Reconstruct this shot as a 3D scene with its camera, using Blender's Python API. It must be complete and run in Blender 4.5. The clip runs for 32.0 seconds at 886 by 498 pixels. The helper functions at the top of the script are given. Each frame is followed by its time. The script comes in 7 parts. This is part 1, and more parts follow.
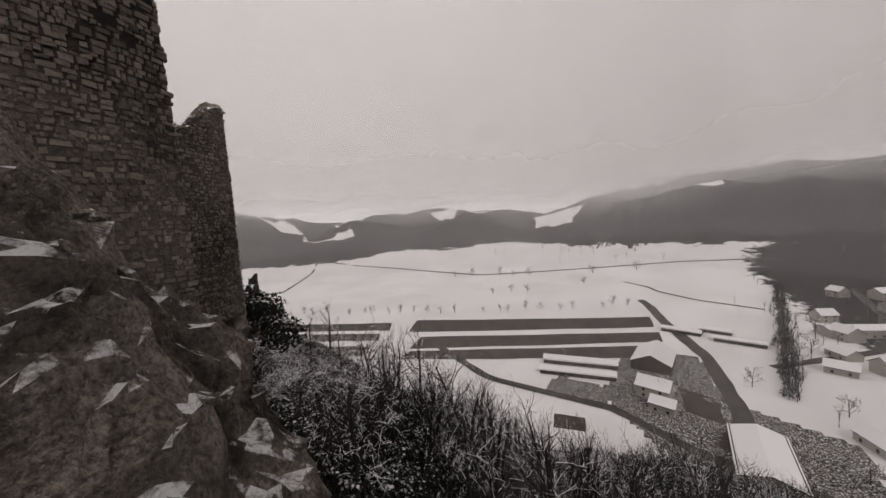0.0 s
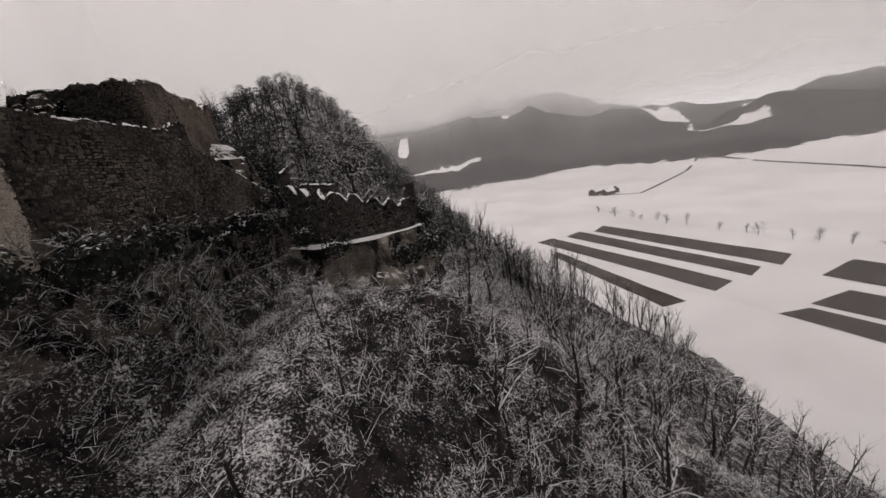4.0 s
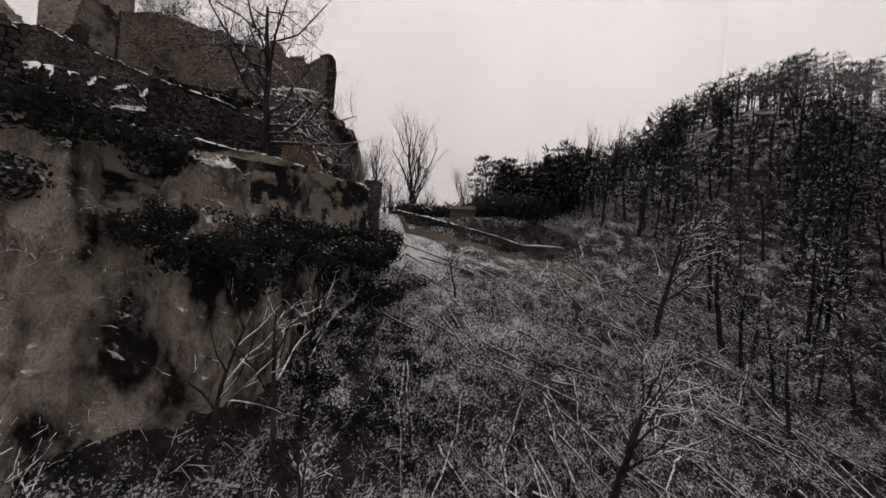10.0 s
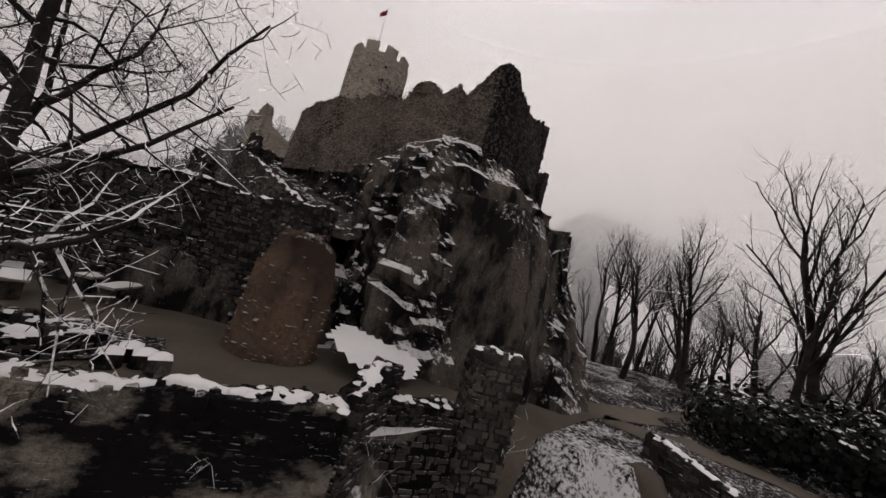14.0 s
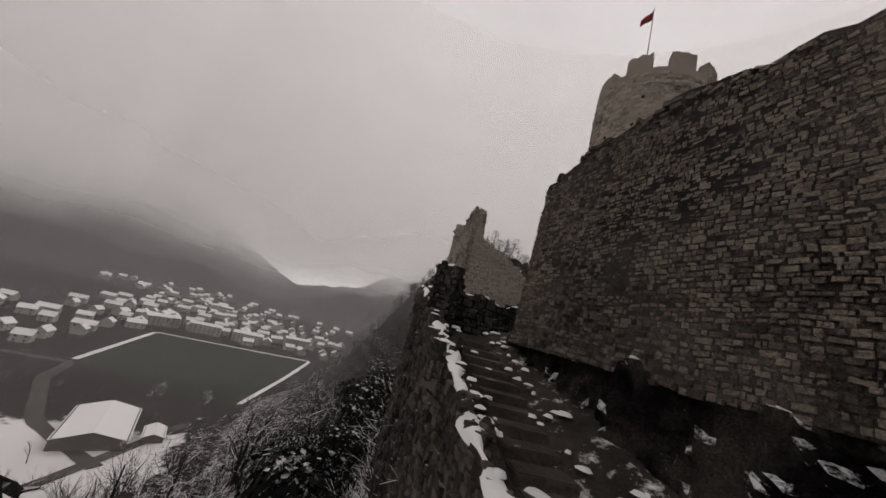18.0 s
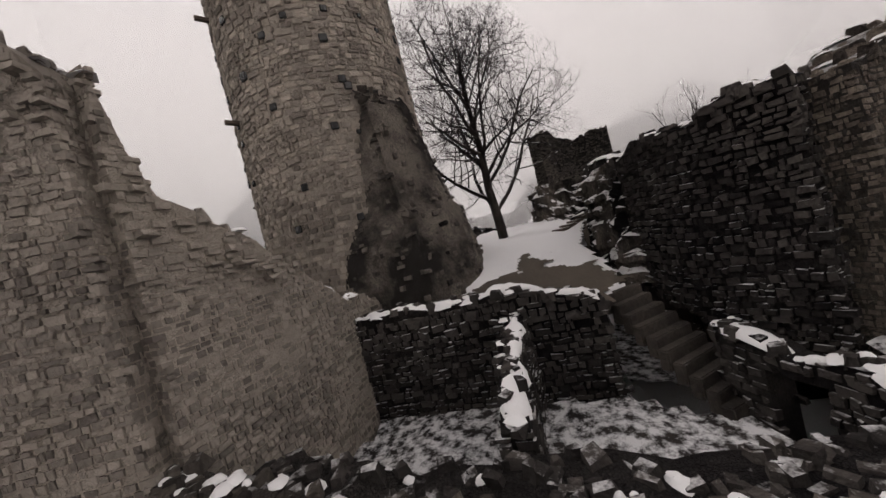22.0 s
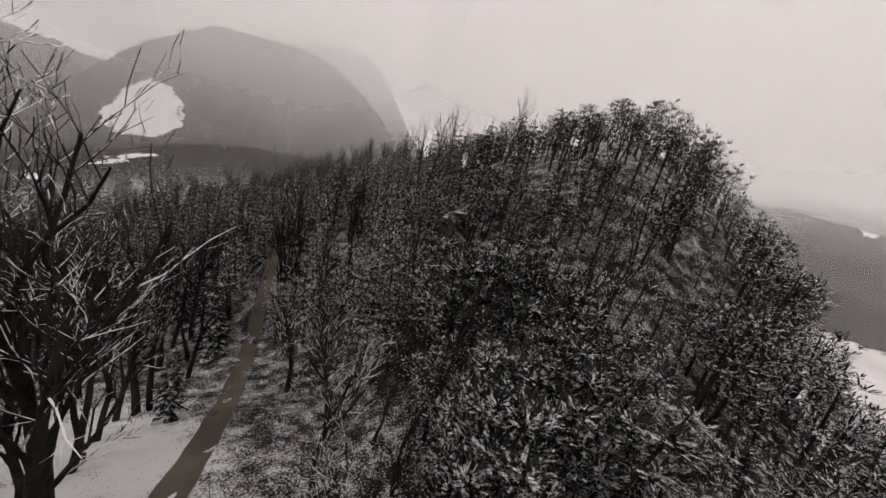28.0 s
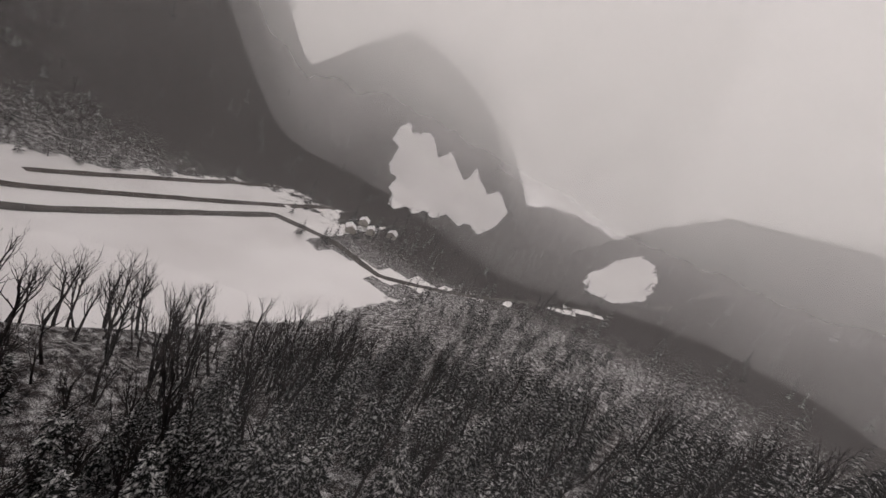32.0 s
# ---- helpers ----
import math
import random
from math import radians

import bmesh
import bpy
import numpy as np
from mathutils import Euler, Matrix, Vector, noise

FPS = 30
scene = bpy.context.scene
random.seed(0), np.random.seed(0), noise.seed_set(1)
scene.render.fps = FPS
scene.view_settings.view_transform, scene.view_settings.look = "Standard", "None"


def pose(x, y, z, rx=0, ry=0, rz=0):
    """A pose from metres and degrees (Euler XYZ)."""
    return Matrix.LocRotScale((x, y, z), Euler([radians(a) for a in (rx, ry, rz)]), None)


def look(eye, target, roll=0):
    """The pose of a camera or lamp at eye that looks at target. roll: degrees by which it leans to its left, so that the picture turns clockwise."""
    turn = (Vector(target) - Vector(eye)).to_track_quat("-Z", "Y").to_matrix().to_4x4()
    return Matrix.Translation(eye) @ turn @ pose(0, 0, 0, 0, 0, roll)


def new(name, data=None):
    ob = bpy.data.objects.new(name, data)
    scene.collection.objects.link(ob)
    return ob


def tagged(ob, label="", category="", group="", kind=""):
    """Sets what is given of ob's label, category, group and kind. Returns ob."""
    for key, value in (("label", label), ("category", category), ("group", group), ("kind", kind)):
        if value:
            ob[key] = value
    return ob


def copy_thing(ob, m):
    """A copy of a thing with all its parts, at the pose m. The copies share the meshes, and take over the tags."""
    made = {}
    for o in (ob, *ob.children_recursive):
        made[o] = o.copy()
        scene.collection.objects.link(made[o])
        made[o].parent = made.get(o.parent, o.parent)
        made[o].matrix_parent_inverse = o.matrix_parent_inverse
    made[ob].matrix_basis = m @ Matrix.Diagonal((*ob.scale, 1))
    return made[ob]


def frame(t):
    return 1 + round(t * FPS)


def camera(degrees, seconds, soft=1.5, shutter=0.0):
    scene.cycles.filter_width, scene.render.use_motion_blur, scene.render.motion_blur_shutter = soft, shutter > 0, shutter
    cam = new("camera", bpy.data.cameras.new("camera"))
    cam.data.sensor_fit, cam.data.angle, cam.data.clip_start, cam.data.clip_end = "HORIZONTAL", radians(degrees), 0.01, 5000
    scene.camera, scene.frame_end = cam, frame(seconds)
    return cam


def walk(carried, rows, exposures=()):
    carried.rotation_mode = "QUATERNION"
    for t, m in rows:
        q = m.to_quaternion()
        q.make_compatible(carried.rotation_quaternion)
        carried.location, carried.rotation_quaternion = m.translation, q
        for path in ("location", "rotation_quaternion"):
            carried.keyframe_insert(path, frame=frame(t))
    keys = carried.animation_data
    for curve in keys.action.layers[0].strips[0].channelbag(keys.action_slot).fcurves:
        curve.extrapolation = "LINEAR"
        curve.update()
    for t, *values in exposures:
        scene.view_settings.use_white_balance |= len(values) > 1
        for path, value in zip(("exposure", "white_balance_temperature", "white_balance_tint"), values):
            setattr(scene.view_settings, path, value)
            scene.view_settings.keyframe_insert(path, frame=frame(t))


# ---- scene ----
cam = camera(105.3, 32.0)
PATH = [
    (0, (13.447, 56.475, 0.441), (11.75, 55.428, 0.28), -4.0),
    (0.5, (10.049, 57.171, 1.414), (8.552, 55.885, 1.089), -2.1),
    (1, (6.186, 57.081, 2.274), (4.952, 55.582, 1.792), -1.3),
    (1.5, (2.274, 56.15, 2.59), (1.298, 54.502, 2.013), -2.2),
    (2, (-1.975, 54.692, 2.403), (-2.715, 52.942, 1.779), -3.6),
    (2.5, (-5.829, 52.965, 1.572), (-6.373, 51.147, 0.944), -5.0),
    (4.5, (-24.687, 38.323, -5.433), (-24.354, 36.402, -5.88), -11.4),
    (5, (-27.969, 33.491, -7.069), (-27.321, 31.633, -7.422), -14.2),
    (5.5, (-30.911, 28.582, -8.865), (-29.952, 26.846, -9.122), -16.2),
    (6, (-33.946, 23.396, -10.401), (-32.703, 21.838, -10.567), -16.3),
    (6.5, (-36.474, 18.212, -11.693), (-35.016, 16.847, -11.796), -15.3),
    (7, (-38.74, 12.779, -12.933), (-37.111, 11.62, -12.99), -13.1),
    (7.5, (-40.461, 7.126, -14.358), (-38.711, 6.158, -14.384), -10.1),
    (8, (-41.199, 1.042, -15.565), (-39.365, 0.243, -15.571), -6.1),
    (8.5, (-40.942, -4.348, -16.294), (-39.056, -5.014, -16.291), -2.6),
    (9, (-39.676, -9.55, -16.474), (-37.752, -10.094, -16.472), 0.7),
    (9.5, (-37.878, -14.032, -16.354), (-35.92, -14.439, -16.353), 3.0),
    (10, (-35.295, -18.038, -15.717), (-33.31, -18.278, -15.706), 4.7),
    (10.5, (-32.06, -21.151, -14.744), (-30.06, -21.202, -14.729), 6.3),
    (11, (-28.03, -23.805, -13.662), (-26.038, -23.632, -13.642), 8.1),
    (11.5, (-23.928, -25.471, -12.692), (-21.967, -25.083, -12.664), 9.7),
    (12, (-19.242, -26.137, -11.515), (-17.339, -25.525, -11.463), 10.9),
    (12.5, (-14.749, -26.074, -10.358), (-12.938, -25.231, -10.263), 11.7),
    (13, (-10.635, -25.483, -8.962), (-8.969, -24.384, -8.833), 12.6),
    (13.5, (-6.968, -24.143, -7.543), (-5.484, -22.811, -7.387), 13.8),
    (14, (-3.52, -21.981, -5.98), (-2.276, -20.425, -5.796), 15.2),
    (14.5, (-1.109, -19.537, -4.665), (-0.096, -17.827, -4.439), 16.7),
    (15, (0.859, -16.749, -3.279), (1.624, -14.92, -3.014), 18.1),
    (15.5, (2.193, -14.094, -2.052), (2.733, -12.189, -1.77), 18.9),
    (17.5, (1.959, -1.884, -0.043), (1.901, 0.073, 0.367), 17.0),
    (18, (-0.155, 0.765, 0.217), (-0.139, 2.72, 0.637), 15.1),
    (18.5, (-1.813, 3.696, 0.624), (-1.679, 5.648, 1.041), 10.3),
    (19, (-3.571, 6.83, 1.133), (-3.18, 8.749, 1.537), 4.3),
    (19.5, (-5.003, 9.592, 1.695), (-4.265, 11.413, 2.071), -1.5),
    (20, (-5.917, 12.452, 2.363), (-4.757, 14.05, 2.68), -7.6),
    (20.5, (-6.303, 14.705, 2.99), (-4.799, 16.003, 3.215), -12.0),
    (21, (-5.923, 16.784, 3.568), (-4.151, 17.703, 3.688), -14.1),
    (21.5, (-4.867, 18.336, 4.122), (-2.939, 18.865, 4.154), -14.4),
    (22, (-3.033, 19.545, 4.778), (-1.035, 19.642, 4.751), -14.4),
    (22.5, (-0.668, 20.191, 5.399), (1.305, 19.868, 5.365), -15.8),
    (23, (2.317, 20.261, 6.118), (4.155, 19.474, 6.116), -18.5),
    (23.5, (5.215, 19.6, 6.744), (6.822, 18.41, 6.784), -21.3),
    (24, (7.936, 18.206, 7.495), (9.234, 16.685, 7.538), -23.6),
    (24.5, (9.903, 16.139, 8.226), (10.936, 14.427, 8.212), -22.8),
    (25, (11.109, 13.19, 8.927), (11.983, 11.395, 8.82), -18.1),
    (25.5, (11.575, 9.865, 9.564), (12.435, 8.071, 9.359), -11.3),
    (27.5, (19.736, -11.863, 13.838), (20.788, -13.496, 13.362), 12.7),
    (28, (23.679, -18.972, 14.714), (24.8, -20.561, 14.249), 14.4),
    (28.5, (29.099, -26.074, 15.082), (30.319, -27.599, 14.652), 15.2),
    (29, (36.872, -34.148, 14.551), (38.254, -35.544, 14.173), 16.5),
    (29.5, (45.473, -41.769, 14.588), (47.044, -42.957, 14.245), 18.1),
    (30, (54.964, -48.529, 14.77), (56.72, -49.435, 14.459), 20.6),
    (30.5, (65.353, -54.108, 15.154), (67.243, -54.69, 14.857), 23.4),
    (31, (77.085, -57.598, 15.726), (79.049, -57.789, 15.401), 25.7),
    (31.5, (89.495, -58.387, 16.199), (91.45, -58.193, 15.825), 26.5),
    (32, (102.991, -56.64, 16.534), (104.858, -56.045, 16.135), 25.5),
]
walk(cam, [(t, look(eye, target, roll)) for t, eye, target, roll in PATH], [(0.0, 0.34, 6400, 18), (2.0, 0.46, 6400, 18), (6.0, 0.6, 6400, 18), (9.0, 0.75, 6400, 18), (13.0, 0.65, 6400, 18), (15.0, 0.5, 6400, 18), (18.0, 0.32, 6400, 18), (20.0, 0.42, 6400, 18), (22.0, 0.68, 6400, 18), (24.0, 0.6, 6400, 18), (25.0, 0.38, 6400, 18), (27.0, 0.58, 6400, 18), (29.0, 0.70, 6400, 18), (31.0, 0.5, 6400, 18), (32.0, 0.5, 6400, 18)])

# ---- world and light ----
world = bpy.data.worlds.new("overcast")
scene.world = world
world.use_nodes = True
wn, wl = world.node_tree.nodes, world.node_tree.links
wn.clear()
w_out, w_bg = wn.new("ShaderNodeOutputWorld"), wn.new("ShaderNodeBackground")
w_sky, w_noise, w_ramp, w_mix = wn.new("ShaderNodeTexSky"), wn.new("ShaderNodeTexNoise"), wn.new("ShaderNodeValToRGB"), wn.new("ShaderNodeMix")
w_co, w_map, w_bw, w_scale = wn.new("ShaderNodeTexCoord"), wn.new("ShaderNodeMapping"), wn.new("ShaderNodeRGBToBW"), wn.new("ShaderNodeMath")
w_sky.sky_type, w_sky.sun_disc, w_sky.sun_elevation, w_sky.sun_rotation = "NISHITA", False, radians(28), radians(150)
w_map.inputs["Scale"].default_value = (1.0, 1.0, 2.6)
w_map.inputs["Rotation"].default_value = (0.25, 0.15, 0.6)
w_noise.inputs["Scale"].default_value, w_noise.inputs["Detail"].default_value, w_noise.inputs["Roughness"].default_value = 1.7, 5.0, 0.5
w_ramp.color_ramp.elements[0].position, w_ramp.color_ramp.elements[1].position = 0.30, 0.70
w_ramp.color_ramp.elements[0].color, w_ramp.color_ramp.elements[1].color = (0.40, 0.385, 0.365, 1), (0.60, 0.585, 0.56, 1)
w_scale.operation, w_scale.inputs[1].default_value = "MULTIPLY", 0.012
w_mix.data_type, w_mix.blend_type = "RGBA", "ADD"
w_mix.inputs[0].default_value = 1.0
w_bg.inputs["Strength"].default_value = 1.0
wl.new(w_co.outputs["Generated"], w_map.inputs[0])
wl.new(w_map.outputs[0], w_noise.inputs["Vector"])
wl.new(w_noise.outputs[0], w_ramp.inputs[0])
wl.new(w_sky.outputs[0], w_bw.inputs[0])
wl.new(w_bw.outputs[0], w_scale.inputs[0])
wl.new(w_ramp.outputs[0], w_mix.inputs[6])
wl.new(w_scale.outputs[0], w_mix.inputs[7])
wl.new(w_mix.outputs[2], w_bg.inputs[0])
wl.new(w_bg.outputs[0], w_out.inputs[0])
sun = new("sun", bpy.data.lights.new("sun", "SUN"))
sun.data.energy, sun.data.angle, sun.data.color = 0.5, radians(25), (1.0, 0.96, 0.9)
sun.rotation_euler = Euler((radians(50), 0, radians(150)))

# ---- materials ----
def material(name, col, dark, scale=3.0, rough=0.9, bump=0.4, snow=0.0, snow_low=0.35, fine=6.0, stone=0.0, island=0.0, lichen=None, streak=1.0, mask="", crisp=0.12, grain=0.55):
    """col and dark are mixed by noise at two scales; snow lies on faces that look up; stone adds irregular masonry relief."""
    m = bpy.data.materials.new(name)
    m.use_nodes = True
    n, l = m.node_tree.nodes, m.node_tree.links
    b = n["Principled BSDF"]
    b.inputs["Roughness"].default_value = rough
    b.inputs["Specular IOR Level"].default_value = 0.08 if rough > 0.6 else 0.4
    co = n.new("ShaderNodeTexCoord")
    geo = n.new("ShaderNodeNewGeometry")
    pos = geo.outputs["Position"]
    def noise_tex(s, detail=6.0, rg=0.6):
        t = n.new("ShaderNodeTexNoise")
        t.inputs["Scale"].default_value, t.inputs["Detail"].default_value, t.inputs["Roughness"].default_value = s, detail, rg
        l.new(pos, t.inputs["Vector"])
        return t.outputs[0]
    def mixc(fac, a, c):
        x = n.new("ShaderNodeMix")
        x.data_type = "RGBA"
        for sock, v in ((x.inputs[0], fac), (x.inputs[6], a), (x.inputs[7], c)):
            if hasattr(v, "links"):
                l.new(v, sock)
            else:
                sock.default_value = v if isinstance(v, float) else (*v, 1)
        return x.outputs[2]
    def span(v, lo, hi):
        r = n.new("ShaderNodeMapRange")
        r.inputs[1].default_value, r.inputs[2].default_value = lo, hi
        l.new(v, r.inputs[0])
        return r.outputs[0]
    def op(kind, a, c):
        x = n.new("ShaderNodeMath")
        x.operation = kind
        for sock, v in zip(x.inputs, (a, c)):
            if hasattr(v, "links"):
                l.new(v, sock)
            else:
                sock.default_value = v
        return x.outputs[0]
    if streak != 1.0:
        st = n.new("ShaderNodeMapping")
        st.inputs["Scale"].default_value = (1, 1, streak)
        l.new(pos, st.inputs[0])
        keep_pos, pos = pos, st.outputs[0]
    big, small = noise_tex(scale * 0.12), noise_tex(scale * fine, 4.0)
    if streak != 1.0:
        pos = keep_pos
    c = mixc(span(big, 0.5 - crisp, 0.5 + crisp), col, dark)
    c = mixc(op("MULTIPLY", span(small, 0.35, 0.7), grain), c, dark)
    if lichen:
        c = mixc(op("MULTIPLY", span(noise_tex(scale * 0.5, 3.0), 0.52, 0.66), 0.7), c, lichen)
    height = op("ADD", small, op("MULTIPLY", big, 0.5))
    if stone:
        v = n.new("ShaderNodeTexVoronoi")
        v.feature = "DISTANCE_TO_EDGE"
        sq = n.new("ShaderNodeMapping")
        sq.inputs["Scale"].default_value = (stone, stone, stone * 1.9)
        l.new(pos, sq.inputs[0])
        l.new(sq.outputs[0], v.inputs["Vector"])
        joint = span(v.outputs["Distance"], 0.02, 0.10)
        c = mixc(op("MULTIPLY", op("SUBTRACT", 1.0, joint), 0.75), c, dark)
        height = op("ADD", op("MULTIPLY", height, 0.5), joint)
    if island:
        c2 = mixc(geo.outputs["Random Per Island"], tuple(min(1, k * (1 + island)) for k in col), tuple(k * (1 - island) for k in dark))
        c = mixc(0.5, c, c2)
    if snow:
        sep = n.new("ShaderNodeSeparateXYZ")
        l.new(geo.outputs["Normal"], sep.inputs[0])
        tilt = sep.outputs[2]
        if mask:
            cover = n.new("ShaderNodeAttribute")
            cover.attribute_name = "snow_cover"
            tilt = op("ADD", op("ADD", op("MULTIPLY", tilt, 0.5), 0.5), cover.outputs["Fac"])
        up = op("ADD", tilt, op("MULTIPLY", op("SUBTRACT", noise_tex(scale * 0.8, 5.0, 0.7), 0.5), 1.6))
        if mask:
            up = op("ADD", up, op("MULTIPLY", op("SUBTRACT", noise_tex(0.45, 4.0, 0.65), 0.5), 0.9))
        c = mixc(op("MULTIPLY", span(up, snow_low, snow_low + 0.25), snow), c, (0.80, 0.79, 0.785))
    if mask:
        at = n.new("ShaderNodeAttribute")
        at.attribute_name = mask
        edge = op("ADD", at.outputs["Fac"], op("MULTIPLY", op("SUBTRACT", noise_tex(0.06, 6.0, 0.65), 0.5), 0.9))
        white = mixc(span(noise_tex(0.02, 5.0), 0.35, 0.7), (0.80, 0.785, 0.775), (0.68, 0.66, 0.65))
        c = mixc(span(edge, 0.46, 0.54), c, white)
    l.new(c, b.inputs["Base Color"])
    bp = n.new("ShaderNodeBump")
    bp.inputs["Strength"].default_value, bp.inputs["Distance"].default_value = bump, 0.12
    l.new(height, bp.inputs["Height"])
    l.new(bp.outputs[0], b.inputs["Normal"])
    return m

M_ROCK = material("limestone_rock", (0.14, 0.12, 0.10), (0.010, 0.009, 0.009), 5.2, 0.95, 1.0, 0.95, 0.46, 3.5, streak=0.5, crisp=0.07, grain=0.7)
M_SPUR = material("windswept_rock", (0.16, 0.14, 0.118), (0.014, 0.012, 0.012), 5.0, 0.95, 1.0, 0.95, 0.60, 4.0, streak=0.7, crisp=0.14)
M_CLIFF = material("bare_limestone", (0.29, 0.256, 0.216), (0.012, 0.010, 0.010), 2.2, 0.95, 1.0, 0.9, 0.62, 4.0, streak=0.55, crisp=0.07, grain=0.5)
M_NEARROCK = material("pale_weathered_rock", (0.30, 0.26, 0.215), (0.045, 0.038, 0.034), 9.0, 0.95, 1.0, 0.95, 0.72, 4.0, streak=0.8, crisp=0.09, grain=0.8)
M_MOSSROCK = material("dark_mossy_rock", (0.060, 0.051, 0.043), (0.005, 0.004, 0.005), 5.0, 0.95, 1.0, 0.95, 0.62, 3.5, crisp=0.08, grain=0.7)
M_STONEWET = material("damp_brown_stone", (0.27, 0.225, 0.185), (0.026, 0.022, 0.020), 2.6, 0.95, 1.0, 0.6, 1.1, 6.0, 0.0, 0.12, crisp=0.10, grain=0.8)
M_DARKTWIG = material("dark_twigs", (0.046, 0.037, 0.036), (0.010, 0.009, 0.009), 3.0, 0.95, 0.2, 0.95, 0.78, 4.0)
M_WALL = material("rubble_masonry", (0.095, 0.083, 0.073), (0.012, 0.010, 0.010), 1.5, 0.95, 0.9, 0.85, 1.12, 5.0, 4.2)
# About half the base colour of rubble_masonry.
M_WALLDARK = material("dark_rubble_masonry", (0.05, 0.044, 0.040), (0.006, 0.005, 0.006), 1.5, 0.95, 0.9, 0.85, 1.15, 5.0, 4.0)
M_TOWER = material("pale_tower_masonry", (0.58, 0.51, 0.43), (0.21, 0.183, 0.158), 1.4, 0.95, 0.8, 0.85, 1.1, 5.0, 3.4, 0.35)
M_STONE = material("face_stone", (0.20, 0.176, 0.152), (0.018, 0.016, 0.016), 2.0, 0.95, 0.7, 0.6, 1.1, 5.0, 0.0, 0.2)
# Less than half the base colour of face_stone.
M_STONEDARK = material("dark_face_stone", (0.085, 0.075, 0.067), (0.009, 0.008, 0.009), 2.0, 0.95, 0.7, 0.8, 0.96, 5.0, 0.0, 0.28)
M_STONEMID = material("stained_face_stone", (0.125, 0.109, 0.093), (0.009, 0.008, 0.008), 2.2, 0.95, 0.8, 0.6, 1.1, 5.0, 0.0, 0.2, crisp=0.09)
M_STONEBROWN = material("brown_face_stone", (0.20, 0.172, 0.143), (0.045, 0.039, 0.035), 2.0, 0.95, 0.8, 0.6, 1.1, 5.0, 0.0, 0.2)
M_STONEPALE = material("pale_face_stone", (0.38, 0.335, 0.285), (0.12, 0.105, 0.092), 1.6, 0.95, 0.7, 0.5, 1.1, 5.0, 0.0, 0.22)
M_LIMEWASH = material("weathered_lime_render", (0.30, 0.265, 0.22), (0.010, 0.009, 0.010), 2.4, 0.95, 0.6, 0.85, 1.05, 5.0, 5.0, streak=1.8, crisp=0.04, grain=0.4)
M_WALLBROWN = material("brown_rubble_masonry", (0.17, 0.148, 0.125), (0.03, 0.027, 0.025), 1.5, 0.95, 0.9, 0.85, 0.75, 5.0, 4.6)
M_TRODDEN = material("trodden_snow", (0.075, 0.063, 0.055), (0.03, 0.026, 0.024), 1.0, 0.85, 0.5, 1.0, 0.62, 5.0)
M_THINSNOW = material("thin_patchy_snow", (0.06, 0.052, 0.046), (0.02, 0.017, 0.017), 3.6, 0.9, 0.6, 1.0, 0.88, 5.0)
M_APRON = material("stained_apron_masonry", (0.30, 0.262, 0.222), (0.04, 0.035, 0.032), 2.4, 0.95, 1.0, 0.85, 1.1, 5.0, 3.4, crisp=0.06)
M_COURT = material("court_snow", (0.075, 0.063, 0.055), (0.03, 0.026, 0.024), 1.6, 0.85, 0.5, 1.0, 0.45, 5.0)
M_PATCHY = material("earth_and_snow", (0.085, 0.072, 0.06), (0.03, 0.026, 0.023), 2.4, 0.9, 0.6, 1.0, 1.0, 5.0)
M_BRUSH = material("snow_covered_brush", (0.066, 0.054, 0.052), (0.011, 0.009, 0.010), 3.0, 0.95, 0.2, 0.95, 0.30, 4.0)
M_STAIR = material("worn_stair_stone", (0.125, 0.107, 0.09), (0.03, 0.026, 0.024), 2.4, 0.9, 0.6, 0.95, 1.22, 5.0)
M_SNOW = material("snow", (0.82, 0.81, 0.80), (0.74, 0.73, 0.725), 2.0, 0.7, 0.25)
M_FIELD = material("snow_field", (0.80, 0.785, 0.775), (0.66, 0.64, 0.63), 0.12, 0.8, 0.1, 0, 0, 8.0)
M_LITTER = material("leaf_litter", (0.050, 0.040, 0.036), (0.010, 0.009, 0.010), 7.0, 0.98, 0.8, 0.95, 0.97, 6.0, mask="open_snow")
M_FIREBED = material("wet_bare_earth", (0.038, 0.031, 0.028), (0.012, 0.010, 0.010), 3.0, 0.8, 0.6, 0.95, 1.12, 6.0)
M_SOIL = material("ploughed_soil", (0.085, 0.07, 0.062), (0.05, 0.042, 0.038), 0.8, 0.98, 0.6, 0, 0, 9.0)
M_GRASS = material("winter_grass", (0.030, 0.038, 0.024), (0.022, 0.027, 0.019), 0.6, 0.98, 0.4, 0, 0, 9.0)
M_PATH = material("wet_gravel_path", (0.135, 0.115, 0.09), (0.075, 0.063, 0.052), 1.0, 0.85, 0.4, 0, 0, 9.0)
M_ASPHALT = material("wet_asphalt", (0.085, 0.075, 0.068), (0.05, 0.045, 0.042), 0.8, 0.7, 0.3, 0, 0, 9.0)
M_BARK = material("bark", (0.05, 0.042, 0.037), (0.016, 0.014, 0.013), 5.0, 0.95, 0.6, 0.9, 0.66, 4.0)
M_TWIG = material("snowy_twigs", (0.055, 0.045, 0.042), (0.014, 0.012, 0.012), 3.0, 0.95, 0.2, 0.95, 0.40, 4.0)
M_NEEDLE = material("snowy_needles", (0.026, 0.028, 0.023), (0.009, 0.010, 0.010), 2.0, 0.9, 0.3, 0.85, 0.84, 4.0)
M_FIR = material("snow_dusted_fir", (0.034, 0.034, 0.029), (0.010, 0.011, 0.011), 2.6, 0.9, 0.3, 0.8, 0.82, 4.0)
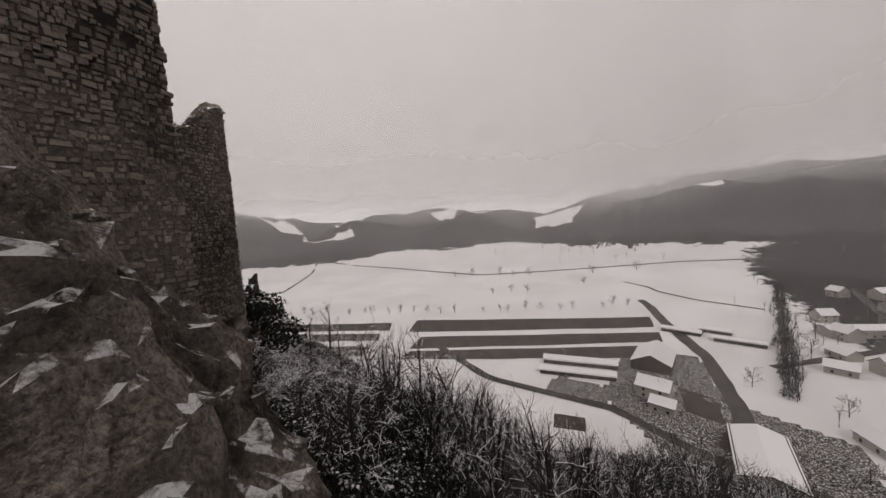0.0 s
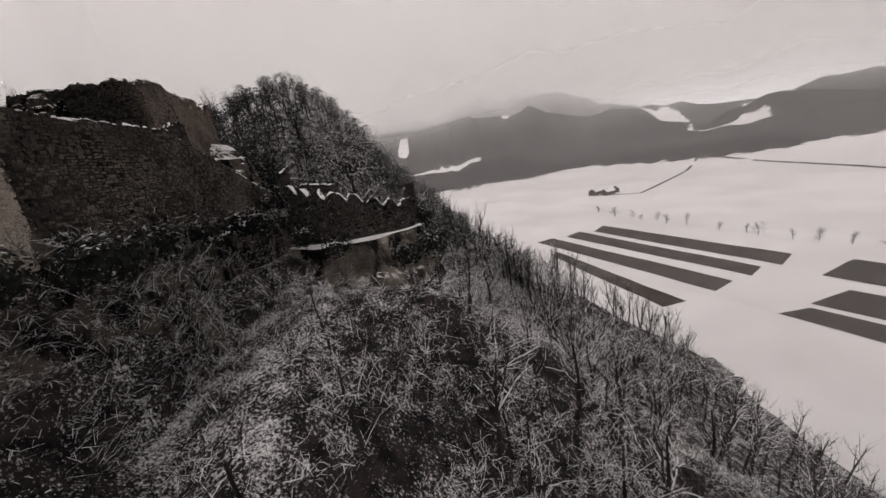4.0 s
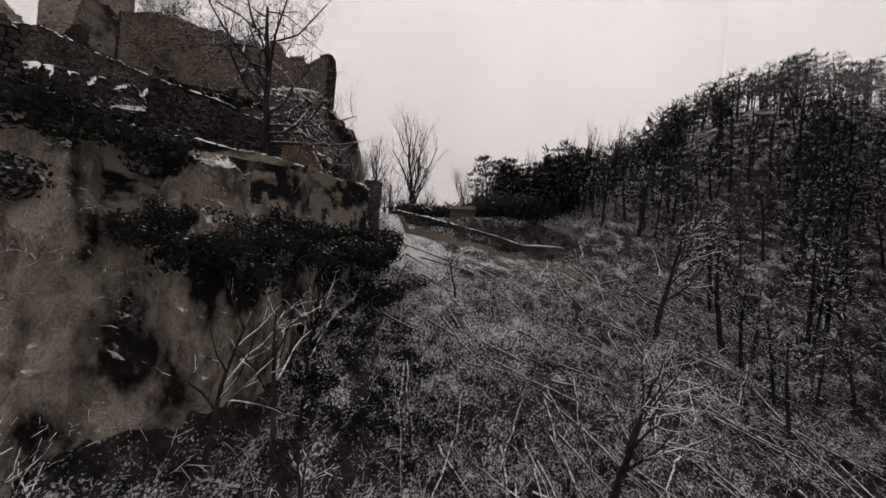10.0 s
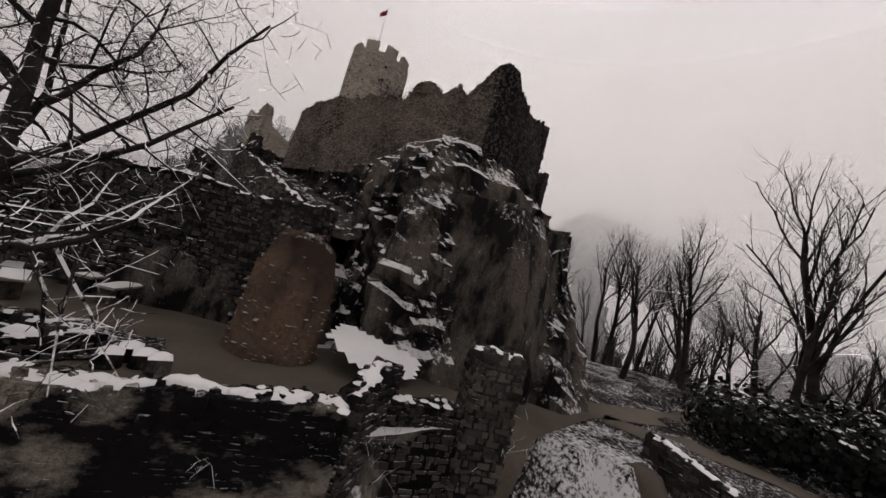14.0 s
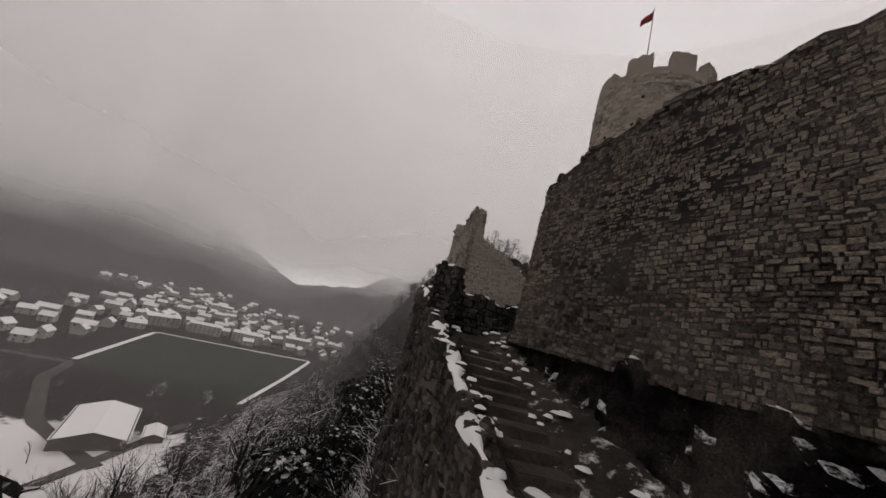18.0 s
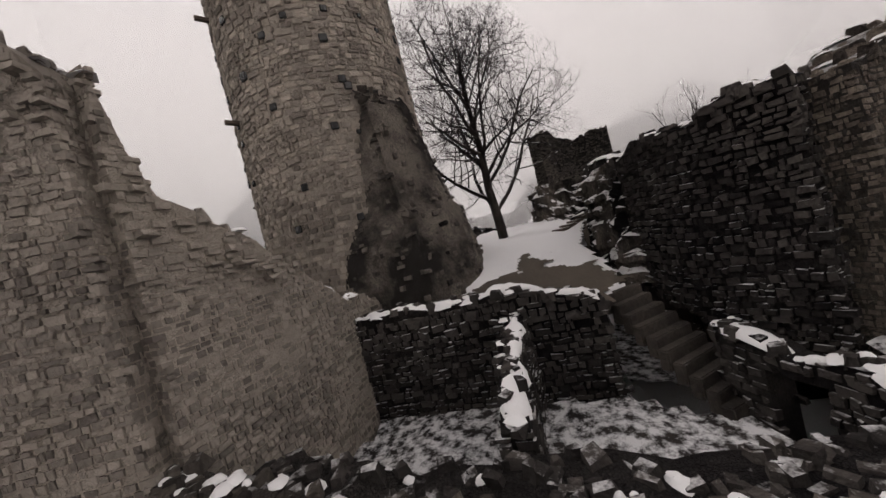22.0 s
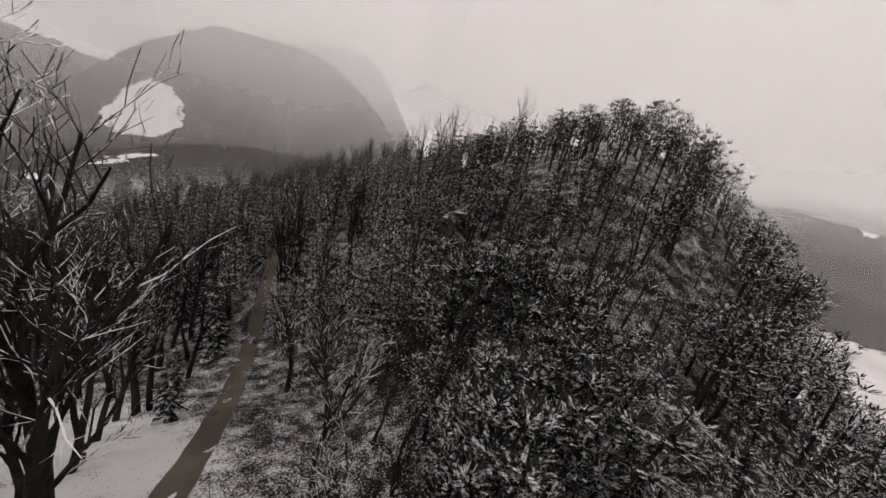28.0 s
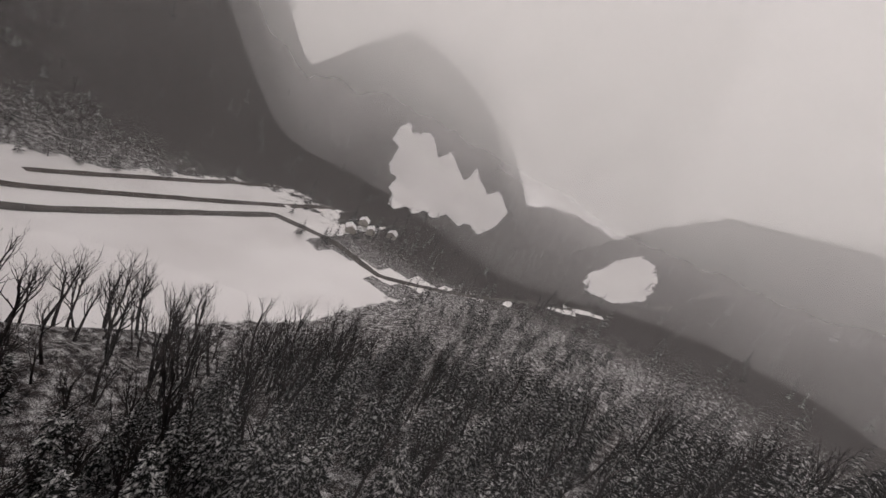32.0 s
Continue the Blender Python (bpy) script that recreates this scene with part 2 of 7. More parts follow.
M_FIRDARK = material("dark_fir_needles", (0.030, 0.031, 0.028), (0.010, 0.011, 0.011), 2.6, 0.9, 0.3, 0.8, 0.88, 4.0)
M_WOOD = material("weathered_wood", (0.16, 0.125, 0.10), (0.07, 0.055, 0.045), 6.0, 0.85, 0.5, 0.9, 0.7, 5.0)
M_REDWOOD = material("red_bench_wood", (0.14, 0.045, 0.035), (0.08, 0.03, 0.025), 6.0, 0.7, 0.4, 0.9, 0.7, 5.0)
M_CONCRETE = material("grey_concrete", (0.27, 0.25, 0.22), (0.16, 0.145, 0.13), 2.0, 0.9, 0.3, 0.9, 0.7, 5.0)
M_PLASTER = material("house_render", (0.42, 0.39, 0.35), (0.30, 0.275, 0.25), 0.5, 0.9, 0.2, 0, 0, 6.0)
M_ROOF = material("snowy_roof", (0.13, 0.10, 0.085), (0.07, 0.06, 0.055), 0.8, 0.9, 0.3, 0.95, 0.30, 6.0)
M_BARN = material("dark_barn_boards", (0.095, 0.075, 0.062), (0.05, 0.04, 0.034), 1.0, 0.9, 0.3, 0, 0, 8.0)
# Dark window glass; also the painted shade of putlog holes and the shed opening.
M_GLASSHOLE = material("dark_window_and_hole_shade", (0.03, 0.03, 0.03), (0.02, 0.02, 0.02), 1.0, 0.2, 0.0)
M_METAL = material("grey_metal", (0.25, 0.24, 0.23), (0.16, 0.15, 0.145), 4.0, 0.5, 0.1)
M_FLAG = material("red_flag_cloth", (0.22, 0.04, 0.035), (0.15, 0.03, 0.03), 4.0, 0.9, 0.1)
M_MOUND = material("red_conglomerate", (0.27, 0.18, 0.125), (0.07, 0.048, 0.038), 2.2, 0.95, 1.0, 0.9, 0.72, 3.0, 5.0)

# ---- mesh helpers ----
rng = np.random.default_rng(7)

def raw(name, v, f, mat, smooth=False):
    """A mesh object from arrays: v (n, 3), f (m, 3 or 4)."""
    v, f = np.asarray(v, np.float32).reshape(-1, 3), np.asarray(f, np.int32)
    me = bpy.data.meshes.new(name)
    k = f.shape[1]
    me.vertices.add(len(v))
    me.vertices.foreach_set("co", v.ravel())
    me.loops.add(f.size)
    me.loops.foreach_set("vertex_index", f.ravel())
    me.polygons.add(len(f))
    me.polygons.foreach_set("loop_start", np.arange(0, f.size, k, dtype=np.int32))
    me.polygons.foreach_set("use_smooth", np.full(len(f), smooth))
    me.update(calc_edges=True)
    me.validate()
    me.materials.append(mat)
    return me

def part(name, me, parent=None, label="", kind=""):
    ob = new(name, me)
    if parent:
        ob.parent = parent
    return tagged(ob, label, kind=kind)

def bm_mesh(name, bm, mat, smooth=False):
    me = bpy.data.meshes.new(name)
    bm.to_mesh(me)
    bm.free()
    for p in me.polygons:
        p.use_smooth = smooth
    me.materials.append(mat)
    return me

def box_mesh(name, size, mat, at=(0, 0, 0), bevel=0.02, turn=0.0):
    bm = bmesh.new()
    bmesh.ops.create_cube(bm, size=1, matrix=Matrix.Translation(at) @ Matrix.Rotation(turn, 4, "Z") @ Matrix.Diagonal((*size, 1)))
    if bevel:
        bmesh.ops.bevel(bm, geom=bm.edges[:], offset=bevel, segments=1, affect="EDGES")
    return bm_mesh(name, bm, mat)

def fbm(p, scale=1.0, octaves=4):
    """Vectorised value noise in about -1..1 for points (n, 3)."""
    p = np.asarray(p, float) * scale
    out, amp, total = np.zeros(len(p)), 1.0, 0.0
    for o in range(octaves):
        q = p * 2.0**o + 17.3 * o
        i = np.floor(q).astype(np.int64)
        w = q - i
        w = w * w * (3 - 2 * w)
        acc = np.zeros(len(p))
        for dx in (0, 1):
            for dy in (0, 1):
                for dz in (0, 1):
                    h = (i[:, 0] + dx) * 374761393 + (i[:, 1] + dy) * 668265263 + (i[:, 2] + dz) * 2147483647
                    h = (h ^ (h >> 13)) * 1274126177
                    r = ((h ^ (h >> 16)) & 0xFFFF) / 32767.5 - 1
                    acc += r * np.where(dx, w[:, 0], 1 - w[:, 0]) * np.where(dy, w[:, 1], 1 - w[:, 1]) * np.where(dz, w[:, 2], 1 - w[:, 2])
        out += amp * acc
        total += amp
        amp *= 0.5
    return out / total * 1.6

# ---- the lie of the land ----
HILLS = (  # centre x, y, spread x, y, top
    (-34, 64, 36, 30, -50),
    (40, 250, 58, 75, 62), (90, 330, 55, 65, 26), (120, 430, 80, 80, 30), (150, -75, 85, 62, -30), (160, -150, 90, 70, -26), (280, -95, 100, 66, -46), (430, -260, 190, 150, -30),
    (390, 520, 165, 118, 250), (1000, 440, 300, 230, 330), (900, -330, 260, 170, 140), (830, -560, 170, 200, 192), (1400, -60, 360, 260, 80), (620, -420, 200, 160, 30),
    (-1450, -900, 560, 420, 60), (-1700, 350, 500, 500, 120), (-1420, 1500, 470, 440, 330), (250, 1700, 480, 420, 210), (-300, -1600, 600, 450, 190), (480, -1600, 500, 420, 190),
)
VALLEY = -85.0
EDGE = np.array([(-12.5, 3.5), (-7.5, -6.0), (2.0, -10.5), (7.4, -13.2), (13, -18), (30, -14), (31, 5), (27, 22), (22.5, 40), (18, 43.8), (9, 43.6), (5, 36), (0.5, 33.5), (-0.5, 24), (-1.0, 15), (-4, 7.0)])

def inside_dist(x, y, poly):
    """Signed distance to a polygon, positive inside."""
    p = np.stack([np.ravel(x), np.ravel(y)], -1).astype(float)
    best, ins = np.full(len(p), 1e9), np.zeros(len(p), bool)
    for a, b in zip(poly, np.roll(poly, -1, 0)):
        ab, ap = b - a, p - a
        t = np.clip((ap @ ab) / (ab @ ab), 0, 1)
        best = np.minimum(best, np.hypot(*(ap - t[:, None] * ab).T))
        cross = ((a[1] > p[:, 1]) != (b[1] > p[:, 1])) & (p[:, 0] < (b[0] - a[0]) * (p[:, 1] - a[1]) / (b[1] - a[1] + 1e-12) + a[0])
        ins ^= cross
    return np.where(ins, best, -best).reshape(np.shape(x))

WALL_Y, WALL_X = (-60, -41, -38.5, -36, -34.7, -28, -21, -16.6, -10), (3, 9, 11, 12, 11.9, 12.6, 14.6, 15.4, 16)
CREST_Y = (-420, -300, -215, -170, -122, -95, -70, -46, -20, 0, 33, 45, 70, 110, 160)
CREST_Z = (-85, -72, -26, 12, 31.5, 23, 4, -10.2, -10.8, -11, -11, -20, -42, -62, -85)
CREST_X = (34, 36, 42, 45, 46, 40, 30, 16, 15, 12, 12, 14, 20, 30, 40)

def ground(x, y):
    """Height of the land: far hills, the castle ridge with its saddle, and the castle rock's drop."""
    x, y = np.asarray(x, float), np.asarray(y, float)
    acc = np.zeros_like(x)
    for cx, cy, sx, sy, top in HILLS:
        r2 = ((x - cx) / sx) ** 2 + ((y - cy) / sy) ** 2
        acc = acc + ((top - VALLEY) * np.exp(-0.5 * np.minimum(r2, 60) ** 1.15)) ** 4
    far = acc**0.25
    flat = np.stack([x.ravel(), y.ravel(), 0 * x.ravel()], -1)
    dx = x - np.interp(y, CREST_Y, CREST_X)
    hill = np.clip((-60 - y) / 30, 0, 1)
    wl, we = 1.5 + 1.5 * hill, 26 - 18 * hill
    dw = np.clip(-dx - wl, 0, None)
    brow = np.where(dw < 16, 0.48 * dw, 7.7 + 1.25 * (dw - 16))
    down = np.where(dx < 0, (1 - hill) * 0.64 * dw + hill * brow, 0.40 * np.clip(dx - we, 0, None))
    ridge = np.clip(np.interp(y, CREST_Y, CREST_Z) - VALLEY - down, 0, None)
    ridge = ridge - 4 * np.exp(-(np.abs(ridge) / 8)) + 4 * np.exp(-(np.abs(ridge) / 8)) * (ridge < 1)
    d = inside_dist(x, y, EDGE)
    out = np.clip(-d, 0, 400)
    west = 1 / (1 + np.exp(np.clip((x - 1 + 0.25 * (y - 5)) / 2.2, -50, 50)))
    north = 1 / (1 + np.exp(np.clip(-(y - 31) / 2.5, -50, 50)))
    south = 1 / (1 + np.exp(np.clip(-(y + 14) / 1.3, -50, 50)))
    cliff = west * south / (1 + np.exp(np.clip((y - 7) / 1.6, -50, 50)))
    shelf = np.maximum(west, north) * south
    fall = -11.0 - VALLEY - cliff * 17 * (1 - np.exp(-out / 2.5)) - 0.35 * np.minimum(out, 9) - 0.78 * np.clip(out - 9, 0, None)
    near = np.clip(1.25 - out / 45, 0, 1) * shelf
    ridge = np.clip(near * np.clip(fall, 0, None) + (1 - near) * ridge, 0, None)
    z = VALLEY + (far**4 + np.clip(ridge, 0, None) ** 4) ** 0.25
    foot = np.interp(y, WALL_Y, WALL_X) - 0.1
    step_in = 1 / (1 + np.exp(np.clip((y + 15.6) / 0.5, -50, 50))) / (1 + np.exp(np.clip(-(y + 46) / 3, -50, 50))) * np.clip((x + 34) / 20, 0, 1)
    z = z - 2.2 * step_in / (1 + np.exp(np.clip((x - foot) / 0.3, -50, 50))) - 1.6 * np.exp(-(((x - 10) / 5) ** 2 + ((y + 36) / 6) ** 2))
    z = np.where(d > 0, -11.2, z)
    n = fbm(flat, 0.05, 5).reshape(x.shape)
    m = fbm(flat, 0.006, 5).reshape(x.shape)
    steep = np.clip((z - VALLEY - 3) / 25, 0, 1)
    return z + n * 2.0 * steep * np.clip(out / 10, 0.0, 1) + m * 44 * np.clip((np.hypot(x, y) - 350) / 400, 0, 1) * np.clip((z - VALLEY - 6) / 60, 0, 1)

def ground_at(x, y):
    return float(ground(np.array([float(x)]), np.array([float(y)]))[0])

def graded(lo, hi, a, b, fine, ratio):
    mid = np.arange(a, b + fine, fine)
    left, s, v = [], fine, a
    while v > lo:
        s *= ratio
        v -= s
        left.append(v)
    right, s, v = [], fine, mid[-1]
    while v < hi:
        s *= ratio
        v += s
        right.append(v)
    return np.array(left[::-1] + list(mid) + right)

gx, gy = graded(-4200, 4200, -70, 125, 1.5, 1.07), graded(-4200, 4200, -80, 70, 1.5, 1.07)
GX, GY = np.meshgrid(gx, gy)
GZ = ground(GX, GY)
nx, ny = len(gx), len(gy)
gi = np.arange(nx * ny).reshape(ny, nx)
quads = np.stack([gi[:-1, :-1], gi[:-1, 1:], gi[1:, 1:], gi[1:, :-1]], -1).reshape(-1, 4)
me = raw("ground", np.stack([GX, GY, GZ], -1), quads, M_LITTER, True)
gyv, gxv = np.gradient(GZ, gy, gx)
far_noise = fbm(np.stack([GX.ravel(), GY.ravel(), 0 * GX.ravel()], -1), 0.0042, 4).reshape(GX.shape)
slope = np.hypot(gxv, gyv)
away = np.hypot(GX - 40, GY)
opened = np.clip(1.25 - slope / 0.20, 0, 1) * np.clip((-62 - GZ) / 8, 0, 1) + (away > 420) * (GY < 420) * np.clip((far_noise - 0.42) * 6, 0, 1)
MEADOW = np.array([(620, 285), (700, 202), (785, 113), (800, 62), (640, 66), (580, 124), (505, 165), (572, 228)])
meadow = np.clip((inside_dist(GX.ravel(), GY.ravel(), MEADOW).reshape(GX.shape) + 6 + 12 * (far_noise - 0.5)) / 8, 0, 1)
meadow = np.maximum(meadow, np.exp(-(((GX - 655) / 80) ** 2 + ((GY + 145) / 42) ** 2) ** 2))
gorge_wood = (GX > 325) & (GX < 1300) & (GY < 128) & (GY > -700)
bank = np.abs((GX - 464) * 0.761 + (GY + 71) * 0.649) < 14
opened = np.where(gorge_wood & ~bank, 0.0, opened)
opened = np.maximum(opened, 1.2 * meadow)
town_part = np.clip(1.4 - np.hypot((GX + 380) / 380, (GY - 700) / 640), 0, 1) * np.clip((GY - 110) / 90, 0, 1)
opened = np.where(town_part > 0, np.minimum(opened, 1 - 0.72 * np.clip(town_part * 2.6, 0, 1)), opened)
cover = 0.10 * np.exp(-(((GX - 45) / 50) ** 2 + ((GY + 120) / 50) ** 2)) + 0.42 * np.exp(-(((GX - 57) / 17) ** 2 + ((GY + 23) / 8) ** 2) ** 2) + 0.02 * np.exp(-(((GX + 2) / 24) ** 2 + ((GY + 38) / 18) ** 2)) + 0.12 * np.exp(-(((GX - 3) / 9) ** 2 + ((GY + 21) / 8) ** 2)) + 0.35 * np.exp(-(((GX - 10) / 4.5) ** 2 + ((GY + 18.5) / 4) ** 2)) - 0.14 * np.exp(-(((GX - 27) / 14) ** 2 + ((GY + 20) / 10) ** 2)) - 0.40 * np.clip((away - 330) / 160, 0, 1) - 0.28 * np.clip((GY - 120) / 60, 0, 1) * (GX < -60) * (GZ < VALLEY + 6)
cov = me.attributes.new("snow_cover", "FLOAT", "POINT")
cov.data.foreach_set("value", cover.astype(np.float32).ravel())
att = me.attributes.new("open_snow", "FLOAT", "POINT")
att.data.foreach_set("value", np.clip(opened, 0, 1).astype(np.float32).ravel())
tagged(part("ground", me), "snowy valley floor and leaf-littered wooded slopes", "ground", kind="structure")

# ---- builders ----
def along(pts, step):
    """Points, tangents' normals and lengths along a polyline."""
    pts = np.asarray(pts, float)
    seg = np.hypot(*np.diff(pts, axis=0).T)
    s = np.concatenate([[0], np.cumsum(seg)])
    n = max(2, int(round(s[-1] / step)) + 1)
    u = np.linspace(0, s[-1], n)
    xy = np.stack([np.interp(u, s, pts[:, 0]), np.interp(u, s, pts[:, 1])], -1)
    t = np.gradient(xy, axis=0)
    t /= np.hypot(*t.T)[:, None] + 1e-9
    return u, s, xy, np.stack([t[:, 1], -t[:, 0]], -1)

def stones_on(base, out, up, tops, z0, u, course=0.24, long=0.42, proud=0.05, holes=(), limit=1e9, seed=1):
    """Face stones as a (n, 8, 3) array: base, out: functions of the length along the wall."""
    r = np.random.default_rng(seed)
    res = []
    total = u[-1]
    zmin = float(np.min(z0))
    z = zmin
    course, long = course * 0.82, long * 0.74
    while z < np.max(tops) and len(res) < limit:
        h = course * r.uniform(0.7, 1.35)
        a = -r.uniform(0, long)
        while a < total:
            w = long * r.choice([0.45, 0.7, 0.9, 1.1, 1.4, 1.9]) * r.uniform(0.85, 1.15)
            m = a + w / 2
            top = np.interp(m, u, tops)
            low = np.interp(m, u, z0) if np.ndim(z0) else z0
            zc = z + h / 2
            if 0 < m < total and r.uniform() > 0.05 and low < zc < top - h * 0.6 and not any(h0 - 0.06 < m < h1 + 0.06 and g0 - 0.06 < zc < g1 + 0.06 for h0, h1, g0, g1 in holes):
                res.append((m, zc + 0.08 * math.sin(m * 0.8 + zc) + r.uniform(-0.16, 0.16) * h, w * r.uniform(0.82, 1.02), h * r.uniform(0.7, 1.08), proud * r.uniform(0.0, 1.5), r.uniform(-0.1, 0.1)))
            a += w
        z += h
    if not res:
        return np.zeros((0, 8, 3))
    q = np.array(res)
    m = q[:, 0]
    p = base(m)
    o = out(m)
    t = np.stack([-o[:, 1], o[:, 0]], -1)
    v = np.zeros((len(q), 8, 3))
    k = 0
    for depth, shrink in ((-0.10, 1.0), (1.0, 0.80)):
        for sx, sz in ((-1, -1), (1, -1), (1, 1), (-1, 1)):
            ease = r.uniform(0.78, 0.98, len(q)) if shrink < 1 else 1.0
            dx = sx * q[:, 2] / 2 * 0.94 * ease
            d = np.where(depth < 0, depth, q[:, 4])
            v[:, k, :2] = p + t * (dx * 1.0)[:, None] + o * d[:, None]
            v[:, k, 2] = q[:, 1] + sz * q[:, 3] / 2 * (r.uniform(0.74, 0.98, len(q)) if shrink < 1 else 1.0) + dx * q[:, 5]
            k += 1
    if len(v):
        v += r.normal(0, 0.013, v.shape) * min(1.0, proud / 0.04)
    return v

STONE_F = np.array([(4, 5, 6, 7), (0, 1, 5, 4), (1, 2, 6, 5), (2, 3, 7, 6), (3, 0, 4, 7)])

def stone_mesh(name, v, mat):
    f = (STONE_F[None] + 8 * np.arange(len(v))[:, None, None]).reshape(-1, 4)
    return raw(name, v.reshape(-1, 3), f, mat)

def single_stones(v, mat, parent, limit=300):
    """Up to limit stones as objects of their own; the first of them carry the rest of the pattern on shared shapes."""
    shapes = []
    for n in range(min(12, len(v))):
        c = v[n].mean(0)
        shapes.append((raw("stone", v[n] - c, STONE_F, mat), v[n]))
    for n in range(min(limit, len(v))):
        w = v[n]
        c = w.mean(0)
        me, ref = shapes[n % len(shapes)]
        ex, er = w[1] - w[0], ref[1] - ref[0]
        k = np.linalg.norm(ex) / np.linalg.norm(er)
        kz = np.linalg.norm(w[3] - w[0]) / np.linalg.norm(ref[3] - ref[0])
        ob = part("stone", me, parent)
        ang = math.atan2(ex[1], ex[0]) - math.atan2(er[1], er[0])
        ob.matrix_basis = Matrix.Translation(c) @ Matrix.Rotation(ang, 4, "Z") @ Matrix.Diagonal((k, k, kz, 1))

def ragged(u, tops, jag, seed):
    return tops + jag * fbm(np.stack([u * 0.9 + seed * 31.7, 0 * u + seed, 0 * u], -1), 1.0, 3) + 0.25 * jag * np.sign(np.sin(u * 5.1 + seed * 3))

def ruined_wall(name, pts, tops, z0, thick=1.0, mat=None, smat=None, label="", jag=0.35, snow=0.75, holes=(), cell=0.5, sides=(1, -1), course=0.26, long=0.45, proud=0.05, seed=1, singles=0, category="wall", lean=0.0):
    """A rubble wall along pts with a broken top; tops: heights at the points; holes: (from, to, low, high) along it."""
    mat, smat = mat or M_WALL, smat or M_STONE
    u, s, xy, nrm = along(pts, cell)
    top = ragged(u, np.interp(u, s, tops), jag, seed)
    zlow = np.interp(u, s, z0) if np.ndim(z0) else np.full(len(u), float(z0))
    nz = max(2, int(np.ceil((top.max() - zlow.min()) / cell)) + 1)
    frac = np.linspace(0, 1, nz)
    V = []
    for side in (1, -1):
        Z = zlow[:, None] + (top - zlow)[:, None] * frac
        off = thick / 2 - 0.012 + lean * (1 - frac)[None, :] + 0 * Z
        P = np.stack([np.repeat(xy[:, :1], nz, 1), np.repeat(xy[:, 1:], nz, 1), Z], -1)
        d = 0.03 * fbm(P.reshape(-1, 3), 0.9, 3).reshape(off.shape)
        P[..., 0] += side * nrm[:, :1] * (off + d)
        P[..., 1] += side * nrm[:, 1:] * (off + d)
        V.append(P)
    nu = len(u)
    ids = [np.arange(nu * nz).reshape(nu, nz), nu * nz + np.arange(nu * nz).reshape(nu, nz)]
    um, F = (u[1:] + u[:-1]) / 2, []
    zm = (V[0][:-1, :-1, 2] + V[0][1:, 1:, 2]) / 2
    opened = np.zeros((nu - 1, nz - 1), bool)
    for a, b, c, d in holes:
        opened |= ((um > a) & (um < b))[:, None] & (zm > c) & (zm < d)
    for k, flip in ((0, False), (1, True)):
        i = ids[k]
        q = np.stack([i[:-1, :-1], i[1:, :-1], i[1:, 1:], i[:-1, 1:]], -1)[~opened]
        F.append(q[:, ::-1] if flip else q)
    a, b = ids
    F.append(np.stack([a[:-1, -1], a[1:, -1], b[1:, -1], b[:-1, -1]], -1))
    for e, fl in ((0, True), (-1, False)):
        q = np.stack([a[e, :-1], a[e, 1:], b[e, 1:], b[e, :-1]], -1)
        F.append(q[:, ::-1] if fl else q)
    pad = np.pad(opened, 1)
    for di, dj in ((1, 0), (-1, 0), (0, 1), (0, -1)):
        for i, j in np.argwhere(opened & ~pad[1 + di:nu + di, 1 + dj:nz + dj]):
            e = {(1, 0): ((i + 1, j), (i + 1, j + 1)), (-1, 0): ((i, j), (i, j + 1)), (0, 1): ((i, j + 1), (i + 1, j + 1)), (0, -1): ((i, j), (i + 1, j))}[di, dj]
            F.append(np.array([[a[e[0]], a[e[1]], b[e[1]], b[e[0]]]]))
    wall = part(name, None)
    part("core", raw("core", np.concatenate([p.reshape(-1, 3) for p in V]), np.concatenate(F), mat), wall)
    def mid(m):
        return np.stack([np.interp(m, u, xy[:, 0]), np.interp(m, u, xy[:, 1])], -1)
    def out(m, side):
        o = np.stack([np.interp(m, u, nrm[:, 0]), np.interp(m, u, nrm[:, 1])], -1)
        return side * o / np.hypot(*o.T)[:, None]
    for side in sides:
        v = stones_on(lambda m: mid(m) + out(m, side) * thick / 2, lambda m: out(m, side), None, top, zlow, u, course, long, proud, holes, seed=seed + side)
        if lean and len(v):
            c = v.mean(1)
            near = np.argmin(((c[:, None, :2] - xy[None]) ** 2).sum(-1), 1)
            mm = np.clip(1 - (c[:, 2] - zlow[near]) / (top[near] - zlow[near] + 1e-6), 0, 1)
            o = v[:, 4:, :2].mean(1) - v[:, :4, :2].mean(1)
            o /= np.hypot(*o.T)[:, None] + 1e-9
            v[:, :, :2] += (o * (lean * mm)[:, None])[:, None]
        one = min(singles, len(v)) if side == sides[0] else 0
        if one:
            pick = np.argsort(-v[:, 0, 2])[:one]
            single_stones(v[pick], smat, wall, one)
            v = np.delete(v, pick, 0)
        if len(v):
            part("masonry", stone_mesh("masonry", v, smat), wall, kind="stuff")
    r = np.random.default_rng(seed + 90)
    ends = []
    for e in (0, -1):
        tan = np.array([-nrm[e, 1], nrm[e, 0]]) * (-1 if e == 0 else 1)
        side = np.array([-tan[1], tan[0]])
        uu = np.linspace(0, thick, 5)
        ends.append(stones_on(lambda m: xy[e] + side * (m - thick / 2)[:, None], lambda m: np.repeat(tan[None], len(m), 0), None, np.full(5, top[e]), zlow[e], uu, course, long * 0.8, proud, seed=seed + 7 + e))
    n = int(u[-1] * max(7.0, 9.0 * thick))
    m = r.uniform(0, u[-1], n)
    c = mid(m) + out(m, 1) * (r.uniform(-0.5, 0.5, n) * thick)[:, None]
